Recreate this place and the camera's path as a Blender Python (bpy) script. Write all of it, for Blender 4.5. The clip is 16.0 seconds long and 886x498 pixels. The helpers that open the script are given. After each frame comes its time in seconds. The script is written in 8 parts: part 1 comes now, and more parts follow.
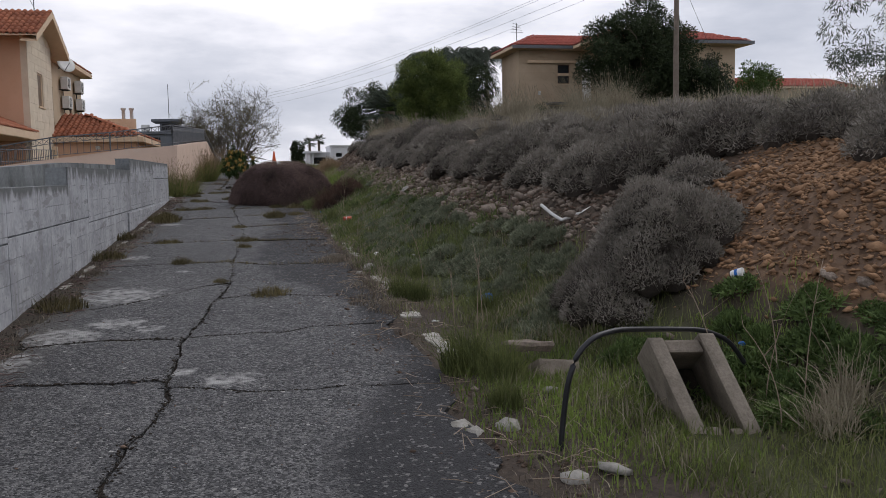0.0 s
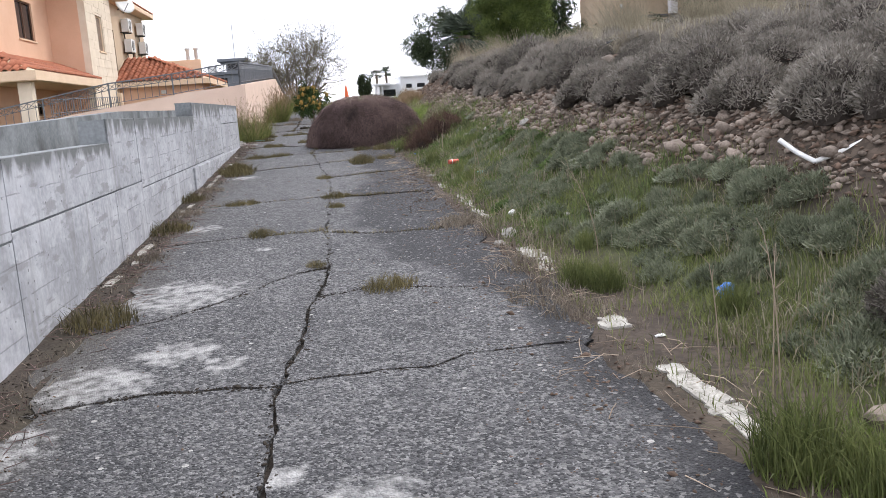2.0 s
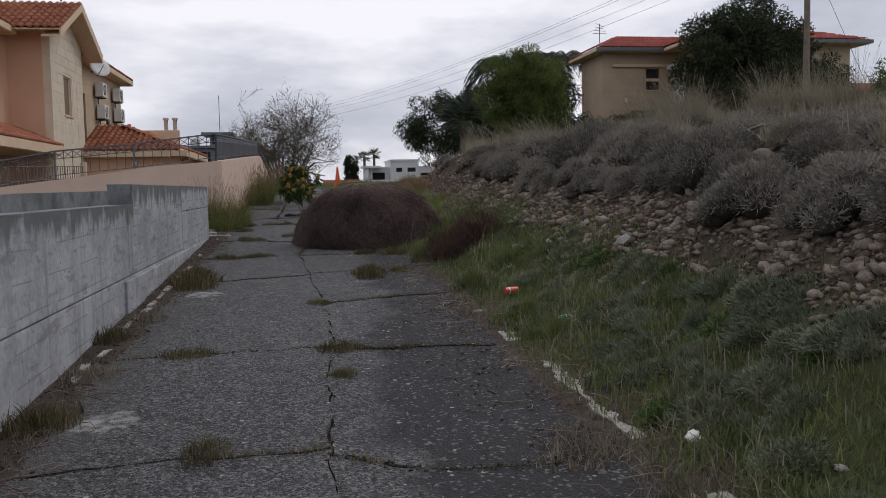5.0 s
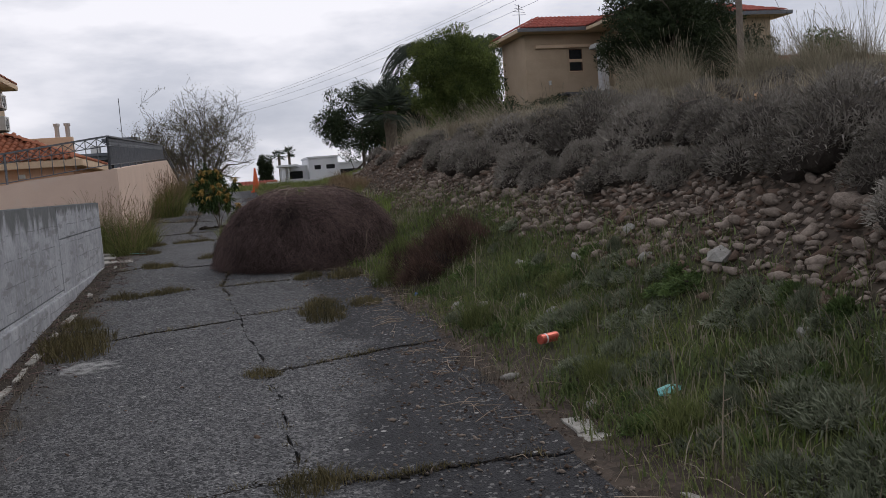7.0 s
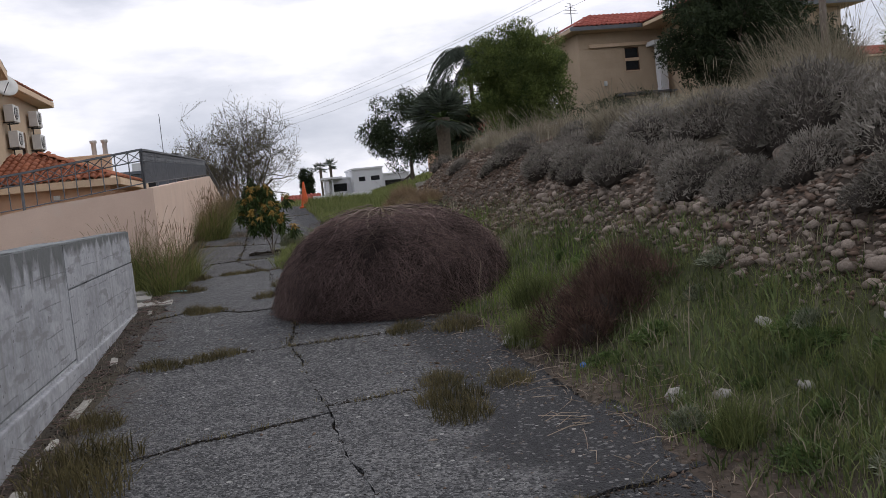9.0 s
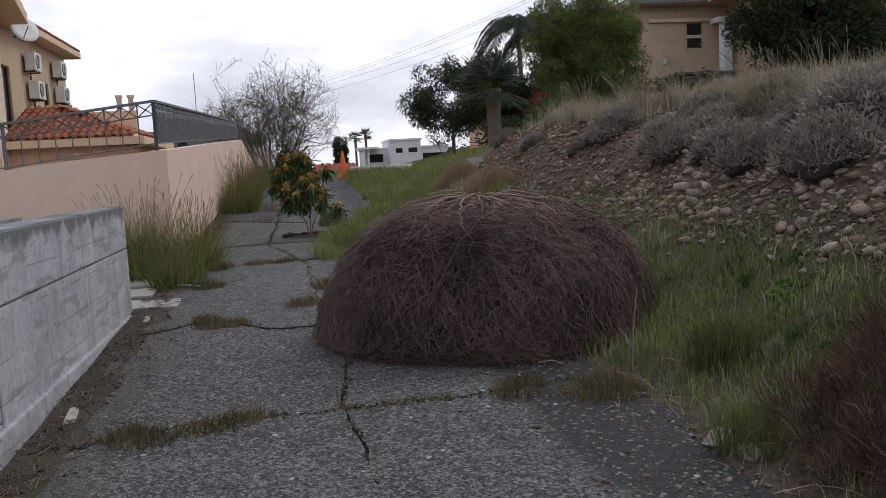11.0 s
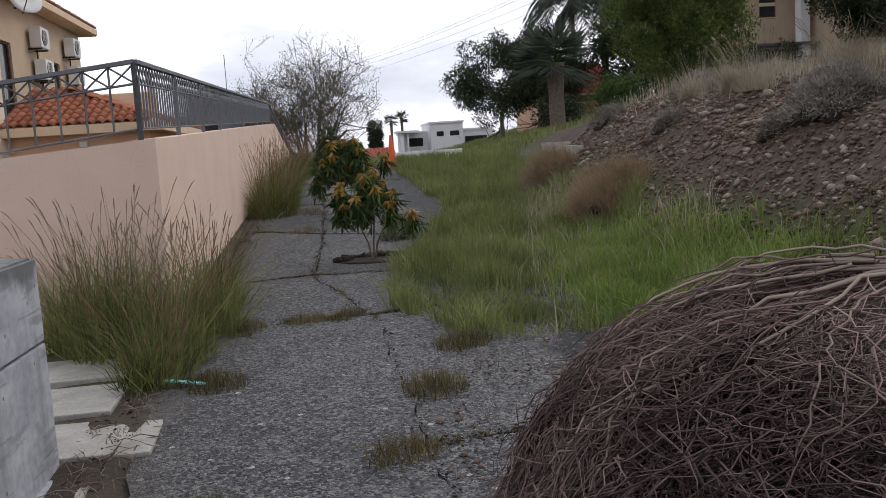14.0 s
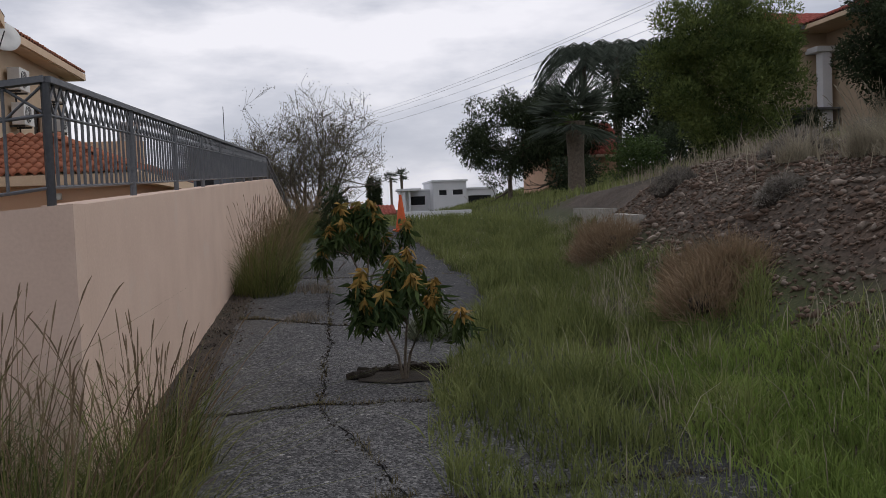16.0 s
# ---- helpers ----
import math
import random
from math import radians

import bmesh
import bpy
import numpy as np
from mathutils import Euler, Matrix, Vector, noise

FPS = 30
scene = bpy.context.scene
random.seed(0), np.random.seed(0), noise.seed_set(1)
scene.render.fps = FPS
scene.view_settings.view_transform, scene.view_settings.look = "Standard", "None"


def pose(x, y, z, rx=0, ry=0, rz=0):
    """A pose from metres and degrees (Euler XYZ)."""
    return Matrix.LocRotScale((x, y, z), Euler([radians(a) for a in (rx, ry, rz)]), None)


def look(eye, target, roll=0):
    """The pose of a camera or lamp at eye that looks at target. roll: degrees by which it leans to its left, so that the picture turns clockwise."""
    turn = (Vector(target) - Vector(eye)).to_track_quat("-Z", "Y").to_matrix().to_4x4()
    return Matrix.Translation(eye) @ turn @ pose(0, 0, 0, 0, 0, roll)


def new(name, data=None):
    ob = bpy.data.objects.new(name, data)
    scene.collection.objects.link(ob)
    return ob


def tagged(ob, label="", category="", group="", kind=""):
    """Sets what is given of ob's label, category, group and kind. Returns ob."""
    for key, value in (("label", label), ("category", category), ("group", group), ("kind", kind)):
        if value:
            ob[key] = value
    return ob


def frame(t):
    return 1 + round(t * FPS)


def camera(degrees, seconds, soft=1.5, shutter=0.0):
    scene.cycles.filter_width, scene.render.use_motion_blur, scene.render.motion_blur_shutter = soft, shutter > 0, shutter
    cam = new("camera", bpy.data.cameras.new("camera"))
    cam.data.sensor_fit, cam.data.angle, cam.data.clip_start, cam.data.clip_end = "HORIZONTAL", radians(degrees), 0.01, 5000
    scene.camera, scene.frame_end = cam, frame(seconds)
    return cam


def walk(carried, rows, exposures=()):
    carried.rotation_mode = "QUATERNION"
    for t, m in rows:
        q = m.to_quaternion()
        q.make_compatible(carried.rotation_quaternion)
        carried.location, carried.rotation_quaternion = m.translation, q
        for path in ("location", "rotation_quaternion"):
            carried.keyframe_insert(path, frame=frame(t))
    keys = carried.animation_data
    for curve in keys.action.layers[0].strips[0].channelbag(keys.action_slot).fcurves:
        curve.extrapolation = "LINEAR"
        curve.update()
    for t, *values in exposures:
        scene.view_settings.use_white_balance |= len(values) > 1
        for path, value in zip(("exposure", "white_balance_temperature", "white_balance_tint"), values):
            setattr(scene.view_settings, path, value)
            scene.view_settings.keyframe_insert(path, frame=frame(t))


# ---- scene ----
cam = camera(54.3, 16.0, soft=0.8)
METRES, EYE, TILT, LEAN, TURN = 22.1, 1.5, 0.0, 0.0, -12.5
ROWS = [
    (0.0, 0.0, 0.0, 0.0, -0.08, -5.06, 0.95),
    (0.5, -0.0118, 0.0285, -0.0, 1.93, -5.05, 2.14),
    (1.0, -0.0209, 0.0576, 0.0008, 7.34, -7.17, 3.7),
    (1.5, -0.0296, 0.0889, 0.0016, 6.31, -8.93, 4.27),
    (2.0, -0.0372, 0.1198, 0.003, 4.27, -9.59, 4.01),
    (2.5, -0.0491, 0.1488, 0.0045, 4.18, -9.4, 4.57),
    (3.0, -0.0568, 0.1792, 0.0061, 4.71, -7.96, 3.02),
    (3.5, -0.0647, 0.2115, 0.0077, 4.06, -6.04, 1.85),
    (4.0, -0.0701, 0.2414, 0.009, 3.49, -5.61, 0.91),
    (4.5, -0.078, 0.2712, 0.0103, 3.49, -4.37, 1.0),
    (5.0, -0.0834, 0.3009, 0.0112, 3.14, -4.09, 1.06),
    (7.5, -0.1214, 0.461, 0.0173, -3.03, -4.83, 4.7),
    (8.0, -0.1294, 0.4942, 0.0189, -2.18, -3.41, 5.82),
    (8.5, -0.1405, 0.5225, 0.0199, -0.38, -3.79, 6.39),
    (11.0, -0.1782, 0.673, 0.0248, 2.25, -5.55, 3.04),
    (11.5, -0.1858, 0.7018, 0.0248, 6.54, -6.82, 2.31),
    (12.0, -0.1907, 0.7328, 0.0262, 9.41, -7.29, 3.94),
    (12.5, -0.1993, 0.764, 0.0265, 10.32, -7.74, 4.41),
    (13.0, -0.208, 0.7929, 0.0288, 8.93, -7.97, 3.92),
    (13.5, -0.2182, 0.8217, 0.0294, 6.61, -8.02, 4.08),
    (14.0, -0.2256, 0.8492, 0.031, 4.4, -6.55, 3.64),
    (14.5, -0.2324, 0.876, 0.0322, 3.78, -5.42, 1.95),
    (15.0, -0.2376, 0.9075, 0.0337, 1.64, -5.3, 1.39),
    (15.5, -0.2477, 0.9342, 0.0357, 2.51, -4.6, 1.96),
    (16.0, -0.256, 0.9636, 0.0374, 4.16, -2.76, 2.23),
]
EXPOSURES = [(0.0, -0.15), (0.6, -0.12), (1.0, 0.5), (1.5, 1.0), (2.0, 1.25), (2.5, 1.0), (3.0, 0.4), (3.5, 0.02), (4.0, -0.08), (4.5, -0.32), (8.0, -0.3),
             (8.7, -0.1), (11.0, 0.1), (11.5, 0.42), (12.5, 0.7), (13.5, 0.66), (14.2, 0.02), (14.8, -0.18), (16.0, -0.38)]
walk(cam, [(t, pose(0, 0, EYE, TILT, LEAN, TURN) @ pose(METRES * x, METRES * y, METRES * z, 90 + pitch, roll, yaw)) for t, x, y, z, yaw, pitch, roll in ROWS], EXPOSURES)

# ---- world and sun: a bright overcast sky ----
SUN_ELEVATION, SUN_ROTATION = 46.0, 62.0
world = bpy.data.worlds.new("overcast")
scene.world = world
world.use_nodes = True
wn, wl = world.node_tree.nodes, world.node_tree.links
wn.clear()
w_out, w_bg = wn.new("ShaderNodeOutputWorld"), wn.new("ShaderNodeBackground")
w_sky, w_tc, w_map = wn.new("ShaderNodeTexSky"), wn.new("ShaderNodeTexCoord"), wn.new("ShaderNodeMapping")
w_sky.sky_type, w_sky.sun_disc = "NISHITA", False
w_sky.sun_elevation, w_sky.sun_rotation = radians(SUN_ELEVATION), radians(SUN_ROTATION)
w_map.inputs["Scale"].default_value = (1.0, 1.0, 3.2)
w_n1, w_n2 = wn.new("ShaderNodeTexNoise"), wn.new("ShaderNodeTexNoise")
w_n1.inputs["Scale"].default_value, w_n1.inputs["Detail"].default_value, w_n1.inputs["Roughness"].default_value = 2.6, 7.0, 0.55
w_n2.inputs["Scale"].default_value, w_n2.inputs["Detail"].default_value = 1.1, 3.0
w_ramp = wn.new("ShaderNodeValToRGB")
w_ramp.color_ramp.elements[0].position, w_ramp.color_ramp.elements[0].color = 0.36, (5.7, 6.0, 7.1, 1)
w_ramp.color_ramp.elements[1].position, w_ramp.color_ramp.elements[1].color = 0.64, (12.2, 12.0, 12.8, 1)
mid = w_ramp.color_ramp.elements.new(0.5)
mid.color = (8.0, 8.15, 9.2, 1)
w_add = wn.new("ShaderNodeMath")
w_add.operation = "MULTIPLY_ADD"
w_add.inputs[1].default_value, w_add.inputs[2].default_value = 0.45, -0.22
w_sum = wn.new("ShaderNodeMath")
w_mix = wn.new("ShaderNodeMixRGB")
w_mix.inputs["Fac"].default_value = 0.93
wl.new(w_tc.outputs["Generated"], w_map.inputs["Vector"])
wl.new(w_map.outputs["Vector"], w_n1.inputs["Vector"])
wl.new(w_map.outputs["Vector"], w_n2.inputs["Vector"])
wl.new(w_n2.outputs["Fac"], w_add.inputs[0])
wl.new(w_add.outputs[0], w_sum.inputs[0])
wl.new(w_n1.outputs["Fac"], w_sum.inputs[1])
wl.new(w_sum.outputs[0], w_ramp.inputs["Fac"])
wl.new(w_sky.outputs["Color"], w_mix.inputs["Color1"])
wl.new(w_ramp.outputs["Color"], w_mix.inputs["Color2"])
wl.new(w_mix.outputs["Color"], w_bg.inputs["Color"])
w_bg.inputs["Strength"].default_value = 0.1
wl.new(w_bg.outputs[0], w_out.inputs["Surface"])

sun = new("sun", bpy.data.lights.new("sun", "SUN"))
sun.data.energy, sun.data.angle, sun.data.color = 0.9, radians(25), (1.0, 0.96, 0.9)
sun_dir = Vector((math.sin(radians(SUN_ROTATION)) * math.cos(radians(SUN_ELEVATION)), math.cos(radians(SUN_ROTATION)) * math.cos(radians(SUN_ELEVATION)), math.sin(radians(SUN_ELEVATION))))
sun.matrix_world = look(sun_dir * 60, (0, 0, 0))


# ---- materials ----
def grainy(name, dark, light, scale=8.0, rough=0.85, bump=0.3, fine=60.0, metal=0.0, island=0.0, spread=(0.3, 0.7), stain=None, coords="Object"):
    """A surface whose colour runs between two tones at two scales, with fine relief; island: how far each piece differs in brightness."""
    m = bpy.data.materials.new(name)
    m.use_nodes = True
    n, l = m.node_tree.nodes, m.node_tree.links
    b = n["Principled BSDF"]
    tc = n.new("ShaderNodeTexCoord")
    a, f = n.new("ShaderNodeTexNoise"), n.new("ShaderNodeTexNoise")
    a.inputs["Scale"].default_value, a.inputs["Detail"].default_value, a.inputs["Roughness"].default_value = scale, 6.0, 0.6
    f.inputs["Scale"].default_value, f.inputs["Detail"].default_value = fine, 3.0
    l.new(tc.outputs[coords], a.inputs["Vector"])
    l.new(tc.outputs[coords], f.inputs["Vector"])
    mix = n.new("ShaderNodeMath")
    mix.operation = "MULTIPLY_ADD"
    mix.inputs[1].default_value = 0.35
    l.new(f.outputs["Fac"], mix.inputs[0])
    sc = n.new("ShaderNodeMath")
    sc.operation = "MULTIPLY"
    sc.inputs[1].default_value = 0.65
    l.new(a.outputs["Fac"], sc.inputs[0])
    l.new(sc.outputs[0], mix.inputs[2])
    ramp = n.new("ShaderNodeValToRGB")
    e = ramp.color_ramp.elements
    e[0].position, e[0].color = spread[0], (*dark, 1)
    e[1].position, e[1].color = spread[1], (*light, 1)
    l.new(mix.outputs[0], ramp.inputs["Fac"])
    colour = ramp.outputs["Color"]
    if stain:
        s = n.new("ShaderNodeTexNoise")
        s.inputs["Scale"].default_value, s.inputs["Detail"].default_value = stain[1], 5.0
        l.new(tc.outputs[coords], s.inputs["Vector"])
        sr = n.new("ShaderNodeValToRGB")
        sr.color_ramp.elements[0].position, sr.color_ramp.elements[1].position = stain[2], stain[3]
        l.new(s.outputs["Fac"], sr.inputs["Fac"])
        sm = n.new("ShaderNodeMixRGB")
        l.new(sr.outputs["Color"], sm.inputs["Fac"])
        l.new(colour, sm.inputs["Color1"])
        sm.inputs["Color2"].default_value = (*stain[0], 1)
        colour = sm.outputs["Color"]
    if island:
        g, oi = n.new("ShaderNodeNewGeometry"), n.new("ShaderNodeObjectInfo")
        ad = n.new("ShaderNodeMath")
        l.new(g.outputs["Random Per Island"], ad.inputs[0])
        l.new(oi.outputs["Random"], ad.inputs[1])
        mr = n.new("ShaderNodeMapRange")
        mr.inputs["From Max"].default_value = 2.0
        mr.inputs["To Min"].default_value, mr.inputs["To Max"].default_value = 1 - island, 1 + island
        l.new(ad.outputs[0], mr.inputs["Value"])
        hs = n.new("ShaderNodeHueSaturation")
        l.new(mr.outputs["Result"], hs.inputs["Value"])
        l.new(colour, hs.inputs["Color"])
        colour = hs.outputs["Color"]
    l.new(colour, b.inputs["Base Color"])
    b.inputs["Roughness"].default_value, b.inputs["Metallic"].default_value = rough, metal
    b.inputs["Specular IOR Level"].default_value = 0.3
    if bump:
        bp = n.new("ShaderNodeBump")
        bp.inputs["Strength"].default_value, bp.inputs["Distance"].default_value = bump, 0.02
        l.new(mix.outputs[0], bp.inputs["Height"])
        l.new(bp.outputs["Normal"], b.inputs["Normal"])
    return m


def foliage(name, dark, light, island=0.35, rough=0.75, through_light=0.25):
    """Leaves or blades: each island takes a tone between two colours; a little light passes through."""
    m = bpy.data.materials.new(name)
    m.use_nodes = True
    n, l = m.node_tree.nodes, m.node_tree.links
    b, out = n["Principled BSDF"], n["Material Output"]
    g, tc = n.new("ShaderNodeNewGeometry"), n.new("ShaderNodeTexCoord")
    no = n.new("ShaderNodeTexNoise")
    no.inputs["Scale"].default_value, no.inputs["Detail"].default_value = 1.6, 4.0
    l.new(tc.outputs["Object"], no.inputs["Vector"])
    a = n.new("ShaderNodeMath")
    a.operation = "MULTIPLY_ADD"
    a.inputs[1].default_value = island
    l.new(g.outputs["Random Per Island"], a.inputs[0])
    c = n.new("ShaderNodeMath")
    c.operation = "MULTIPLY_ADD"
    c.inputs[1].default_value, c.inputs[2].default_value = 1.6, -0.45 - island * 0.5
    l.new(no.outputs["Fac"], c.inputs[0])
    oi, ov = n.new("ShaderNodeObjectInfo"), n.new("ShaderNodeMath")
    ov.operation = "MULTIPLY_ADD"
    ov.inputs[1].default_value = 0.3
    l.new(oi.outputs["Random"], ov.inputs[0])
    l.new(c.outputs[0], ov.inputs[2])
    l.new(ov.outputs[0], a.inputs[2])
    mx = n.new("ShaderNodeMixRGB")
    mx.inputs["Color1"].default_value, mx.inputs["Color2"].default_value = (*dark, 1), (*light, 1)
    mx.use_clamp = True
    a.use_clamp = True
    l.new(a.outputs[0], mx.inputs["Fac"])
    l.new(mx.outputs["Color"], b.inputs["Base Color"])
    b.inputs["Roughness"].default_value, b.inputs["Specular IOR Level"].default_value = rough, 0.25
    if through_light:
        t, ms = n.new("ShaderNodeBsdfTranslucent"), n.new("ShaderNodeMixShader")
        ms.inputs["Fac"].default_value = through_light
        l.new(mx.outputs["Color"], t.inputs["Color"])
        l.new(b.outputs[0], ms.inputs[1])
        l.new(t.outputs[0], ms.inputs[2])
        l.new(ms.outputs[0], out.inputs["Surface"])
    return m


def asphalt_material():
    """Worn pale-grey asphalt with bare aggregate, a band of black tar along one side and lime splashes."""
    m = bpy.data.materials.new("asphalt")
    m.use_nodes = True
    n, l = m.node_tree.nodes, m.node_tree.links
    b = n["Principled BSDF"]
    tc = n.new("ShaderNodeTexCoord")
    P = tc.outputs["Object"]

    def tex(kind, scale, detail=3.0):
        t = n.new(kind)
        t.inputs["Scale"].default_value = scale
        if kind == "ShaderNodeTexNoise":
            t.inputs["Detail"].default_value = detail
        l.new(P, t.inputs["Vector"])
        return t

    def ramp(src, p0, c0, p1, c1):
        r = n.new("ShaderNodeValToRGB")
        r.color_ramp.elements[0].position, r.color_ramp.elements[0].color = p0, (*c0, 1)
        r.color_ramp.elements[1].position, r.color_ramp.elements[1].color = p1, (*c1, 1)
        l.new(src, r.inputs["Fac"])
        return r.outputs["Color"]

    def blend(fac, c1, c2):
        x = n.new("ShaderNodeMixRGB")
        l.new(fac, x.inputs["Fac"])
        for src, k in ((c1, "Color1"), (c2, "Color2")):
            if isinstance(src, tuple):
                x.inputs[k].default_value = (*src, 1)
            else:
                l.new(src, x.inputs[k])
        return x.outputs["Color"]

    def calc(op, a, c, k=None):
        x = n.new("ShaderNodeMath")
        x.operation = op
        for i, v in enumerate((a, c, k)):
            if v is None:
                continue
            if isinstance(v, (int, float)):
                x.inputs[i].default_value = v
            else:
                l.new(v, x.inputs[i])
        return x.outputs[0]

    broad, mid_, grain = tex("ShaderNodeTexNoise", 0.7, 5), tex("ShaderNodeTexNoise", 5.0, 6), tex("ShaderNodeTexNoise", 90.0, 4)
    stones = tex("ShaderNodeTexVoronoi", 95.0)
    chips = tex("ShaderNodeTexVoronoi", 26.0)
    base = ramp(calc("MULTIPLY_ADD", mid_.outputs["Fac"], 0.5, calc("MULTIPLY", broad.outputs["Fac"], 0.5)), 0.34, (0.045, 0.045, 0.048), 0.64, (0.125, 0.123, 0.125))
    sep = n.new("ShaderNodeSeparateXYZ")
    l.new(P, sep.inputs[0])
    edge = None
    for y0, y1, amount in ((4.2, 5.6, 0.55), (8.0, 10.8, -0.85), (13.0, 16.0, 0.45)):
        mr = n.new("ShaderNodeMapRange")
        l.new(sep.outputs[1], mr.inputs["Value"])
        mr.inputs["From Min"].default_value, mr.inputs["From Max"].default_value, mr.inputs["To Max"].default_value = y0, y1, amount
        edge = mr.outputs["Result"] if edge is None else calc("ADD", edge, mr.outputs["Result"])
    wob = calc("MULTIPLY_ADD", tex("ShaderNodeTexNoise", 1.7, 9).outputs["Fac"], 0.9, calc("SUBTRACT", calc("ADD", sep.outputs[0], -0.3), edge))
    tar = ramp(wob, 0.42, (0, 0, 0), 0.6, (0.92, 0.92, 0.92))
    speck = n.new("ShaderNodeSeparateColor")
    l.new(stones.outputs["Color"], speck.inputs[0])
    base = blend(ramp(speck.outputs[0], 0.6, (0, 0, 0), 0.95, (0.7, 0.7, 0.7)), base, (0.28, 0.277, 0.272))
    base = blend(ramp(speck.outputs[1], 0.5, (0, 0, 0), 0.85, (0.9, 0.9, 0.9)), base, (0.018, 0.018, 0.02))
    coarse = n.new("ShaderNodeSeparateColor")
    l.new(tex("ShaderNodeTexVoronoi", 52.0).outputs["Color"], coarse.inputs[0])
    base = blend(ramp(coarse.outputs[0], 0.8, (0, 0, 0), 0.92, (0.55, 0.55, 0.55)), base, (0.23, 0.227, 0.22))
    base = blend(ramp(coarse.outputs[1], 0.7, (0, 0, 0), 0.9, (0.75, 0.75, 0.75)), base, (0.02, 0.02, 0.022))
    base = blend(tar, base, ramp(grain.outputs["Fac"], 0.35, (0.009, 0.009, 0.011), 0.72, (0.038, 0.038, 0.042)))
    grit = n.new("ShaderNodeSeparateColor")
    l.new(tex("ShaderNodeTexVoronoi", 58.0).outputs["Color"], grit.inputs[0])
    base = blend(calc("MULTIPLY", tar, ramp(grit.outputs[0], 0.9, (0, 0, 0), 0.96, (0.7, 0.7, 0.7))), base, (0.24, 0.235, 0.225))
    big = tex("ShaderNodeTexVoronoi", 33.0)
    bsep = n.new("ShaderNodeSeparateColor")
    l.new(big.outputs["Color"], bsep.inputs[0])
    base = blend(calc("MULTIPLY", calc("GREATER_THAN", bsep.outputs[0], 0.9), calc("LESS_THAN", big.outputs["Distance"], 0.36)), base, (0.02, 0.02, 0.022))
    chip = n.new("ShaderNodeSeparateColor")
    l.new(chips.outputs["Color"], chip.inputs[0])
    pale = calc("MULTIPLY", calc("GREATER_THAN", chip.outputs[0], 0.972), calc("LESS_THAN", chips.outputs["Distance"], calc("MULTIPLY", chip.outputs[1], 0.42)))
    base = blend(pale, base, (0.36, 0.35, 0.33))
    dirt = ramp(calc("MULTIPLY_ADD", tex("ShaderNodeTexNoise", 2.2, 6).outputs["Fac"], -0.7, calc("MULTIPLY", sep.outputs[0], -0.55)), 0.42, (0, 0, 0), 0.72, (0.8, 0.8, 0.8))
    base = blend(dirt, base, (0.085, 0.078, 0.069))
    lime = None
    for cx, cy, rad in ((-0.50, 5.98, 0.13), (-0.18, 5.72, 0.22), (-1.5, 7.3, 0.42), (-1.15, 7.75, 0.3), (-1.35, 9.1, 0.62), (-1.75, 6.55, 0.35), (-0.86, 7.45, 0.17), (-1.5, 12.0, 0.25), (-0.8, 10.6, 0.12), (-1.45, 16.6, 0.3)):
        v = n.new("ShaderNodeVectorMath")
        v.operation = "DISTANCE"
        l.new(P, v.inputs[0])
        v.inputs[1].default_value = (cx, cy, -0.06 + 0.0414 * cy)
        d = calc("SUBTRACT", 1.0, calc("DIVIDE", v.outputs["Value"], rad))
        lime = d if lime is None else calc("MAXIMUM", lime, d)
    ragged = calc("MULTIPLY_ADD", tex("ShaderNodeTexNoise", 13.0, 10).outputs["Fac"], 1.7, calc("ADD", calc("MINIMUM", calc("MULTIPLY", lime, 0.9), 0.45), -0.82))
    base = blend(ramp(ragged, 0.22, (0, 0, 0), 0.7, (0.75, 0.75, 0.75)), base, (0.45, 0.445, 0.43))
    l.new(base, b.inputs["Base Color"])
    b.inputs["Roughness"].default_value, b.inputs["Specular IOR Level"].default_value = 0.78, 0.35
    bp = n.new("ShaderNodeBump")
    bp.inputs["Strength"].default_value, bp.inputs["Distance"].default_value = 0.9, 0.012
    l.new(calc("MULTIPLY_ADD", stones.outputs["Distance"], -0.9, calc("MULTIPLY", mid_.outputs["Fac"], 1.2)), bp.inputs["Height"])
    l.new(bp.outputs["Normal"], b.inputs["Normal"])
    return m


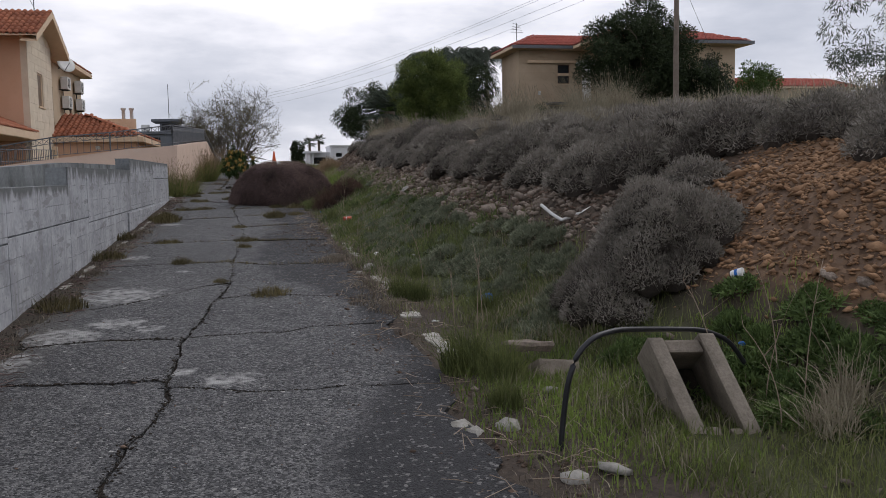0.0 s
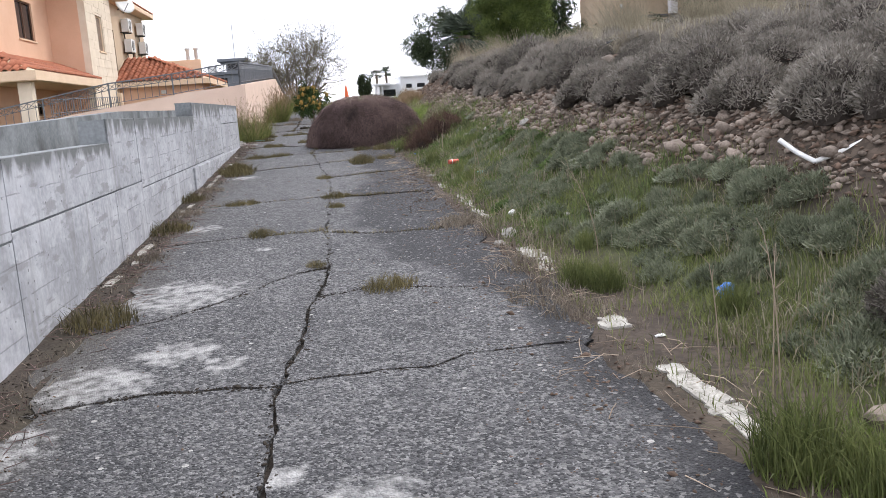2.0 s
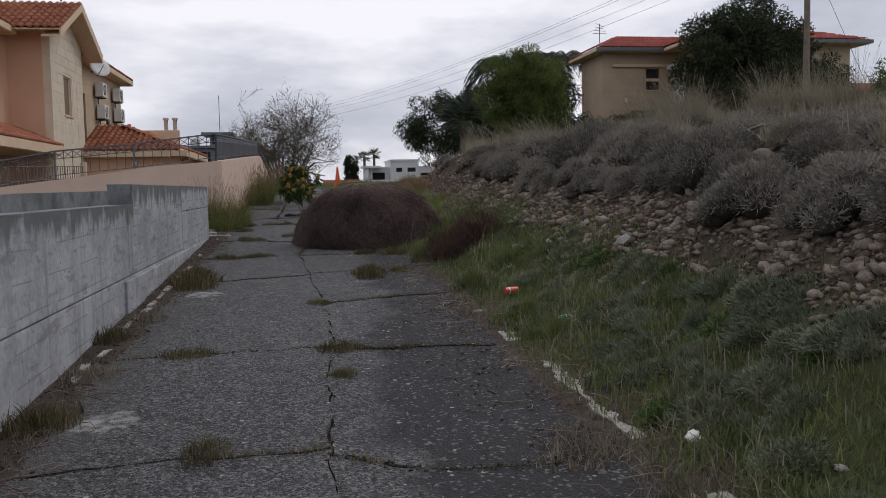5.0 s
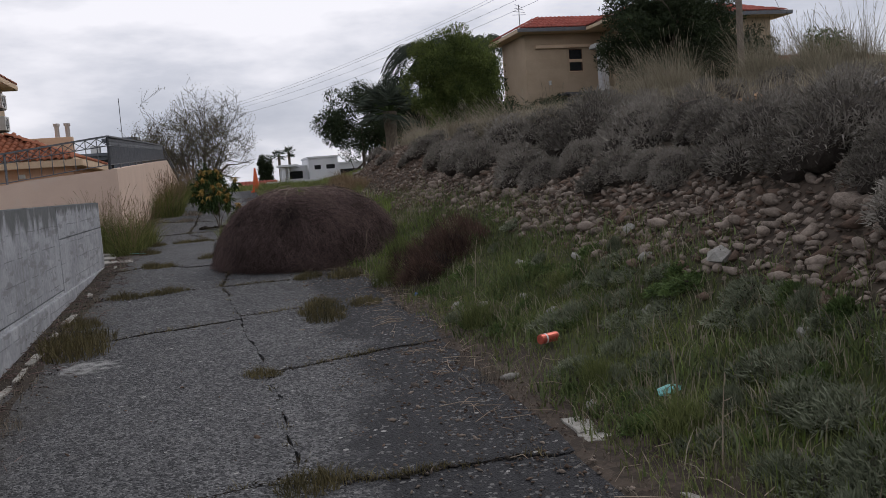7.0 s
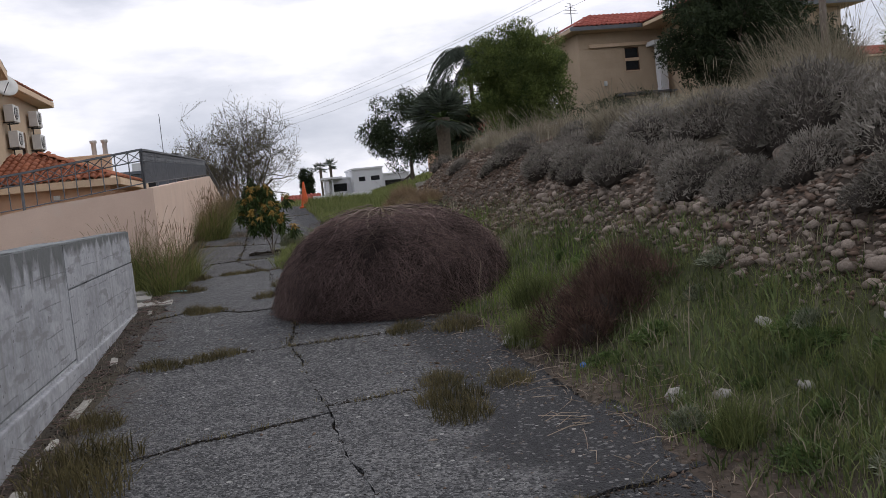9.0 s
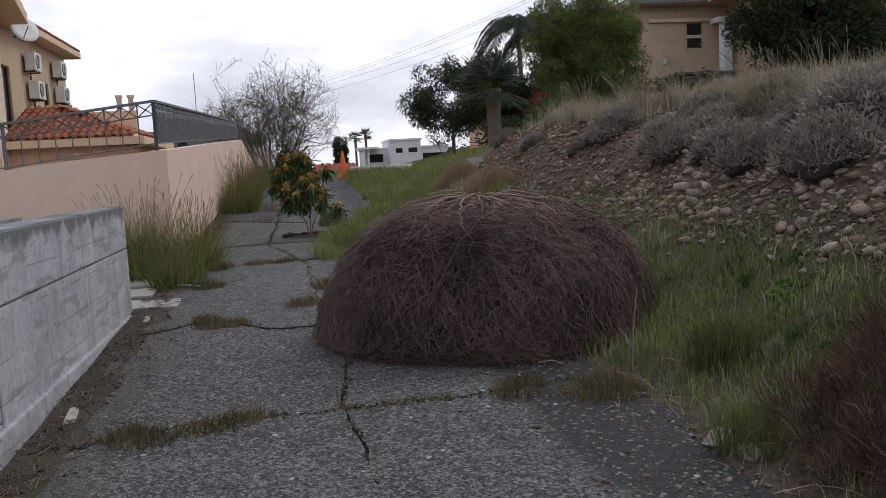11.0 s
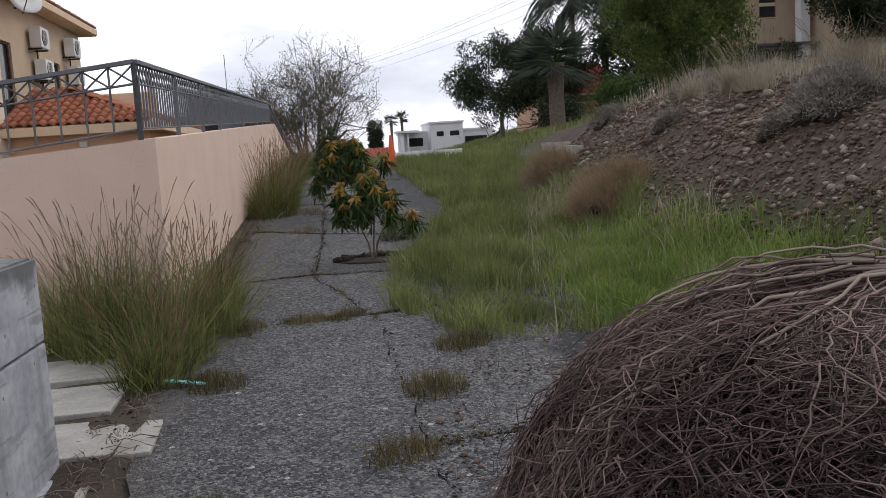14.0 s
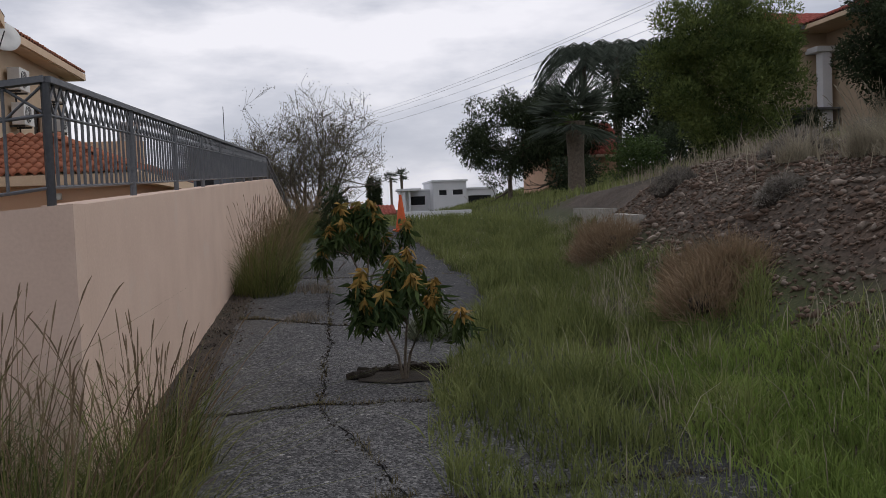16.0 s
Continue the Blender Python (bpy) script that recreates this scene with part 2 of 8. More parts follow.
def earth_material():
    """Soil of the bank: brown earth and gravel, turned orange in the dug part, darker under the grass."""
    m = grainy("earth", (0.02, 0.016, 0.013), (0.075, 0.058, 0.045), scale=2.5, fine=38.0, rough=0.95, bump=0.9)
    n, l = m.node_tree.nodes, m.node_tree.links
    b = n["Principled BSDF"]
    base = b.inputs["Base Color"].links[0].from_socket
    at = n.new("ShaderNodeAttribute")
    at.attribute_name = "soil"
    sp = n.new("ShaderNodeSeparateColor")
    l.new(at.outputs["Color"], sp.inputs[0])
    tc = n.new("ShaderNodeTexCoord")
    vo = n.new("ShaderNodeTexVoronoi")
    vo.inputs["Scale"].default_value = 24.0
    l.new(tc.outputs["Object"], vo.inputs["Vector"])
    vc = n.new("ShaderNodeSeparateColor")
    l.new(vo.outputs["Color"], vc.inputs[0])
    no = n.new("ShaderNodeTexNoise")
    no.inputs["Scale"].default_value, no.inputs["Detail"].default_value = 14.0, 6.0
    l.new(tc.outputs["Object"], no.inputs["Vector"])
    for k, c1, c2 in ((0, (0.12, 0.062, 0.03), (0.34, 0.195, 0.1)), (1, (0.03, 0.042, 0.015), (0.075, 0.085, 0.03)), (2, (0.028, 0.02, 0.015), (0.13, 0.097, 0.075))):
        tone = n.new("ShaderNodeMixRGB")
        tone.inputs["Color1"].default_value, tone.inputs["Color2"].default_value = (*c1, 1), (*c2, 1)
        l.new(vc.outputs[k] if k != 1 else no.outputs["Fac"], tone.inputs["Fac"])
        mx = n.new("ShaderNodeMixRGB")
        l.new(sp.outputs[k], mx.inputs["Fac"])
        l.new(base, mx.inputs["Color1"])
        l.new(tone.outputs["Color"], mx.inputs["Color2"])
        base = mx.outputs["Color"]
    l.new(base, b.inputs["Base Color"])
    return m


M_EARTH = earth_material()
M_ASPHALT = asphalt_material()
def board_concrete(name, weathered):
    """Board-marked concrete: boards of slightly different tone, broken ridges at their joints, pale flaking, and at the top a dark ragged weathered band."""
    m = grainy(name, (0.25, 0.257, 0.275), (0.42, 0.428, 0.455), scale=1.7, fine=20.0, rough=0.9, bump=0.5, island=0.04, spread=(0.38, 0.6))
    n, l = m.node_tree.nodes, m.node_tree.links
    b = n["Principled BSDF"]
    base, normal = b.inputs["Base Color"].links[0].from_socket, b.inputs["Normal"].links[0].from_socket
    tc = n.new("ShaderNodeTexCoord")
    pos = n.new("ShaderNodeSeparateXYZ")
    l.new(tc.outputs["Object"], pos.inputs[0])

    def noise(scale, stretch, detail=7.0):
        mp, t = n.new("ShaderNodeMapping"), n.new("ShaderNodeTexNoise")
        mp.inputs["Scale"].default_value = stretch
        l.new(tc.outputs["Object"], mp.inputs["Vector"])
        l.new(mp.outputs["Vector"], t.inputs["Vector"])
        t.inputs["Scale"].default_value, t.inputs["Detail"].default_value = scale, detail
        return t.outputs["Fac"]

    def calc(op, *vals):
        x = n.new("ShaderNodeMath")
        x.operation = op
        for k, v in enumerate(vals):
            if isinstance(v, (int, float)):
                x.inputs[k].default_value = v
            else:
                l.new(v, x.inputs[k])
        return x.outputs[0]

    def band(src, lo, hi, top=1.0):
        x = n.new("ShaderNodeMapRange")
        l.new(src, x.inputs["Value"])
        x.inputs["From Min"].default_value, x.inputs["From Max"].default_value, x.inputs["To Max"].default_value = lo, hi, top
        return x.outputs["Result"]

    def over(fac, under, colour):
        x = n.new("ShaderNodeMixRGB")
        l.new(fac, x.inputs["Fac"])
        l.new(under, x.inputs["Color1"])
        x.inputs["Color2"].default_value = (*colour, 1)
        return x.outputs["Color"]

    rows = calc("ADD", calc("DIVIDE", pos.outputs[2], 0.205), calc("MULTIPLY", noise(1.3, (1, 1, 1), 4.0), 0.22))
    wn_ = n.new("ShaderNodeTexWhiteNoise")
    wn_.noise_dimensions = "1D"
    l.new(calc("FLOOR", rows), wn_.inputs["W"])
    base = over(calc("MULTIPLY", wn_.outputs["Value"], 0.2), base, (0.25, 0.255, 0.27))
    base = over(band(noise(4.5, (1, 0.6, 1.5), 10.0), 0.54, 0.66, 0.3), base, (0.54, 0.545, 0.565))
    base = over(band(noise(7.0, (1, 0.35, 1.6), 9.0), 0.58, 0.64, 0.65), base, (0.2, 0.2, 0.205))
    ridge = calc("MULTIPLY", calc("LESS_THAN", calc("FRACT", rows), 0.04), band(noise(2.6, (1, 1, 0.6), 5.0), 0.47, 0.52))
    base = over(calc("MULTIPLY", ridge, 0.5), base, (0.15, 0.15, 0.152))
    streak = noise(1.9, (5.0, 5.0, 0.55), 8.0)
    base = over(band(streak, 0.54, 0.7, 0.55), base, (0.2, 0.2, 0.198))
    pores = n.new("ShaderNodeTexVoronoi")
    pores.inputs["Scale"].default_value = 11.0
    l.new(tc.outputs["Object"], pores.inputs["Vector"])
    base = over(calc("MULTIPLY", calc("LESS_THAN", pores.outputs["Distance"], 0.1), 0.7), base, (0.09, 0.09, 0.09))
    if weathered:
        g = n.new("ShaderNodeSeparateXYZ")
        l.new(tc.outputs["Generated"], g.inputs[0])
        ragged = calc("MULTIPLY_ADD", noise(2.4, (2.6, 2.6, 0.9), 10.0), 0.9, g.outputs[2])
        base = over(band(ragged, 1.2, 1.36, 0.87), base, (0.105, 0.11, 0.108))
    l.new(base, b.inputs["Base Color"])
    bp = n.new("ShaderNodeBump")
    bp.inputs["Strength"].default_value, bp.inputs["Distance"].default_value = 0.7, 0.012
    l.new(ridge, bp.inputs["Height"])
    l.new(normal, bp.inputs["Normal"])
    l.new(bp.outputs["Normal"], b.inputs["Normal"])
    return m


M_CONCRETE = board_concrete("concrete", False)
M_CONCRETE_TOP = board_concrete("streaked_concrete", True)
M_CONCRETE_DARK = grainy("weathered_concrete", (0.11, 0.12, 0.125), (0.27, 0.285, 0.29), scale=2.2, fine=30.0, rough=0.92, bump=0.4, stain=((0.07, 0.07, 0.07), 2.5, 0.5, 0.75))
M_CONCRETE_PALE = grainy("pale_concrete", (0.22, 0.21, 0.19), (0.4, 0.385, 0.35), scale=5.0, fine=60.0, rough=0.9, bump=0.4, island=0.1, stain=((0.16, 0.15, 0.12), 3.0, 0.5, 0.8))
M_BLOCK = grainy("old_block", (0.17, 0.145, 0.115), (0.34, 0.295, 0.24), scale=6.0, fine=70.0, rough=0.95, bump=0.7, stain=((0.12, 0.1, 0.08), 5.0, 0.5, 0.75))
M_PINK = grainy("pink_plaster", (0.57, 0.42, 0.335), (0.69, 0.525, 0.425), scale=1.6, fine=55.0, rough=0.9, bump=0.15, stain=((0.62, 0.5, 0.42), 2.2, 0.6, 0.78))
M_PEACH = grainy("peach_plaster", (0.56, 0.345, 0.23), (0.66, 0.43, 0.3), scale=0.9, fine=40.0, rough=0.9, bump=0.1)
M_CREAM = grainy("cream_cladding", (0.56, 0.47, 0.36), (0.7, 0.61, 0.49), scale=2.5, fine=30.0, rough=0.85, bump=0.12, island=0.07)
M_FASCIA = grainy("fascia_paint", (0.58, 0.42, 0.28), (0.7, 0.54, 0.39), scale=2.0, fine=30.0, rough=0.8, bump=0.05)
M_TILE = grainy("clay_tile", (0.2, 0.062, 0.034), (0.42, 0.16, 0.085), scale=1.3, fine=25.0, rough=0.8, bump=0.2, island=0.3)
M_REDTILE = grainy("red_tile", (0.26, 0.06, 0.045), (0.4, 0.11, 0.08), scale=1.3, fine=25.0, rough=0.75, bump=0.2, island=0.15)
M_OCHRE = grainy("ochre_plaster", (0.42, 0.32, 0.22), (0.53, 0.415, 0.3), scale=0.8, fine=20.0, rough=0.9, bump=0.1, island=0.05)
M_WHITEWALL = grainy("white_plaster", (0.66, 0.67, 0.69), (0.8, 0.8, 0.81), scale=0.6, fine=10.0, rough=0.9, bump=0.05)
M_GREYWALL = grainy("slate_cladding", (0.1, 0.11, 0.125), (0.17, 0.18, 0.2), scale=0.8, fine=12.0, rough=0.7, bump=0.1)
M_RAIL = grainy("grey_rail_paint", (0.1, 0.105, 0.115), (0.17, 0.175, 0.185), scale=6.0, fine=80.0, rough=0.5, bump=0.05, metal=0.3)
M_AC = grainy("ac_casing", (0.55, 0.55, 0.53), (0.68, 0.68, 0.66), scale=3.0, fine=30.0, rough=0.6, bump=0.05)
M_DARKMETAL = grainy("dark_metal", (0.03, 0.03, 0.032), (0.07, 0.07, 0.072), scale=10.0, fine=60.0, rough=0.55, bump=0.05)
M_GLASS = grainy("dim_window", (0.015, 0.016, 0.018), (0.04, 0.042, 0.046), scale=0.9, fine=5.0, rough=0.12, bump=0.0)
M_BROWNFRAME = grainy("brown_frame", (0.07, 0.035, 0.02), (0.13, 0.07, 0.04), scale=6.0, fine=50.0, rough=0.6, bump=0.05)
M_STALKPAINT = grainy("shutter_paint", (0.16, 0.11, 0.075), (0.25, 0.18, 0.12), scale=4.0, fine=30.0, rough=0.6, bump=0.05)
M_PIPE = grainy("black_hose", (0.012, 0.012, 0.014), (0.03, 0.03, 0.034), scale=8.0, fine=70.0, rough=0.38, bump=0.1)
M_WHITEPLASTIC = grainy("white_plastic", (0.66, 0.66, 0.64), (0.8, 0.8, 0.78), scale=12.0, fine=60.0, rough=0.45, bump=0.05)
M_WHITEPAINT = grainy("worn_white_paint", (0.15, 0.14, 0.12), (0.52, 0.5, 0.45), scale=14.0, fine=80.0, rough=0.85, bump=0.3)
M_BLUE = grainy("blue_plastic", (0.02, 0.12, 0.42), (0.04, 0.2, 0.6), scale=14.0, fine=50.0, rough=0.4, bump=0.05)
M_TEAL = grainy("teal_plastic", (0.12, 0.5, 0.48), (0.35, 0.72, 0.68), scale=20.0, fine=60.0, rough=0.4, bump=0.4)
M_CAN = grainy("red_can", (0.5, 0.07, 0.05), (0.68, 0.2, 0.14), scale=18.0, fine=60.0, rough=0.35, bump=0.05, metal=0.4)
M_CONE = grainy("orange_cone", (0.62, 0.1, 0.03), (0.75, 0.16, 0.06), scale=5.0, fine=40.0, rough=0.6, bump=0.05)
M_STONE = grainy("stone", (0.06, 0.046, 0.036), (0.31, 0.255, 0.208), scale=9.0, fine=60.0, rough=0.9, bump=0.4, island=0.5)
M_BARK = grainy("bark", (0.07, 0.055, 0.042), (0.2, 0.165, 0.13), scale=12.0, fine=60.0, rough=0.95, bump=0.5, coords="Object")
M_TREETWIG = grainy("tree_twig", (0.06, 0.05, 0.04), (0.17, 0.145, 0.12), scale=3.0, fine=20.0, rough=0.95, bump=0.0)
M_POLE = grainy("pole_wood", (0.13, 0.1, 0.08), (0.24, 0.2, 0.17), scale=4.0, fine=30.0, rough=0.9, bump=0.2)
M_WIRE = grainy("wire", (0.03, 0.03, 0.03), (0.05, 0.05, 0.05), rough=0.6, bump=0)
M_GRASS = foliage("verge_grass", (0.045, 0.06, 0.018), (0.22, 0.245, 0.09), island=0.6)
M_LUSH = foliage("lush_grass", (0.065, 0.105, 0.018), (0.26, 0.34, 0.09), island=0.6, through_light=0.35)
M_FOUNTAIN = foliage("fountain_grass_blade", (0.038, 0.056, 0.014), (0.24, 0.245, 0.08), island=0.8)
M_OLIVE = foliage("olive_grass", (0.055, 0.073, 0.02), (0.265, 0.295, 0.105), island=0.6)
M_TUFT = foliage("tuft_grass", (0.05, 0.045, 0.02), (0.2, 0.165, 0.08), island=0.7)
M_DRY = foliage("dry_grass", (0.17, 0.145, 0.1), (0.42, 0.375, 0.28), island=0.6)
M_DEAD = foliage("dead_straw", (0.09, 0.075, 0.058), (0.3, 0.255, 0.2), island=0.7)
M_SEED = foliage("seed_heads", (0.16, 0.11, 0.065), (0.38, 0.28, 0.18), island=0.5)
# near-black tone for solid plant cores: shade among twigs put into colour
M_INNER_SHADE = grainy("inner_shade", (0.02, 0.016, 0.013), (0.07, 0.058, 0.048), scale=14.0, fine=70.0, rough=0.95, bump=1.0)
M_GREYLEAF = foliage("grey_thyme", (0.06, 0.052, 0.042), (0.36, 0.33, 0.285), island=0.4, through_light=0.12)
M_GREYGREEN = foliage("grey_green_leaf", (0.055, 0.066, 0.036), (0.3, 0.325, 0.225), island=0.5, through_light=0.15)
M_TWIG = foliage("brown_twig", (0.03, 0.019, 0.018), (0.26, 0.182, 0.165), island=0.9, through_light=0.0, rough=0.9)
M_DEADTWIG = foliage("dead_twig", (0.035, 0.02, 0.016), (0.17, 0.105, 0.08), island=0.8, through_light=0.0, rough=0.9)
M_STALK = foliage("pale_stalk", (0.18, 0.135, 0.1), (0.42, 0.34, 0.26), island=0.5, through_light=0.0, rough=0.9)
M_LEAF_DARK = foliage("dark_leaf", (0.015, 0.024, 0.012), (0.06, 0.08, 0.035), island=0.5)
M_LEAF_GREEN = foliage("green_leaf", (0.025, 0.05, 0.014), (0.1, 0.15, 0.04), island=0.5)
M_LEAF_THUJA = foliage("thuja_leaf", (0.032, 0.058, 0.014), (0.21, 0.25, 0.07), island=0.5)
M_LEAF_GREY = foliage("olive_leaf", (0.03, 0.04, 0.03), (0.11, 0.135, 0.1), island=0.5)
M_CLOVER = foliage("clover_leaf", (0.05, 0.075, 0.025), (0.2, 0.245, 0.1), island=0.6)
M_LEAF_WEED = foliage("leafy_weed", (0.035, 0.062, 0.018), (0.15, 0.215, 0.07), island=0.6)
M_BRANCH = foliage("bare_branch", (0.13, 0.098, 0.08), (0.33, 0.265, 0.215), island=0.5, through_light=0.0, rough=0.9)
M_BUDS = foliage("budding_leaf", (0.07, 0.07, 0.03), (0.2, 0.19, 0.09), island=0.6)
M_MANGO = foliage("mango_leaf", (0.015, 0.033, 0.008), (0.085, 0.12, 0.032), island=0.6)
M_MANGO_YOUNG = foliage("young_mango_leaf", (0.17, 0.14, 0.035), (0.4, 0.23, 0.06), island=0.7)


# ---- building helpers ----
def fast_mesh(name, verts, *polys):
    """A mesh from an array of corners and arrays of faces (one array for each number of corners)."""
    me = bpy.data.meshes.new(name)
    verts = np.asarray(verts, dtype=np.float32)
    polys = [np.asarray(p, dtype=np.int32) for p in polys if len(p)]
    loops = np.concatenate([p.ravel() for p in polys])
    totals = np.concatenate([np.full(len(p), p.shape[1], dtype=np.int32) for p in polys])
    starts = np.concatenate([[0], np.cumsum(totals)[:-1]]).astype(np.int32)
    me.vertices.add(len(verts))
    me.vertices.foreach_set("co", verts.ravel())
    me.loops.add(len(loops))
    me.loops.foreach_set("vertex_index", loops)
    me.polygons.add(len(totals))
    me.polygons.foreach_set("loop_start", starts)
    me.polygons.foreach_set("loop_total", totals)
    me.update(calc_edges=True)
    return me


def thing(name, place, label, category, group="", kind=""):
    ob = new(name)
    ob.location = place
    ob.empty_display_size = 0.1
    return tagged(ob, label, category, group, kind)


def put_under(ob, parent):
    if parent is not None:
        ob.parent = parent
        if parent.data is None:
            ob.matrix_parent_inverse = Matrix.Translation(-Vector(parent.location))
    return ob


def part(name, bm, material, parent=None, label="", smooth=False):
    """Links a bmesh (in world places) as one mesh object under a thing or a part."""
    me = bpy.data.meshes.new(name)
    bm.normal_update()
    bm.to_mesh(me)
    bm.free()
    me.materials.append(material)
    if smooth:
        me.polygons.foreach_set("use_smooth", [True] * len(me.polygons))
    return tagged(put_under(new(name, me), parent), label)


def mesh_part(name, me, material, parent=None, label="", smooth=False):
    if material is not None and not me.materials:
        me.materials.append(material)
    if smooth:
        me.polygons.foreach_set("use_smooth", [True] * len(me.polygons))
    return tagged(put_under(new(name, me), parent), label)


def add_box(bm, x0, x1, y0, y1, z0, z1, m=None):
    r = bmesh.ops.create_cube(bm, size=1.0)
    t = Matrix.Translation(((x0 + x1) / 2, (y0 + y1) / 2, (z0 + z1) / 2)) @ Matrix.Diagonal((abs(x1 - x0), abs(y1 - y0), abs(z1 - z0), 1))
    bmesh.ops.transform(bm, matrix=(m @ t) if m else t, verts=r["verts"])
    return r["verts"]


def box(x0, x1, y0, y1, z0, z1, bevel=0.0, m=None):
    bm = bmesh.new()
    add_box(bm, x0, x1, y0, y1, z0, z1, m)
    if bevel:
        bmesh.ops.bevel(bm, geom=bm.edges[:], offset=bevel, segments=2, affect="EDGES", profile=0.6)
    return bm


def tube_arrays(paths, radii, sides=3):
    """Tapered tubes along many paths of equal length: corners and quads. paths (N, K, 3), radii (N, K)."""
    paths, radii = np.asarray(paths, dtype=float), np.asarray(radii, dtype=float)
    N, K, _ = paths.shape
    d = np.gradient(paths, axis=1)
    d /= np.linalg.norm(d, axis=2, keepdims=True) + 1e-9
    ref = np.where(np.abs(d[..., 2:3]) > 0.9, np.array([1.0, 0, 0]), np.array([0, 0, 1.0]))
    u = np.cross(d, ref)
    u /= np.linalg.norm(u, axis=2, keepdims=True) + 1e-9
    v = np.cross(d, u)
    ang = np.arange(sides) * 2 * np.pi / sides
    ring = u[:, :, None] * np.cos(ang)[None, None, :, None] + v[:, :, None] * np.sin(ang)[None, None, :, None]
    verts = (paths[:, :, None] + ring * radii[:, :, None, None]).reshape(-1, 3)
    i, k, s = np.meshgrid(np.arange(N), np.arange(K - 1), np.arange(sides), indexing="ij")
    a = (i * K + k) * sides + s
    b = (i * K + k) * sides + (s + 1) % sides
    return verts, np.stack([a, b, b + sides, a + sides], -1).reshape(-1, 4)


def tubes(name, paths, radii, material, parent=None, label="", sides=3, smooth=False):
    v, q = tube_arrays(paths, radii, sides)
    return mesh_part(name, fast_mesh(name, v, q), material, parent, label, smooth)


def rod(name, a, b, r, material, parent, sides=6, r2=None):
    return tubes(name, [[a, b]], [[r, r if r2 is None else r2]], material, parent, sides=sides)


def wall_cells(bm, axis, at, depth, u0, u1, z0, z1, holes=()):
    """An upright wall with openings cut through: axis 'x' has its face in a plane of fixed x and runs along y; depth may be negative."""
    holes = [(max(h[0], u0), min(h[1], u1), max(h[2], z0), min(h[3], z1)) for h in holes]
    holes = [h for h in holes if h[0] < h[1] and h[2] < h[3]]
    us = sorted({u0, u1, *[h[0] for h in holes], *[h[1] for h in holes]})
    zs = sorted({z0, z1, *[h[2] for h in holes], *[h[3] for h in holes]})
    lo, hi = min(at, at + depth), max(at, at + depth)
    for a, b in zip(us, us[1:]):
        for c, d in zip(zs, zs[1:]):
            if any(h[0] <= (a + b) / 2 <= h[1] and h[2] <= (c + d) / 2 <= h[3] for h in holes):
                continue
            if axis == "x":
                add_box(bm, lo, hi, a, b, c, d)
            else:
                add_box(bm, a, b, lo, hi, c, d)
    bmesh.ops.remove_doubles(bm, verts=bm.verts[:], dist=1e-4)
    bm.verts.index_update()
    seen = {}
    for f in bm.faces:
        seen.setdefault(tuple(sorted(v.index for v in f.verts)), []).append(f)
    inner = [f for fs in seen.values() if len(fs) > 1 for f in fs]
    if inner:
        bmesh.ops.delete(bm, geom=inner, context="FACES_ONLY")
    return bm


def tile_roof(name, corner, u, ulen, v, vlen, material, parent, tile=(0.24, 0.4), keep=None, label=""):
    """Rows of barrel tiles on a slope: corner at the eave, u along the eave, v up the slope; keep(a, b) says where tiles lie."""
    u, v, corner = Vector(u).normalized(), Vector(v).normalized(), Vector(corner)
    nrm = u.cross(v)
    nrm = nrm if nrm.z > 0 else -nrm
    V, Q = [], []
    nu, nv = max(1, int(ulen / tile[0])), max(1, int(vlen / tile[1]))
    prof = [(0.0, 0.0), (0.12, 0.55), (0.3, 0.95), (0.5, 1.0), (0.68, 0.6), (0.82, 0.05), (1.0, 0.0)]
    rnd = random.Random(7)
    for j in range(nv):
        for i in range(nu):
            if keep and not keep((i + 0.5) / nu * ulen, (j + 0.5) / nv * vlen):
                continue
            k, lift = len(V), rnd.uniform(-0.008, 0.008)
            for vv, h in ((-0.05, 0.055), (1.05, 0.02)):
                for px, pz in prof:
                    p = corner + u * ((i + px) * ulen / nu) + v * ((j + vv) * vlen / nv) + nrm * (pz * 0.075 + h + lift)
                    V.append(p)
            V.extend(V[k + s] - nrm * 0.045 for s in range(7))
            for s in range(6):
                Q.append((k + s, k + s + 1, k + 7 + s + 1, k + 7 + s))
                Q.append((k + 14 + s, k + 14 + s + 1, k + s + 1, k + s))
    return mesh_part(name, fast_mesh(name, [tuple(p) for p in V], Q), material, parent, label)


def prism(points, lift):
    """A solid from a flat ring of corners and a vector to move it by."""
    bm = bmesh.new()
    a = [bm.verts.new(p) for p in points]
    b = [bm.verts.new(Vector(p) + Vector(lift)) for p in points]
    bm.faces.new(a)
    bm.faces.new(b[::-1])
    for i in range(len(a)):
        j = (i + 1) % len(a)
        bm.faces.new((a[j], a[i], b[i], b[j]))
    bmesh.ops.recalc_face_normals(bm, faces=bm.faces[:])
    return bm


# ---- the lie of the land ----
def road_z(y):
    return np.interp(y, [-40, 0, 44, 47, 60, 110, 200, 2000], [-1.7, -0.06, 1.762, 1.83, 1.85, 1.2, 0.4, 0.0])


def wave(x, y):
    return (np.sin(1.9 * x + 0.7 * y + 0.3) * np.sin(1.3 * y - 0.6 * x + 1.1) + 0.6 * np.sin(4.1 * x - 1.7 * y) * np.sin(3.3 * y + 2.2 * x + 0.5) + 0.35 * np.sin(8.3 * x + 2.9 * y + 2.0) * np.sin(7.1 * y - 3.7 * x)) / 1.6


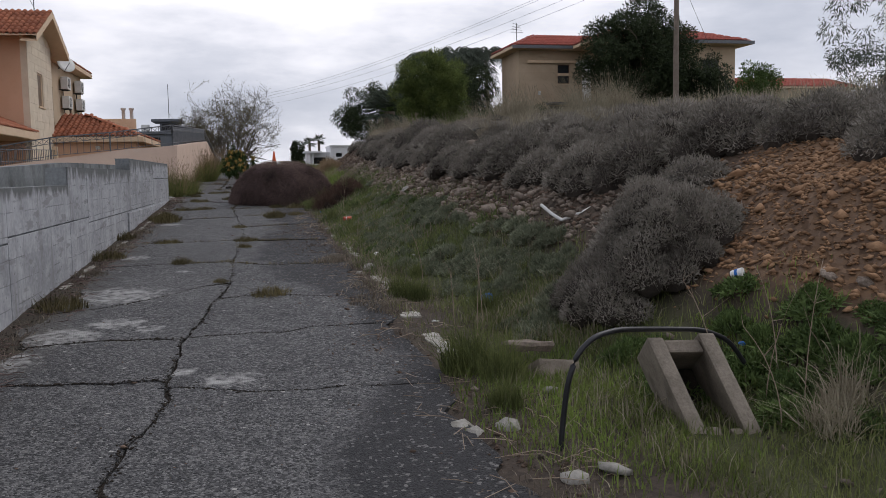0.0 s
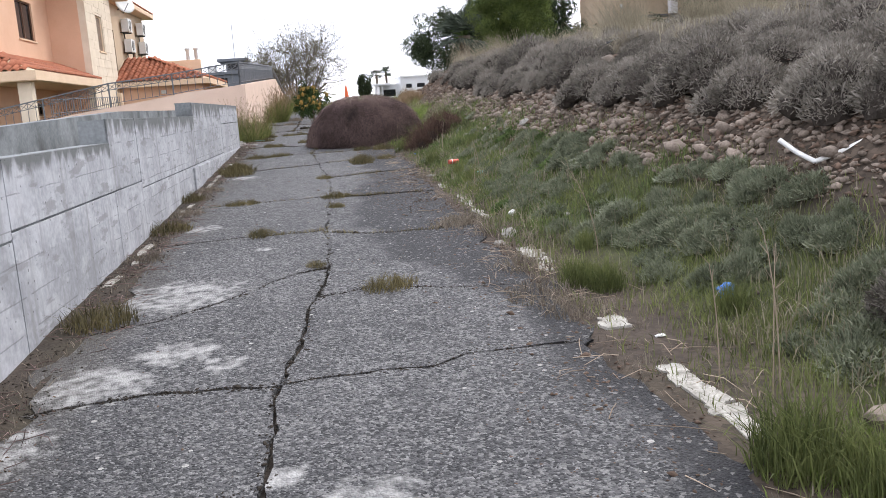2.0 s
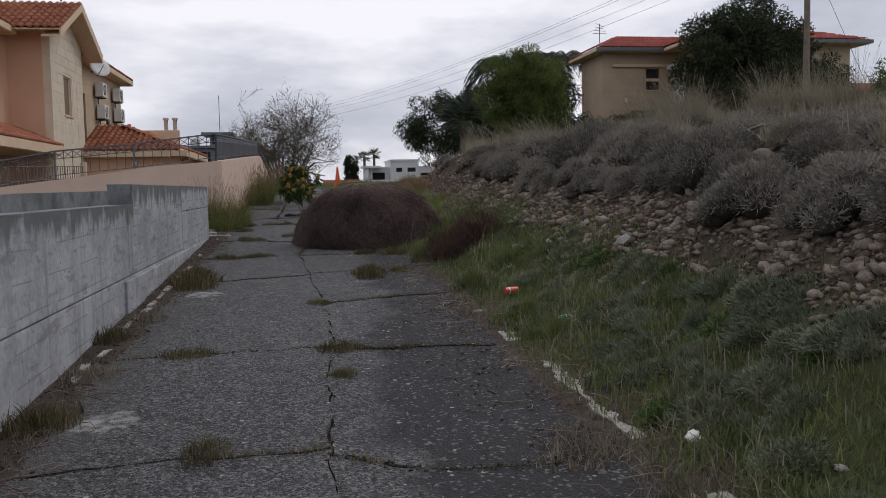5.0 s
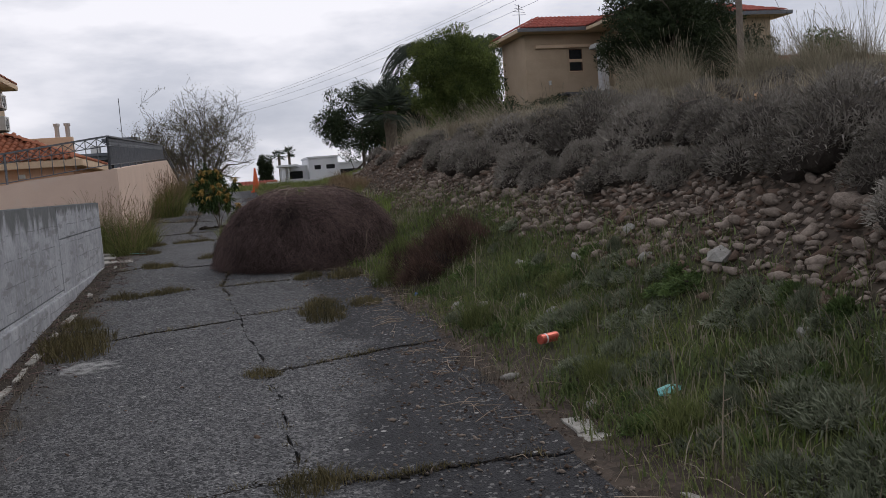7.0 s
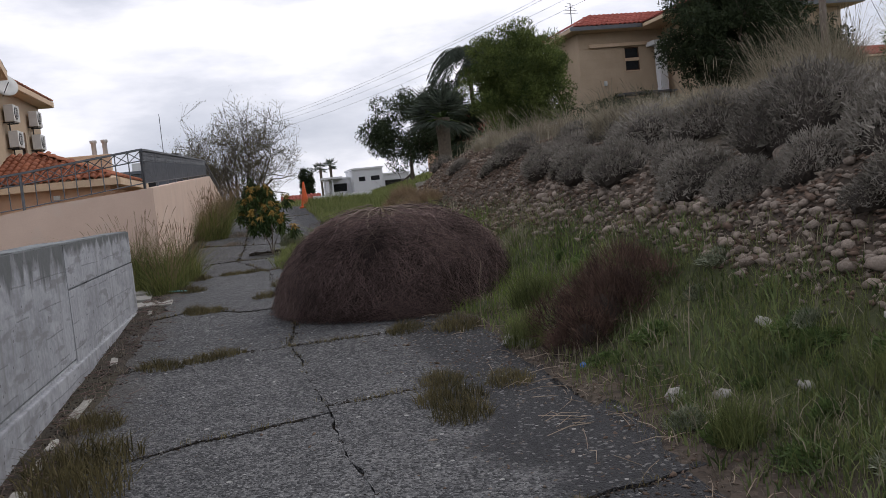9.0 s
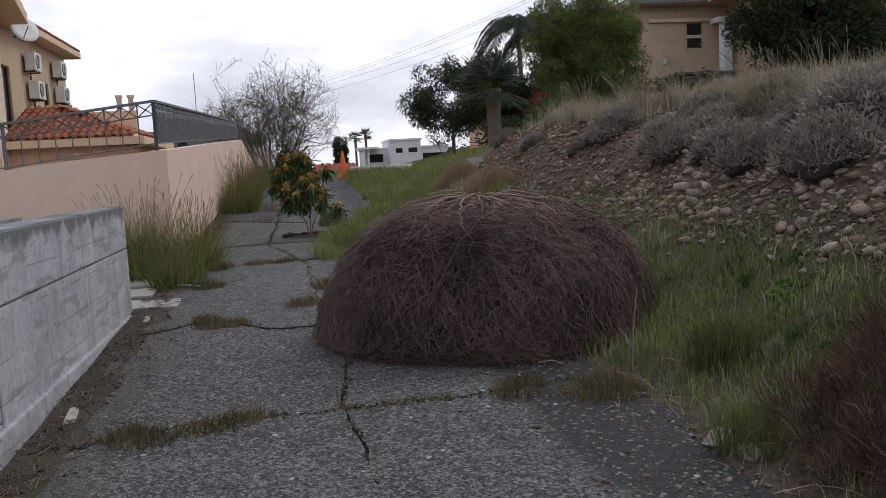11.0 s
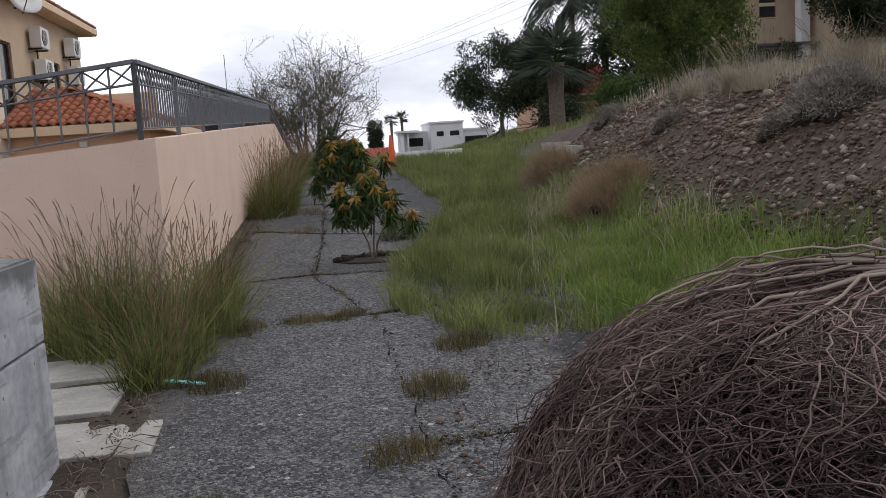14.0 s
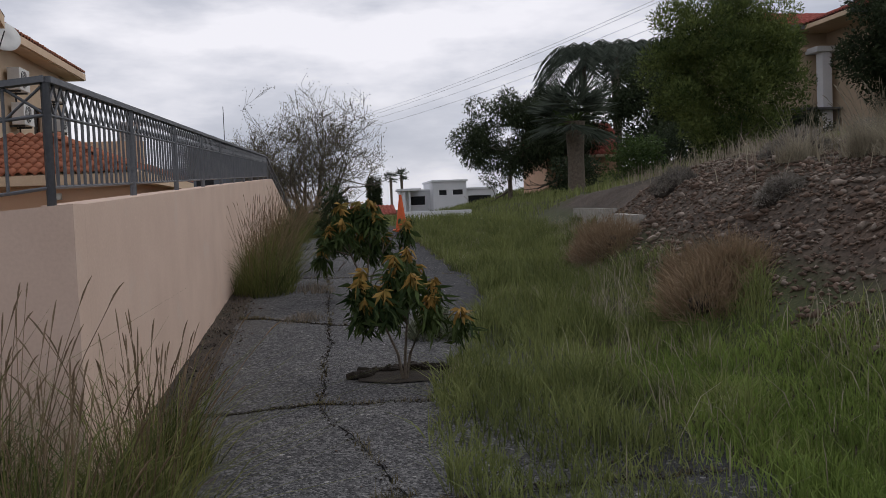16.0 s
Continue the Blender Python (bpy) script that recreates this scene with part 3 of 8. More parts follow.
def bank_shift(y):
    return np.interp(y, [-10, 4.3, 5.2, 7.5, 10.5, 22, 26, 31, 33, 36, 40, 46, 55, 70], [1.15, 1.1, 0.7, 0.5, 0.0, 0.0, 0.3, 0.45, 0.75, 1.45, 2.4, 3.4, 4.4, 5.0])


def ground_z(x, y):
    x, y = np.asarray(x, dtype=float), np.asarray(y, dtype=float)
    s = x - bank_shift(y)
    bank = np.interp(s, [1.35, 1.8, 2.2, 2.7, 3.2, 3.9, 5.2, 7.0, 10.0, 25.0, 60.0], [0.0, 0.13, 0.35, 0.74, 1.16, 1.48, 1.68, 1.88, 2.2, 3.2, 3.9])
    bank = bank * np.interp(y, [-60, 90, 160], [1, 1, 0]) * (1 - (1 - np.interp(y, [34, 40, 46, 60], [1, 0.8, 0.55, 0.4])) * np.interp(x, [9, 17], [1, 0]))
    rough = np.clip((s - 1.3) / 1.2, 0, 1) * np.interp(np.abs(x), [0, 30, 60], [1, 1, 0]) * np.interp(y, [-20, 60, 90], [1, 1, 0])
    z = road_z(y) + bank + 0.07 * rough * wave(x, y) + 0.012 * wave(2.3 * x, 2.3 * y)
    yard = np.clip((-2.35 - x) / 2.0, 0, 1) * np.interp(y, [-20, 22, 25.5, 26.3, 60, 90], [1, 1, 0.15, 1, 1, 0])
    z = z - yard * np.clip(z - 0.15, 0, None)
    on_road = (x > -1.72) & (x < 1.14) & (y < 46.3)
    return np.where(on_road, np.minimum(z, road_z(y)) - 0.026, z + 0.006 * (np.abs(x) < 1.9))


gx = np.concatenate([[-2500, -900, -300, -120, -60, -35, -22, -15], np.arange(-10, -3, 0.7), np.arange(-3, 7.6, 0.11), np.arange(7.7, 14, 0.4), np.arange(14, 44, 2.0), [50, 60, 80, 130, 300, 900, 2500]])
gy = np.concatenate([[-2500, -800, -250, -100, -50, -25, -12, -6], np.arange(-3, 34, 0.14), np.arange(34, 52, 0.4), np.arange(52, 100, 3.0), [105, 120, 140, 160, 200, 300, 600, 1200, 2500]])
GX, GY = np.meshgrid(gx, gy, indexing="ij")
GZ = ground_z(GX, GY)
ni, nj = GX.shape
ii, jj = np.meshgrid(np.arange(ni - 1), np.arange(nj - 1), indexing="ij")
quads = np.stack([ii * nj + jj, (ii + 1) * nj + jj, (ii + 1) * nj + jj + 1, ii * nj + jj + 1], -1).reshape(-1, 4)
me = fast_mesh("ground", np.stack([GX, GY, GZ], -1).reshape(-1, 3), quads)
S = GX - bank_shift(GY)
nz = wave(0.8 * GX + 3, 0.8 * GY) * 0.5 + 0.25 * wave(2.3 * GX, 2.3 * GY)
orange = np.clip(1.7 - np.hypot((GX - 4.0) / 0.8, (GY - 5.2) / 1.15) + 0.5 * nz, 0, 1) * np.interp(S + 0.15 * nz, [2.4, 2.62], [0, 1]) + np.clip(1.2 - np.hypot((GX - 5.6) / 0.9, (GY - 18.2) / 1.5) + 0.5 * nz, 0, 1) + np.clip(1.1 - np.hypot((GX - 3.7) / 0.6, (GY - 27.5) / 1.3) + 0.5 * nz, 0, 1) * 0.7
green = np.clip(np.interp(GX - np.where(GY < 11, 0.4, 1.0) * bank_shift(GY), [1.5, 1.8, 2.4, 2.75, 5.5, 7.5, 40], [0, 0.9, 0.8, 0.1, 0.2, 0.8, 0.9]) + 0.35 * nz, 0, 1)
green = np.where((GX < -2.2) | (GY > 46), 0.7 + 0.3 * nz, green)
gravel = np.clip(np.interp(S, [0.9, 1.4, 1.7, 2.4, 2.7, 3.4, 3.8], [0.3, 0.5, 0.1, 0.1, 0.75, 0.75, 0.2]) + 0.4 * nz, 0, 1) * (1 - green * 0.7) * (GX > 0.4)
soil = np.stack([np.clip(orange, 0, 1), np.clip(green - orange, 0, 1), gravel, np.ones_like(S)], -1)
at = me.color_attributes.new("soil", "FLOAT_COLOR", "POINT")
at.data.foreach_set("color", np.clip(soil, 0, 1).astype(np.float32).ravel())
mesh_part("ground", me, M_EARTH, None, "bare brown earth and gravel of the lane's verge and bank", smooth=True)
tagged(bpy.data.objects["ground"], category="ground", kind="structure")

# ---- the cracked asphalt lane: slabs with open joints ----
SEAM = [(-0.70, -12.0), (-0.68, 4.5), (-0.51, 5.3), (-0.57, 5.9), (-0.53, 7.0), (-0.35, 8.7), (-0.24, 9.6), (-0.25, 10.5), (-0.21, 12.7), (-0.12, 14.0), (-0.15, 15.6), (-0.28, 17.8), (-0.4, 19.9), (-0.33, 21.2), (-0.4, 22.1), (-0.5, 25.7), (-0.95, 27.6), (-0.84, 30.0), (-0.8, 34.0), (-0.8, 46.5)]
LEFT = [[(-1.9, 5.9), (-1.2, 5.88), (-0.63, 5.79), (-0.3, 5.6)], [(-1.9, 6.95), (-1.4, 7.07), (-0.5, 7.03)], [(-1.9, 8.2), (-1.34, 8.52), (-0.9, 8.95), (-0.55, 9.44), (-0.25, 9.66)],
        [(-1.9, 11.2), (-1.0, 11.28), (-0.25, 11.3)], [(-1.9, 13.57), (-0.6, 13.68), (-0.1, 13.66)], [(-1.9, 17.4), (-1.4, 17.5), (-0.28, 17.85)], [(-1.9, 19.75), (-1.1, 19.97), (-0.4, 19.95)],
        [(-1.9, 22.2), (-1.3, 22.65), (-0.85, 22.15), (-0.4, 22.05)], [(-1.9, 25.5), (-1.36, 25.64), (-0.5, 25.75)], [(-1.9, 27.5), (-1.0, 27.62), (-0.9, 27.58)], [(-1.9, 31.3), (-1.5, 31.2), (-0.8, 30.6)], [(-1.9, 35.0), (-0.8, 34.6)], [(-1.9, 40.0), (-0.8, 39.6)]]
RIGHT = [[(-0.5, 5.62), (-0.3, 5.51), (0.15, 5.38), (0.86, 5.33), (1.25, 5.3)], [(-0.5, 7.03), (0.22, 7.04), (0.46, 7.2), (0.92, 7.16), (1.25, 7.2)], [(-0.35, 8.72), (0.04, 8.8), (0.4, 8.7), (0.82, 8.54), (1.25, 8.5)],
         [(-0.25, 11.2), (0.13, 10.95), (0.8, 10.86), (1.25, 10.9)], [(-0.1, 13.64), (0.26, 13.58), (1.25, 13.5)], [(-0.15, 15.72), (0.28, 15.88), (1.25, 16.1)], [(-0.3, 17.95), (0.3, 18.08), (1.25, 18.2)], [(-0.4, 19.95), (0.26, 20.0), (1.25, 20.1)],
         [(-0.36, 21.8), (0.5, 21.9), (1.25, 22.2)], [(-0.42, 23.1), (0.4, 23.2), (1.25, 23.0)], [(-0.5, 25.78), (0.5, 25.9), (1.25, 25.8)], [(-0.93, 27.58), (-0.46, 27.57), (1.25, 27.4)], [(-0.8, 30.6), (-0.2, 30.25), (1.25, 30.0)], [(-0.8, 34.5), (1.25, 34.3)], [(-0.8, 39.5), (1.25, 39.4)]]


def seam_x(y):
    return float(np.interp(y, [p[1] for p in SEAM], [p[0] for p in SEAM])) + 0.014 * math.sin(4.3 * y) + 0.007 * math.sin(11.7 * y + 1)


def edge_x(y, side):
    w = 0.07 * math.sin(2.3 * y + side) + 0.05 * math.sin(5.9 * y + 2 * side) + 0.03 * math.sin(13 * y)
    return -1.8 + w if side < 0 else float(np.interp(y, [-12, 4, 9, 13, 20, 46], [1.16, 1.16, 1.2, 1.22, 1.2, 1.25])) + w


def resample(line, step=0.07):
    out = []
    for (ax, ay), (bx, by) in zip(line, line[1:]):
        k = max(1, int(math.hypot(bx - ax, by - ay) / step))
        out += [(ax + (bx - ax) * i / k, ay + (by - ay) * i / k) for i in range(k)]
    return out + [line[-1]]


def line_y(line, x):
    return float(np.interp(x, [p[0] for p in line], [p[1] for p in line])) + 0.02 * math.sin(6.1 * x + 3 * line[0][1]) + 0.012 * math.sin(15.3 * x + line[0][1])


road = thing("road", (0, 0, 0), "narrow worn grey asphalt lane, cracked into slabs", "road", kind="structure")
rng = random.Random(5)


def slab(lower, upper, side):
    """One slab of asphalt between two cross cracks on one side of the lengthwise seam."""
    g = 0.010
    gap = lambda y: float(np.interp(y, [0, 9.3, 10.2, 13, 19, 20, 21.5, 22.5, 27, 30], [0.014, 0.012, 0.004, 0.003, 0.003, 0.007, 0.007, 0.003, 0.004, 0.004]))
    def xs(y):
        a, b = (edge_x(y, -1), seam_x(y) - gap(y)) if side < 0 else (seam_x(y) + gap(y), edge_x(y, 1))
        return a, b
    y_of_low = (lambda x: line_y(lower, x) + g) if lower else (lambda x: -12.0)
    y_of_up = (lambda x: line_y(upper, x) - g) if upper else (lambda x: 46.4)
    mid_y = (y_of_low(-1.0 if side < 0 else 0.4) + y_of_up(-1.0 if side < 0 else 0.4)) / 2
    a, b = xs(mid_y)
    bottom = [(a + (b - a) * i / 24, 0) for i in range(25)]
    low = [(x, y_of_low(x)) for x, _ in bottom]
    up = [(x, y_of_up(x)) for x, _ in bottom]
    low[0], low[-1] = (xs(low[0][1])[0], low[0][1]), (xs(low[-1][1])[1], low[-1][1])
    up[0], up[-1] = (xs(up[0][1])[0], up[0][1]), (xs(up[-1][1])[1], up[-1][1])
    def sidepts(k, y0, y1):
        n = max(2, int(abs(y1 - y0) / 0.09))
        return [(xs(y0 + (y1 - y0) * i / n)[k], y0 + (y1 - y0) * i / n) for i in range(1, n)]
    ring = resample(low) + sidepts(1, low[-1][1], up[-1][1]) + resample(up[::-1]) + sidepts(0, up[0][1], low[0][1])
    ring = [(x + rng.uniform(-0.012, 0.012), y + rng.uniform(-0.012, 0.012)) for x, y in ring]
    tilt, lift = rng.uniform(-0.004, 0.004), rng.uniform(-0.006, 0.004)
    bm = bmesh.new()
    top = [bm.verts.new((x, y, float(road_z(y)) + lift + tilt * (x - a))) for x, y in ring]
    inn = [bm.verts.new((v.co.x, v.co.y, v.co.z - 0.05)) for v in top]
    face = bm.faces.new(top)
    for i in range(len(top)):
        j = (i + 1) % len(top)
        bm.faces.new((top[j], top[i], inn[i], inn[j]))
    bmesh.ops.triangulate(bm, faces=[face])
    bmesh.ops.recalc_face_normals(bm, faces=bm.faces[:])
    part("asphalt_slab", bm, M_ASPHALT, road)


for rows, side in ((LEFT, -1), (RIGHT, 1)):
    for lower, upper in zip([None] + rows, rows + [None]):
        slab(lower, upper, side)


# ---- worn paint and kerb scraps along the lane's edges ----
def scrap(name, x, y, length, width, height, turn, material, parent):
    bm = bmesh.new()
    n = 16
    ring = []
    for i in range(n):
        a = 2 * math.pi * i / n
        k = rng.uniform(0.74, 1.08)
        c, s_ = math.cos(a), math.sin(a)
        e = 1.0 / max(abs(c), abs(s_))
        ring.append((c * min(e, 1.36) * width / 2 * k, s_ * min(e, 1.36) * length / 2 * k))
    ca, sa = math.cos(turn), math.sin(turn)
    pts = [(x + px * ca - py * sa, y + px * sa + py * ca) for px, py in ring]
    base = [bm.verts.new((px, py, float(road_z(py)) - 0.03)) for px, py in pts]
    top = [bm.verts.new((x + (px - x) * 0.93, y + (py - y) * 0.97, float(road_z(py)) + height * rng.uniform(0.6, 1.1))) for px, py in pts]
    bm.faces.new(top)
    for i in range(n):
        j = (i + 1) % n
        bm.faces.new((base[i], base[j], top[j], top[i]))
    bmesh.ops.recalc_face_normals(bm, faces=bm.faces[:])
    return part(name, bm, material, parent)


kerb_right = thing("kerb_line", (1.32, 9, 0.3), "broken white-painted kerb line half buried in weeds", "kerb", kind="structure")
for y0, y1, x0 in ((5.75, 6.65, 1.32), (8.75, 9.55, 1.32), (11.1, 12.7, 1.33), (13.55, 13.9, 1.29), (7.3, 7.5, 1.3), (10.1, 10.3, 1.33)):
    y = y0
    while y < y1:
        d = rng.uniform(0.12, 0.3)
        scrap("kerb_piece", x0 + 0.04 + 0.06 * (6.2 - y if y < 7 else 0) * 0.9 + rng.uniform(-0.03, 0.03), y + d / 2, d, rng.uniform(0.11, 0.19), 0.018, rng.uniform(-0.15, 0.15), M_WHITEPAINT, kerb_right)
        y += d * 0.86 + (rng.uniform(0.03, 0.09) if rng.random() < 0.2 else 0.0)
kerb_left = thing("kerb_line", (-1.93, 12, 0.4), "scraps of white-painted kerb at the foot of the wall", "kerb", kind="structure")
y = 9.6
while y < 23.2:
    d = rng.uniform(0.12, 0.5)
    if rng.random() < 0.62:
        scrap("kerb_piece", -1.92 + 0.006 * (y - 12) + rng.uniform(-0.02, 0.02), y + d / 2, d, rng.uniform(0.045, 0.085), 0.014, rng.uniform(-0.1, 0.1), M_WHITEPAINT, kerb_left)
    y += d + rng.uniform(0.02, 0.45)

# ---- the concrete wall: three stepped lengths of cast panels, and the wall behind ----
WALL_X = -2.05
wall_c = thing("wall_concrete", (WALL_X - 0.15, 15, 0.2), "low grey board-marked concrete wall, stepped, streaked dark along its top", "wall", kind="structure")
STEPS = [(-6.0, 10.7, 1.43), (10.7, 16.1, 1.635), (16.1, 23.3, 1.83)]
for y0, y1, top in STEPS:
    z0 = float(road_z(y0)) - 0.35
    part("wall_core", box(WALL_X - 0.24, WALL_X - 0.012, y0, y1, z0, top - 0.004), M_CONCRETE_DARK, wall_c)
joints = [-6.0, 0.1, 4.1, 8.05, 11.88, 15.81, 19.75, 23.3]
for ja, jb in zip(joints, joints[1:]):
    groove = {8.05: 1.0, 11.88: 0.93, 15.81: 0.93, 19.75: 1.47}.get(ja, 0.95 if ja < 8 else 1.0)
    cuts = sorted({ja, jb, *[s[1] for s in STEPS if ja < s[1] < jb]})
    for ca, cb in zip(cuts, cuts[1:]):
        top = next(s[2] for s in STEPS if s[0] <= (ca + cb) / 2 <= s[1])
        base = float(road_z(ca)) - 0.3
        for za, zb in ((base, groove - 0.008), (groove + 0.008, top)):
            gap_a, gap_b = (0.008 if ca == ja else 0), (0.008 if cb == jb and jb < 23 else 0)
            part("wall_panel", box(WALL_X - 0.02, WALL_X + rng.uniform(0.0, 0.004), ca + gap_a, cb - gap_b, za, zb, 0.004), M_CONCRETE_TOP if zb == top else M_CONCRETE, wall_c)
part("wall_coping", box(WALL_X - 0.25, WALL_X - 0.021, 16.1, 23.3, 1.826, 1.838), M_CONCRETE_DARK, wall_c)
part("footing", box(WALL_X - 0.1, WALL_X + 0.03, 15.5, 23.32, 0.3, 0.9, 0.012), M_CONCRETE, wall_c)
bm = bmesh.new()
for y0, y1, za, zb in ((10.2, 15.0, 1.62, 1.76), (15.0, 23.2, 1.76, 1.8)):
    vs = add_box(bm, WALL_X - 0.98, WALL_X - 0.8, y0, y1, 0.0, za)
    for v in vs:
        if v.co.z > 1 and v.co.y > y0 + 0.1:
            v.co.z = zb
back_wall = part("wall_back", bm, M_CONCRETE_DARK, None, "dark weathered concrete wall behind the stepped one")
tagged(back_wall, category="wall", kind="structure")

# ---- the pink wall of the villa's drive, and its railing ----
PW = [(-12.5, 1.0), (-9.5, 1.34), (-6.5, 1.92), (-4.7, 2.14), (-3.5, 2.3), (-2.02, 2.41)]
wall_p = thing("wall_pink", (-2.1, 35, 1.2), "salmon-pink rendered garden wall, scuffed and patched", "wall", kind="structure")
part("wall_front", prism([(x, 26.2, z) for x, z in PW] + [(-2.02, 26.2, 0.5), (-12.5, 26.2, 0.0)], (0, 0.2, 0)), M_PINK, wall_p)
side = [(26.2, 2.41), (35.0, 2.8), (45.0, 3.24)]
part("wall_side", prism([(-2.02, y + (0.201 if i == 0 else 0), z) for i, (y, z) in enumerate(side)] + [(-2.1, 45.0, 1.4), (-2.02, 26.401, 0.5)], (-0.2, 0, 0)), M_PINK, wall_p)
part("wall_end", prism([(-2.02, 45.001, 3.24), (-1.7, 52.0, 2.0), (-1.7, 52.0, 1.4), (-2.02, 45.001, 1.4)], (-0.2, 0, 0)), M_PINK, wall_p)

railing = thing("railing", (-2.15, 30, 2.5), "grey-painted iron railing with cross panels on the pink wall", "railing")


def span(a, b, h=0.56, crossed=False, bars=8):
    """One bay of railing between two posts: rails, bars and a band of crosses."""
    a, b = Vector(a), Vector(b)
    up = Vector((0, 0, 1))
    rod("post", a - up * 0.03, a + up * h, 0.022, M_RAIL, railing, 4)
    d = (b - a).normalized()
    n = d.cross(up) * 0.028
    bm = bmesh.new()
    vs = [bm.verts.new(p) for p in (a + up * h - n, a + up * h + n, b + up * h + n, b + up * h - n)]
    ws = [bm.verts.new(v.co + up * 0.03) for v in vs]
    bm.faces.new(vs[::-1])
    bm.faces.new(ws)
    for i in range(4):
        bm.faces.new((vs[i], vs[(i + 1) % 4], ws[(i + 1) % 4], ws[i]))
    part("handrail", bm, M_RAIL, railing)
    rod("rail_low", a + up * 0.07, b + up * 0.07, 0.009, M_RAIL, railing, 4)
    rod("rail_mid", a + up * (h - 0.15), b + up * (h - 0.15), 0.009, M_RAIL, railing, 4)
    for i in range(1, bars):
        p = a + (b - a) * i / bars
        rod("bar", p + up * 0.07, p + up * (h - 0.15 if not crossed else h), 0.0085, M_RAIL, railing, 4)
    for i in range(bars):
        p, q = a + (b - a) * i / bars, a + (b - a) * (i + 1) / bars
        rod("cross_bar", p + up * (h - 0.15), q + up * h, 0.008, M_RAIL, railing, 3)
        rod("cross_bar", q + up * (h - 0.15), p + up * h, 0.008, M_RAIL, railing, 3)


front_posts = [(-2.14, 26.3, 2.42), (-3.85, 26.3, 2.22), (-5.45, 26.3, 2.08), (-7.1, 26.3, 1.8), (-8.8, 26.3, 1.5), (-10.5, 26.3, 1.25)]
for a, b in zip(front_posts, front_posts[1:]):
    span(a, b, crossed=True, bars=9)
n_bays = 10
for i in range(n_bays):
    ya, yb = 26.3 + 18.6 * i / n_bays, 26.3 + 18.6 * (i + 1) / n_bays
    span((-2.14, ya, 2.42 + 0.0442 * (ya - 26.3)), (-2.14, yb, 2.42 + 0.0442 * (yb - 26.3)), bars=15)
span((-2.14, 44.9, 3.24), (-1.82, 52.0, 2.0), bars=16)

# pale paving at the drive's mouth between the two walls
paving = thing("drive_paving", (-2.2, 24.3, 0.9), "cracked pale concrete paving at the drive's mouth", "paving", kind="structure")
for x0, x1, y0, y1, t in ((-2.75, -1.98, 23.95, 24.55, 0.02), (-2.3, -1.84, 23.34, 23.9, -0.05), (-1.82, -1.66, 23.3, 23.85, 0.04), (-3.4, -2.8, 23.9, 24.6, 0.0), (-2.75, -1.95, 24.6, 25.2, 0.03), (-3.4, -2.8, 24.65, 25.25, 0.01), (-2.9, -2.34, 23.34, 23.88, 0.02)):
    zc = float(road_z((y0 + y1) / 2))
    part("paving_slab", box(x0, x1, y0, y1, zc - 0.12, zc + 0.012, 0.01, Matrix.Translation((x0, y0, 0)) @ Matrix.Rotation(t, 4, "Z") @ Matrix.Translation((-x0, -y0, 0))), M_CONCRETE_PALE, paving)


# ---- the villa beyond the pink wall ----
def window_in(parent, axis, at, u0, u1, z0, z1, inward, frame_material=M_BROWNFRAME, bars=1):
    """A framed window set in an opening: glass, frame pieces, mullions and a sill."""
    w = part("window", box(*((at + inward * 0.11, at + inward * 0.12, u0, u1) if axis == "x" else (u0, u1, at + inward * 0.11, at + inward * 0.12)), z0, z1), M_GLASS, parent)
    t = 0.06
    def piece(name, a, b, c, d, lo=0.06, hi=0.1):
        q = sorted((at + inward * lo, at + inward * hi))
        part(name, box(*((q[0], q[1], a, b) if axis == "x" else (a, b, q[0], q[1])), c, d, 0.005), frame_material, w)
    piece("frame_side", u0, u0 + t, z0, z1)
    piece("frame_side", u1 - t, u1, z0, z1)
    piece("frame_head", u0 + t, u1 - t, z1 - t, z1)
    piece("frame_foot", u0 + t, u1 - t, z0, z0 + t)
    for i in range(bars):
        c = u0 + (u1 - u0) * (i + 1) / (bars + 1)
        piece("mullion", c - 0.025, c + 0.025, z0 + t, z1 - t, 0.065, 0.095)
    q = sorted((at - inward * 0.05, at + inward * 0.06))
    part("sill", box(*((q[0], q[1], u0 - 0.06, u1 + 0.06) if axis == "x" else (u0 - 0.06, u1 + 0.06, q[0], q[1])), z0 - 0.06, z0 - 0.002, 0.01), M_FASCIA, w)
    return w


villa = thing("villa", (-10, 42, 0.1), "two-storey peach villa with clay tile roofs and a cream stone gable", "house")
# cream clad gable tower
bm = wall_cells(bmesh.new(), "x", -8.8, -0.25, 39.06, 43.5, 0.0, 7.5, [(40.72, 41.73, 4.65, 6.1)])
part("gable_wall", bm, M_CREAM, villa)
part("gable_peak", prism([(-8.8, 39.06, 7.5), (-8.8, 43.5, 7.5), (-8.8, 41.28, 8.65)], (-0.25, 0, 0)), M_CREAM, villa)
courses = part("cladding", wall_cells(bmesh.new(), "x", -8.797, 0.012, 39.06, 40.66, 0.2, 0.5), M_CREAM, villa)
for k in range(21):
    z = 0.55 + 0.345 * k
    holes = [(40.62, 41.83, 4.55, 6.2)]
    for a, b in ((39.06, 39.9 + 0.35 * (k % 3)), (39.92 + 0.35 * (k % 3), 41.2 + 0.3 * (k % 2)), (41.22 + 0.3 * (k % 2), 42.5), (42.52, 43.5)):
        bm = wall_cells(bmesh.new(), "x", -8.797, 0.012, a, b, z, z + 0.335, [h for h in holes if h[0] < b and h[1] > a and h[2] < z + 0.335 and h[3] > z])
        if len(bm.verts):
            part("cladding_stone", bm, M_CREAM, courses)
        else:
            bm.free()
window_in(villa, "x", -8.8, 40.72, 41.73, 4.65, 6.1, -1, M_FASCIA, bars=0)
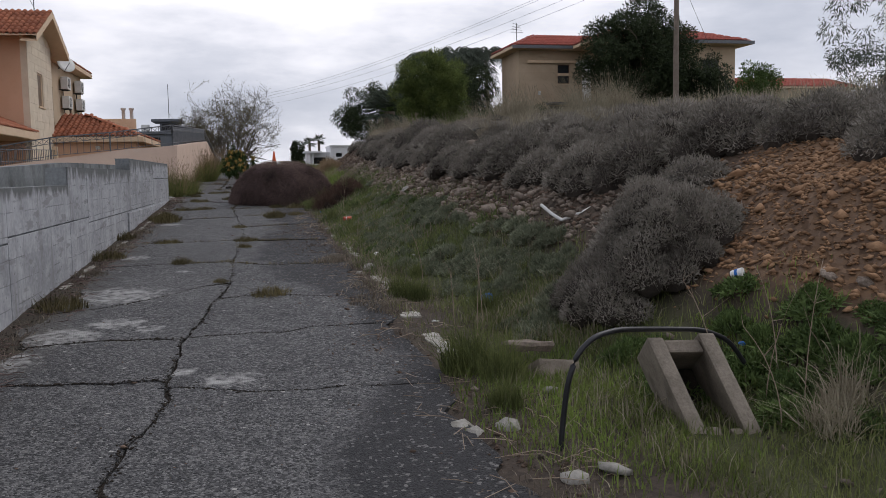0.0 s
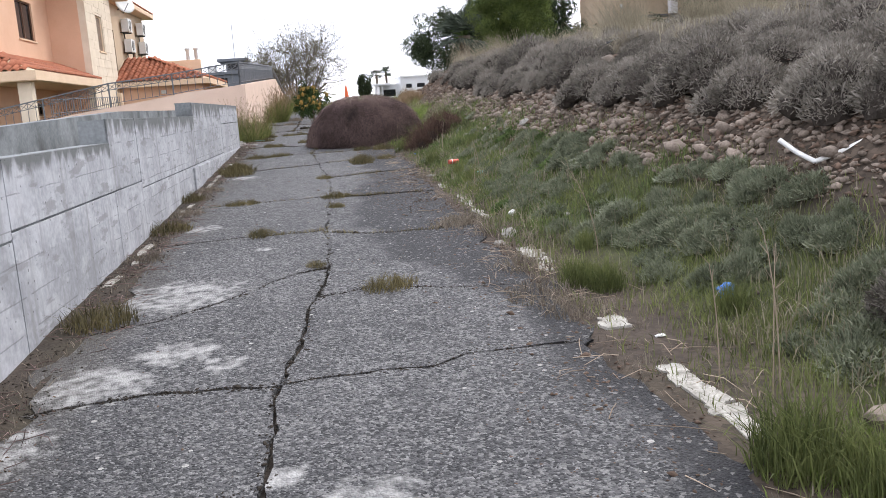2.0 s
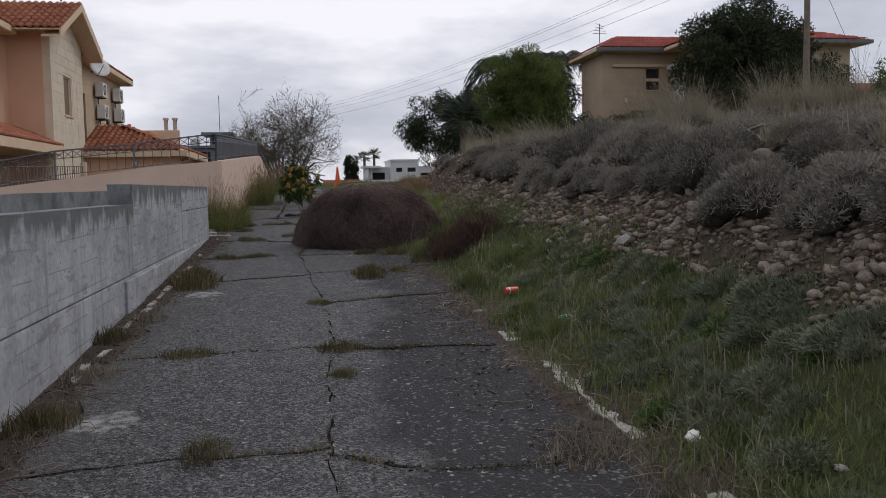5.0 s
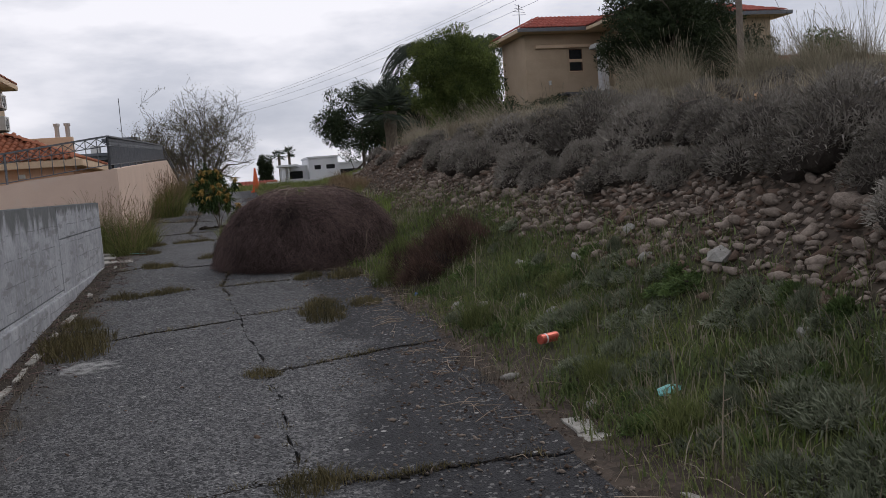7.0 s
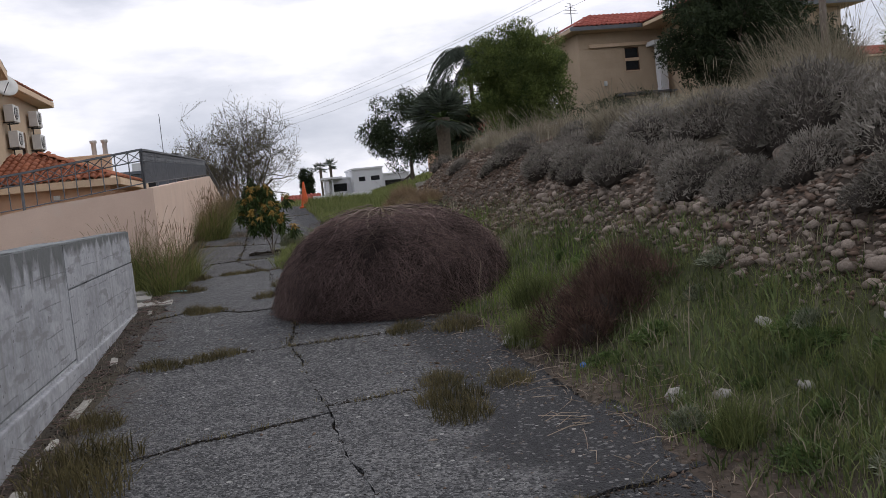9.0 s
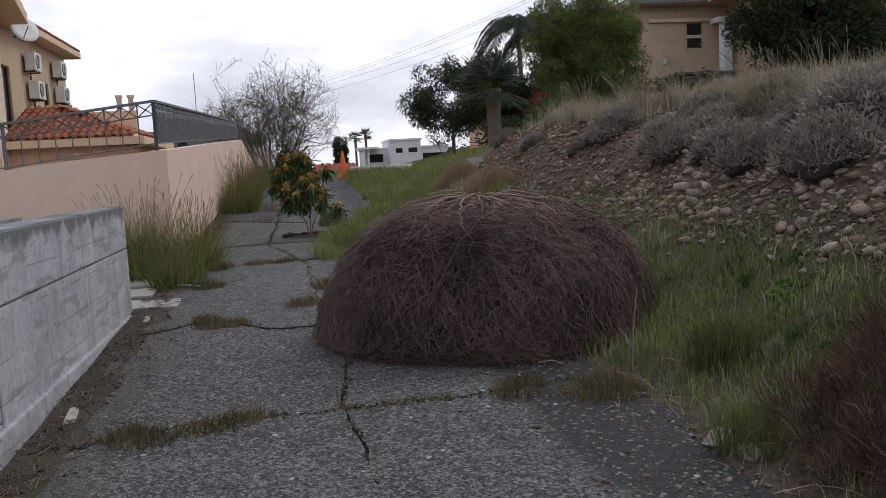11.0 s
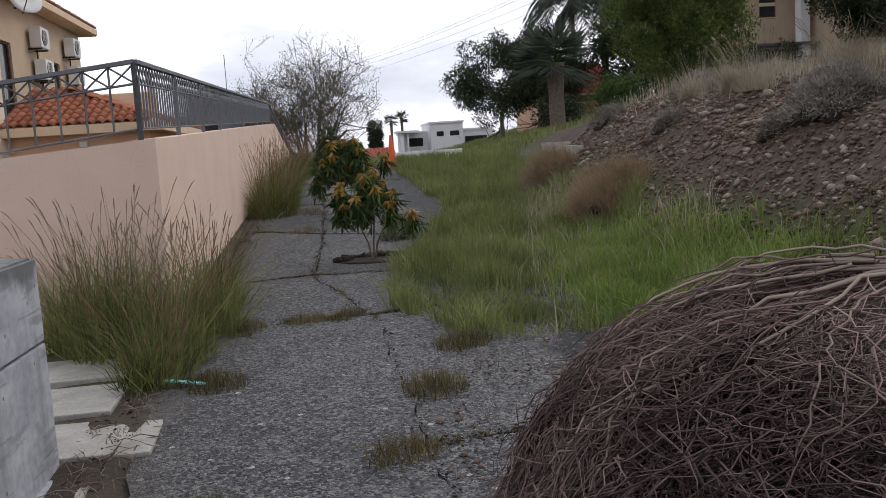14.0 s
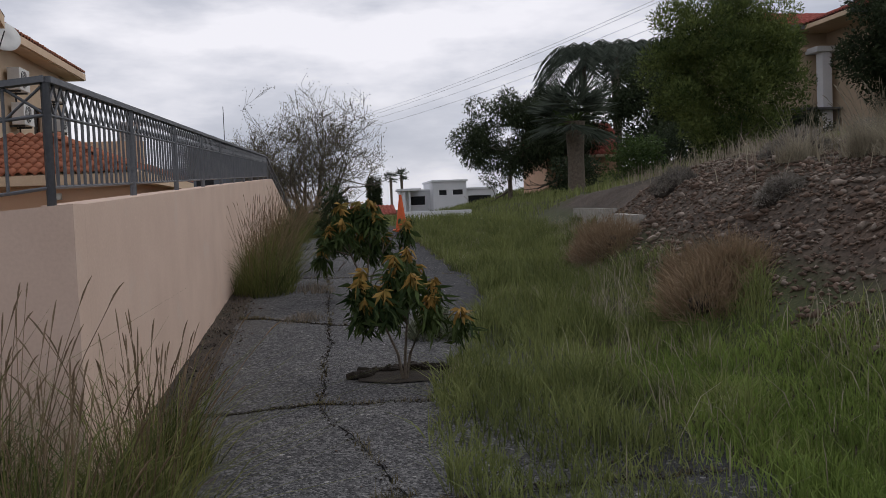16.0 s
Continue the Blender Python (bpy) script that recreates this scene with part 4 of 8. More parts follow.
shutter = part("shutter", box(-8.905, -8.89, 40.79, 41.66, 4.72, 6.03), M_BROWNFRAME, villa, "closed brown roller shutter")
for k in range(18):
    part("slat", box(-8.889, -8.878, 40.79, 41.66, 4.73 + 0.072 * k, 4.79 + 0.072 * k), M_STALKPAINT, shutter)
part("body_wall", wall_cells(bmesh.new(), "y", 39.06, 0.25, -10.21, -9.05, 0.0, 7.4), M_PEACH, villa)
# the wing behind, set back and left
bm = wall_cells(bmesh.new(), "x", -10.21, -0.25, 32.1, 39.06, 0.0, 7.4, [(35.4, 37.2, 4.83, 6.19), (35.5, 37.1, 2.14, 2.57)])
part("side_wall", bm, M_PEACH, villa)
window_in(villa, "x", -10.21, 35.4, 37.2, 4.83, 6.19, -1, bars=1)
window_in(villa, "x", -10.21, 35.5, 37.1, 2.14, 2.57, -1, bars=3)
part("front_wall", wall_cells(bmesh.new(), "y", 32.1, 0.25, -17.0, -10.46, 0.0, 7.4), M_PEACH, villa)
# wall with the air conditioners
bm = wall_cells(bmesh.new(), "x", -9.3, -0.25, 43.5, 53.6, 0.0, 7.5, [(45.1, 46.1, 3.9, 6.0), (50.0, 50.8, 4.4, 5.9)])
part("rear_wall", bm, M_OCHRE, villa)
window_in(villa, "x", -9.3, 45.1, 46.1, 3.9, 6.0, -1, bars=0)
window_in(villa, "x", -9.3, 50.0, 50.8, 4.4, 5.9, -1, bars=0)
part("end_wall", wall_cells(bmesh.new(), "y", 53.6, -0.25, -17.0, -9.55, 0.0, 7.5), M_OCHRE, villa)
# gable roof: two slopes with barge boards
for s, y0 in ((1, 38.1), (-1, 44.4)):
    v = Vector((0, s * 3.16, 1.45))
    tile_roof("gable_tiles", (-8.15, y0, 7.32), (-1, 0, 0), 5.5, v, v.length, M_TILE, villa)
    part("roof_deck", prism([(-8.2, y0, 7.28), (-8.2, y0 + s * 3.16, 8.73), (-13.6, y0 + s * 3.16, 8.73), (-13.6, y0, 7.28)], (0, 0, 0.05)), M_FASCIA, villa)
    part("barge_board", prism([(-8.2, y0, 7.33), (-8.2, y0 + s * 3.16, 8.78), (-8.2, y0 + s * 3.16, 8.5), (-8.2, y0, 7.05)], (0.05, 0, 0)), M_FASCIA, villa)
    part("gable_soffit", prism([(-8.2, y0, 7.05), (-8.2, y0 + s * 3.16, 8.5), (-8.8, y0 + s * 3.16, 8.5), (-8.8, y0, 7.05)], (0, 0, 0.04)), M_FASCIA, villa)
# eave roof along the rear part and over the wing
for name, x0, ya, yb, z in (("rear_tiles", -8.8, 44.0, 54.25, 7.5), ("wing_tiles", -9.75, 32.6, 38.6, 7.4)):
    tile_roof(name, (x0, ya, z), (0, 1, 0), yb - ya, (-1, 0, 0.42), 4.6, M_TILE, villa)
    part("roof_deck", prism([(x0, ya, z - 0.05), (x0, yb, z - 0.05), (x0 - 4.3, yb, z + 1.75), (x0 - 4.3, ya, z + 1.75)], (0, 0, 0.06)), M_FASCIA, villa)
    part("fascia", box(x0, x0 + 0.05, ya, yb, z - 0.22, z, 0.01), M_FASCIA, villa)
    part("soffit", box(x0 - 0.9, x0, ya, yb, z - 0.24, z - 0.2), M_FASCIA, villa)
# porch roof with a hip
PE = 3.4
def hip(a, b):
    return a > b * 0.9
tile_roof("porch_tiles", (-8.55, 30.9, PE), (0, 1, 0), 8.3, (-1, 0, 0.42), 1.9, M_TILE, villa, keep=hip)
tile_roof("porch_tiles", (-8.55, 30.9, PE), (-1, 0, 0), 8.0, (0, 1, 0.42), 2.5, M_TILE, villa, keep=lambda a, b: a > b * 0.9)
part("porch_deck", prism([(-8.55, 30.9, PE - 0.04), (-8.55, 39.2, PE - 0.04), (-10.3, 39.2, PE + 0.69), (-10.3, 32.65, PE + 0.69)], (0, 0, 0.06)), M_FASCIA, villa)
part("porch_deck", prism([(-8.55, 30.9, PE - 0.04), (-10.3, 32.65, PE + 0.69), (-10.9, 33.25, PE + 0.95), (-16.5, 33.25, PE + 0.95), (-16.5, 30.9, PE - 0.04)], (0, 0, 0.06)), M_FASCIA, villa)
part("porch_fascia", box(-8.57, -8.51, 30.86, 39.2, PE - 0.28, PE + 0.02, 0.01), M_FASCIA, villa)
part("porch_fascia", box(-16.5, -8.571, 30.86, 30.92, PE - 0.28, PE + 0.02, 0.01), M_FASCIA, villa)
part("porch_ceiling", box(-16.5, -8.57, 30.92, 39.05, PE - 0.3, PE - 0.26), M_FASCIA, villa)
part("porch_pillar", box(-9.2, -8.8, 31.2, 31.6, 0.0, PE - 0.3, 0.02), M_CREAM, villa)
# low annex with its own tiled roof
part("annex_wall", wall_cells(bmesh.new(), "y", 43.45, 0.25, -8.79, -5.2, 0.0, 3.3), M_PEACH, villa)
part("annex_wall", wall_cells(bmesh.new(), "x", -5.2, -0.25, 43.71, 51.0, 0.0, 3.3), M_PEACH, villa)
part("annex_lamp", box(-7.0, -6.8, 43.3, 43.445, 2.85, 3.0, 0.02), M_AC, villa)
part("annex_fascia", box(-8.98, -4.83, 42.98, 43.04, 3.18, 3.42, 0.01), M_FASCIA, villa)
part("annex_fascia", box(-4.87, -4.81, 43.05, 51.0, 3.18, 3.42, 0.01), M_FASCIA, villa)
part("annex_soffit", box(-8.98, -4.87, 43.04, 51.0, 3.2, 3.26), M_FASCIA, villa)
tile_roof("annex_tiles", (-4.85, 43.0, 3.42), (-1, 0, 0), 4.1, (0, 1, 0.36), 3.6, M_TILE, villa, keep=lambda a, b: a > b * 0.8)
tile_roof("annex_tiles", (-4.85, 43.0, 3.42), (0, 1, 0), 8.0, (-1, 0, 0.4), 3.2, M_TILE, villa, keep=lambda a, b: a > b * 0.9)
part("annex_deck", prism([(-8.95, 43.0, 3.36), (-4.85, 43.0, 3.36), (-7.3, 46.2, 4.45), (-8.95, 46.2, 4.45)], (0, 0, 0.06)), M_FASCIA, villa)
part("annex_deck", prism([(-4.85, 43.0, 3.36), (-4.85, 51.0, 3.36), (-7.3, 51.0, 4.45), (-7.3, 46.2, 4.45)], (0, 0, 0.06)), M_FASCIA, villa)
part("parapet", box(-9.05, -5.6, 47.0, 47.3, 3.3, 4.5, 0.02), M_FASCIA, villa)
for x in (-6.3, -5.9):
    tubes("flue", [[(x, 48.0, 4.2), (x, 48.0, 5.0), (x, 48.0, 5.02), (x, 48.0, 5.12)]], [[0.09, 0.09, 0.13, 0.13]], M_AC, villa, sides=10)
# aerials on the ridge
for x, y, z, h in ((-8.9, 41.3, 8.8, 0.9), (-10.5, 41.3, 8.8, 0.7)):
    rod("aerial_mast", (x, y, z), (x, y, z + h), 0.02, M_DARKMETAL, villa, 5)
rod("aerial_arm", (-9.0, 41.9, 9.0), (-8.9, 40.6, 9.15), 0.012, M_DARKMETAL, villa, 4)
rod("aerial_arm", (-8.4, 43.1, 8.1), (-8.4, 44.2, 8.2), 0.012, M_DARKMETAL, villa, 4)


def ac_unit(y, z):
    u = thing("air_conditioner", (-9.3, y, z), "white outdoor air-conditioning unit on a wall bracket", "air conditioner", "units on the villa's wall")
    part("casing", box(-9.2, -8.86, y, y + 0.85, z, z + 0.62, 0.02), M_AC, u)
    bm = bmesh.new()
    bmesh.ops.create_cone(bm, cap_ends=True, segments=20, radius1=0.24, radius2=0.24, depth=0.03, matrix=Matrix.Translation((-8.855, y + 0.33, z + 0.31)) @ Matrix.Rotation(math.pi / 2, 4, "Y"))
    g = part("fan_grille", bm, M_DARKMETAL, u)
    for r in (0.08, 0.16, 0.23):
        pts = [[(-8.835, y + 0.33 + r * math.cos(a * math.pi / 8), z + 0.31 + r * math.sin(a * math.pi / 8)) for a in range(17)]]
        tubes("grille_ring", pts, [[0.008] * 17], M_AC, g, sides=4)
    for yy in (y + 0.12, y + 0.7):
        part("bracket", box(-9.3, -8.9, yy, yy + 0.04, z - 0.05, z - 0.002), M_DARKMETAL, u)
    rod("hose", (-9.27, y + 0.9, z + 0.1), (-9.27, y + 0.9, z - 0.9), 0.025, M_DARKMETAL, u, 5)
    return u


for y, z in ((47.55, 6.05), (47.75, 5.1), (51.2, 6.2), (51.35, 5.25)):
    ac_unit(y, z)

dish = thing("satellite_dish", (-8.9, 44.9, 6.9), "pale grey satellite dish on the gable wall", "satellite dish")
bm = bmesh.new()
bmesh.ops.create_uvsphere(bm, u_segments=28, v_segments=16, radius=1.1)
bmesh.ops.delete(bm, geom=[v for v in bm.verts if v.co.z > -0.97], context="VERTS")
for v in bm.verts:
    v.co.z += 1.1
    v.co.x, v.co.y = v.co.x * 1.05, v.co.y * 1.05
bmesh.ops.solidify(bm, geom=bm.faces[:], thickness=0.02)
bmesh.ops.transform(bm, matrix=look((-8.45, 45.0, 6.95), (-8.45 - 0.75, 45.0 + 0.9, 6.95 - 0.55)) , verts=bm.verts[:])
part("reflector", bm, M_AC, dish, smooth=True)
rod("feed_arm", (-8.5, 44.9, 6.6), (-8.1, 44.2, 6.95), 0.015, M_DARKMETAL, dish, 5)
rod("dish_mount", (-8.8, 45.2, 6.8), (-8.5, 45.05, 6.93), 0.03, M_DARKMETAL, dish, 6)

gate = thing("gate_panel", (-7.6, 36.0, 2.2), "thin grey metal railing before the villa's porch", "railing")
for i in range(3):
    rod("gate_rail", (-8.2, 31.0, 2.5 + 0.0 - i * 0.42), (-8.2, 40.4, 2.75 - i * 0.42), 0.014, M_RAIL, gate, 4)
for i in range(32):
    y = 31.0 + 9.4 * i / 31
    rod("gate_bar", (-8.2, y, 0.3), (-8.2, y, 2.5 + 0.25 * i / 31), 0.011, M_RAIL, gate, 4)
part("gate_post", box(-8.3, -8.1, 40.4, 40.6, 0.1, 2.9, 0.01), M_FASCIA, gate)

# ---- the dark flat-roofed house behind the annex ----
dark_house = thing("house", (-7, 85, 1.0), "dark slate-grey flat-roofed modern house", "house")
part("body", wall_cells(bmesh.new(), "y", 85, 0.3, -12.2, -3.7, 0.5, 5.5, [(-9.2, -8.0, 4.3, 5.2), (-11.0, -9.8, 4.3, 5.2)]), M_GREYWALL, dark_house)
part("side", box(-4.0, -3.7, 85.3, 96, 0.5, 5.5), M_GREYWALL, dark_house)
part("rear", box(-12.2, -4.0, 95.7, 96, 0.5, 5.5), M_GREYWALL, dark_house)
part("flank", box(-12.2, -11.9, 85.3, 95.7, 0.5, 5.5), M_GREYWALL, dark_house)
part("roof", box(-12.4, -3.5, 84.8, 96.2, 5.501, 5.75, 0.02), M_GREYWALL, dark_house)
for x0, x1 in ((-9.2, -8.0), (-11.0, -9.8)):
    part("window", box(x0, x1, 85.1, 85.12, 4.3, 5.2), M_GLASS, dark_house)
part("roof_room", box(-8.2, -6.4, 87, 90, 5.751, 6.75, 0.02), M_GREYWALL, dark_house)
part("room_window", box(-8.0, -6.6, 86.985, 86.998, 6.0, 6.55), M_GLASS, dark_house)
part("room_roof", box(-8.9, -6.1, 86.4, 90.4, 6.751, 7.0, 0.02), M_GREYWALL, dark_house)
part("water_tank", box(-9.9, -9.2, 87, 88, 5.751, 6.5, 0.06), M_AC, dark_house)
part("fence", box(-3.9, -3.8, 78, 85, 2.0, 4.6), M_GREYWALL, dark_house)
rod("mast", (-7.4, 88, 7.0), (-7.4, 88, 10.4), 0.03, M_RAIL, dark_house, 5)

# ---- the ochre house up on the bank ----
h2 = thing("hill_house", (28, 68, 4.8), "two-storey ochre house with a low red hipped roof", "house")
bm = wall_cells(bmesh.new(), "y", 66.0, 0.3, 21.0, 27.0, 4.0, 10.98, [(24.2, 25.2, 8.4, 9.9)])
part("front_wall", bm, M_OCHRE, h2)
part("side_wall", wall_cells(bmesh.new(), "x", 21.0, 0.3, 66.301, 70.4, 4.0, 10.98), M_OCHRE, h2)
part("rear_wall", wall_cells(bmesh.new(), "y", 70.4, 0.3, 21.0, 37.4, 4.0, 10.98), M_OCHRE, h2)
part("wing_wall", wall_cells(bmesh.new(), "y", 62.0, 0.3, 27.001, 37.4, 4.0, 10.98, [(34.6, 36.0, 8.2, 9.9)]), M_OCHRE, h2)
part("wing_side", wall_cells(bmesh.new(), "x", 27.001, 0.3, 62.301, 66.0, 4.0, 10.98), M_OCHRE, h2)
part("far_wall", wall_cells(bmesh.new(), "x", 37.4, -0.3, 62.301, 70.4, 4.0, 10.98), M_OCHRE, h2)
window_in(h2, "y", 62.0, 34.6, 36.0, 8.2, 9.9, 1, bars=1)
for k in range(17):
    part("stone_course", box(20.985, 24.0, 65.982, 65.999, 5.0 + 0.33 * k, 5.315 + 0.33 * k), M_OCHRE, h2)
w = window_in(h2, "y", 66.0, 24.2, 25.2, 8.4, 9.9, 1, bars=0)
part("transom", box(24.2, 25.2, 66.04, 66.1, 9.02, 9.22), M_FASCIA, w)
part("blind_box", box(21.7, 25.8, 65.8, 65.98, 9.98, 10.2, 0.02), M_FASCIA, h2)
part("wall_lamp", box(22.55, 22.75, 65.85, 65.98, 7.5, 7.8, 0.03), M_AC, h2)
part("awning", box(23.2, 27.0, 64.6, 65.96, 6.72, 6.84), M_RAIL, h2)
for x in (23.4, 26.8):
    rod("awning_post", (x, 64.7, 4.5), (x, 64.7, 6.72), 0.05, M_DARKMETAL, h2, 5)
part("porch_shade", box(23.4, 26.8, 65.9, 65.95, 4.6, 6.6), M_DARKMETAL, h2)
part("eave_slab", box(20.2, 25.09, 65.0, 71.4, 10.981, 11.21, 0.03), M_FASCIA, h2)
part("eave_slab", box(25.1, 38.4, 61.0, 71.4, 10.981, 11.212, 0.03), M_FASCIA, h2)
part("fascia", box(20.16, 25.09, 64.94, 64.999, 11.0, 11.24), M_RAIL, h2)
part("fascia", box(25.1, 38.44, 60.94, 60.999, 11.0, 11.24), M_RAIL, h2)
for nm, V, faces in (("roof_deck", [(20.2, 65.0, 11.23), (38.4, 65.0, 11.23), (38.4, 71.4, 11.23), (20.2, 71.4, 11.23), (22.9, 68.2, 12.45), (35.6, 68.2, 12.45)], ((0, 1, 5, 4), (1, 2, 5), (2, 3, 4, 5), (3, 0, 4))),
                     ("wing_deck", [(25.1, 61.0, 11.23), (38.4, 61.0, 11.23), (38.4, 67.4, 11.23), (25.1, 67.4, 11.23), (28.3, 64.6, 12.42), (35.2, 64.6, 12.42)], ((0, 1, 5, 4), (1, 2, 5), (2, 3, 4, 5), (3, 0, 4)))):
    bm = bmesh.new()
    vs = [bm.verts.new(p) for p in V]
    for f in faces:
        bm.faces.new([vs[k] for k in f])
    part(nm, bm, M_REDTILE, h2)
tile_roof("roof_tiles", (20.2, 65.0, 11.25), (1, 0, 0), 18.2, (0, 3.2, 1.22), 3.42, M_REDTILE, h2, tile=(0.32, 0.5), keep=lambda a, b: b * 0.8 < a < 18.2 - b * 0.8)
tile_roof("roof_tiles", (20.2, 71.4, 11.25), (0, -1, 0), 6.4, (2.7, 0, 1.22), 2.96, M_REDTILE, h2, tile=(0.32, 0.5), keep=lambda a, b: b * 1.08 < a < 6.4 - b * 1.08)
tile_roof("wing_tiles", (25.1, 61.0, 11.25), (1, 0, 0), 13.3, (0, 3.6, 1.19), 3.79, M_REDTILE, h2, tile=(0.32, 0.5), keep=lambda a, b: b * 0.85 < a < 13.3 - b * 0.85)
tile_roof("wing_tiles", (25.1, 67.4, 11.25), (0, -1, 0), 6.4, (3.2, 0, 1.19), 3.41, M_REDTILE, h2, tile=(0.32, 0.5), keep=lambda a, b: b * 0.9 < a < 6.4 - b * 0.9)
part("balcony_column", box(26.05, 26.6, 64.9, 65.5, 4.5, 9.8, 0.03), M_WHITEWALL, h2)
part("balcony_beam", box(25.7, 26.99, 64.8, 65.96, 9.801, 10.1, 0.03), M_WHITEWALL, h2)
rod("aerial_mast", (21.3, 67.5, 11.6), (21.3, 67.5, 13.3), 0.03, M_DARKMETAL, h2, 5)
for k in range(4):
    rod("aerial_arm", (20.8, 67.5 - 0.2 * k, 12.6 + 0.2 * k), (21.8, 67.5 + 0.2 * k, 12.6 + 0.2 * k), 0.015, M_DARKMETAL, h2, 4)

# the lower red roof further along the bank, and one glimpsed past the palm
def low_house(x0, x1, y0, y1, z, zr, wall, label):
    h = thing("house", ((x0 + x1) / 2, (y0 + y1) / 2, z - 3), label, "house")
    part("wall", box(x0, x1, y0, y1, z - 4.5, z), wall, h)
    part("eave", box(x0 - 0.5, x1 + 0.5, y0 - 0.5, y1 + 0.5, z, z + 0.15, 0.02), M_FASCIA, h)
    tile_roof("roof_tiles", (x0 - 0.5, y0 - 0.5, z + 0.17), (1, 0, 0), x1 - x0 + 1, (0, (y1 - y0) / 2, zr - z), math.hypot((y1 - y0) / 2 + 0.5, zr - z), M_REDTILE, h, tile=(0.34, 0.5))
    part("roof_deck", prism([(x0 - 0.5, y0 - 0.5, z + 0.15), (x1 + 0.5, y0 - 0.5, z + 0.15), (x1 + 0.5, (y0 + y1) / 2, zr), (x0 - 0.5, (y0 + y1) / 2, zr)], (0, 0, 0.05)), M_REDTILE, h)
    part("roof_deck", prism([(x0 - 0.5, y1 + 0.5, z + 0.15), (x1 + 0.5, y1 + 0.5, z + 0.15), (x1 + 0.5, (y0 + y1) / 2, zr), (x0 - 0.5, (y0 + y1) / 2, zr)], (0, 0, 0.05)), M_REDTILE, h)
    return h


low_house(43.5, 54.0, 70.0, 78.0, 8.5, 9.5, M_OCHRE, "low house with a dull red tiled roof")
low_house(13.0, 17.5, 73.0, 79.0, 5.0, 6.9, M_PEACH, "house with an orange tiled roof behind the palms")

# ---- white flats at the far end ----
flats = thing("apartment_building", (10, 92, 1.2), "white rendered flat-roofed houses at the lane's far end", "building")
for x0, x1, y0, z1, wins in ((6.3, 8.3, 92, 3.7, [(6.6, 7.9, 2.6, 3.3)]), (8.3, 11.0, 90, 4.35, [(8.8, 9.4, 3.3, 3.7), (9.9, 10.7, 3.3, 3.7)]), (11.0, 13.6, 91, 3.7, [(11.3, 13.2, 2.4, 3.2)])):
    part("wall", wall_cells(bmesh.new(), "y", y0, 0.3, x0, x1, 0.5, z1, wins), M_WHITEWALL, flats)
    part("side", box(x0, x0 + 0.25, y0 + 0.3, y0 + 6, 0.5, z1), M_WHITEWALL, flats)
    part("flank", box(x1 - 0.25, x1, y0 + 0.3, y0 + 6, 0.5, z1), M_WHITEWALL, flats)
    part("roof", box(x0 - 0.1, x1 + 0.1, y0 - 0.1, y0 + 6.1, z1 + 0.001, z1 + 0.15), M_WHITEWALL, flats)
    for a, b, c, d in wins:
        part("window", box(a, b, y0 + 0.12, y0 + 0.14, c, d), M_GLASS, flats)
part("terrace_wall", box(5.2, 9.6, 84.0, 84.3, 0.6, 1.95), M_WHITEWALL, flats)
part("canopy", box(5.5, 7.3, 89.5, 92, 3.72, 3.9), M_WHITEWALL, flats)
for x in (5.7, 6.4):
    rod("canopy_post", (x, 89.8, 0.9), (x, 89.8, 3.72), 0.09, M_WHITEWALL, flats, 6)
low_house(2.6, 5.6, 98, 104, 1.7, 2.4, M_PEACH, "low house with a brown roof")
wall_w = part("garden_wall", box(2.4, 5.4, 57.0, 57.25, 1.2, 2.2, 0.02), M_WHITEWALL, None, "low white rendered garden wall")
tagged(wall_w, category="wall", kind="structure")
bank_wall = thing("wall_bank", (4, 36, 1.8), "low white-painted wall half hidden in grass", "wall", kind="structure")
for a, b, z in (((3.5, 33.2), (3.95, 35.3), 2.12), ((4.1, 36.0), (4.75, 40.0), 2.2)):
    d = Vector((b[0] - a[0], b[1] - a[1], 0))
    nn = Vector((-d.y, d.x, 0)).normalized() * 0.2
    part("wall_length", prism([(a[0], a[1], 1.5), (b[0], b[1], 1.5), (b[0], b[1], z), (a[0], a[1], z)], nn), M_WHITEPAINT, bank_wall)

# ---- pole and wires ----
pole = thing("utility_pole", (23.5, 45.0, float(ground_z(23.5, 45.0))), "weathered wooden power pole on the bank", "utility pole")
tubes("pole_shaft", [[(23.5, 45, 3.5), (23.5, 45, 8), (23.5, 45, 14.5)]], [[0.17, 0.15, 0.12]], M_POLE, pole, sides=10)
part("cross_arm", box(22.6, 24.4, 44.95, 45.05, 13.6, 13.75, 0.01), M_POLE, pole)
rod("lamp_arm", (23.5, 45, 9.2), (22.9, 44.5, 9.3), 0.03, M_RAIL, pole, 5)
rod("stay_wire", (23.5, 45, 12.5), (26.8, 44.0, 4.5), 0.012, M_WIRE, pole, 4)
for k, (dx, z) in enumerate(((-0.8, 13.8), (0.0, 14.3), (0.8, 13.8), (0.0, 12.9))):
    a, b = Vector((23.5 + dx, 45, z)), Vector((-8.0 + dx, 150, z - 0.5))
    pts = [a.lerp(b, i / 24) - Vector((0, 0, 2.2 * 4 * (i / 24) * (1 - i / 24))) for i in range(25)]
    cable = tubes("power_cable", [pts], [[0.009] * 25], M_WIRE, None, sides=4)
    tagged(cable, "thin black overhead cable sagging from the pole", "cable", "overhead cables")


# ---- plants: helpers ----
def rs(seed):
    return np.random.RandomState(seed)


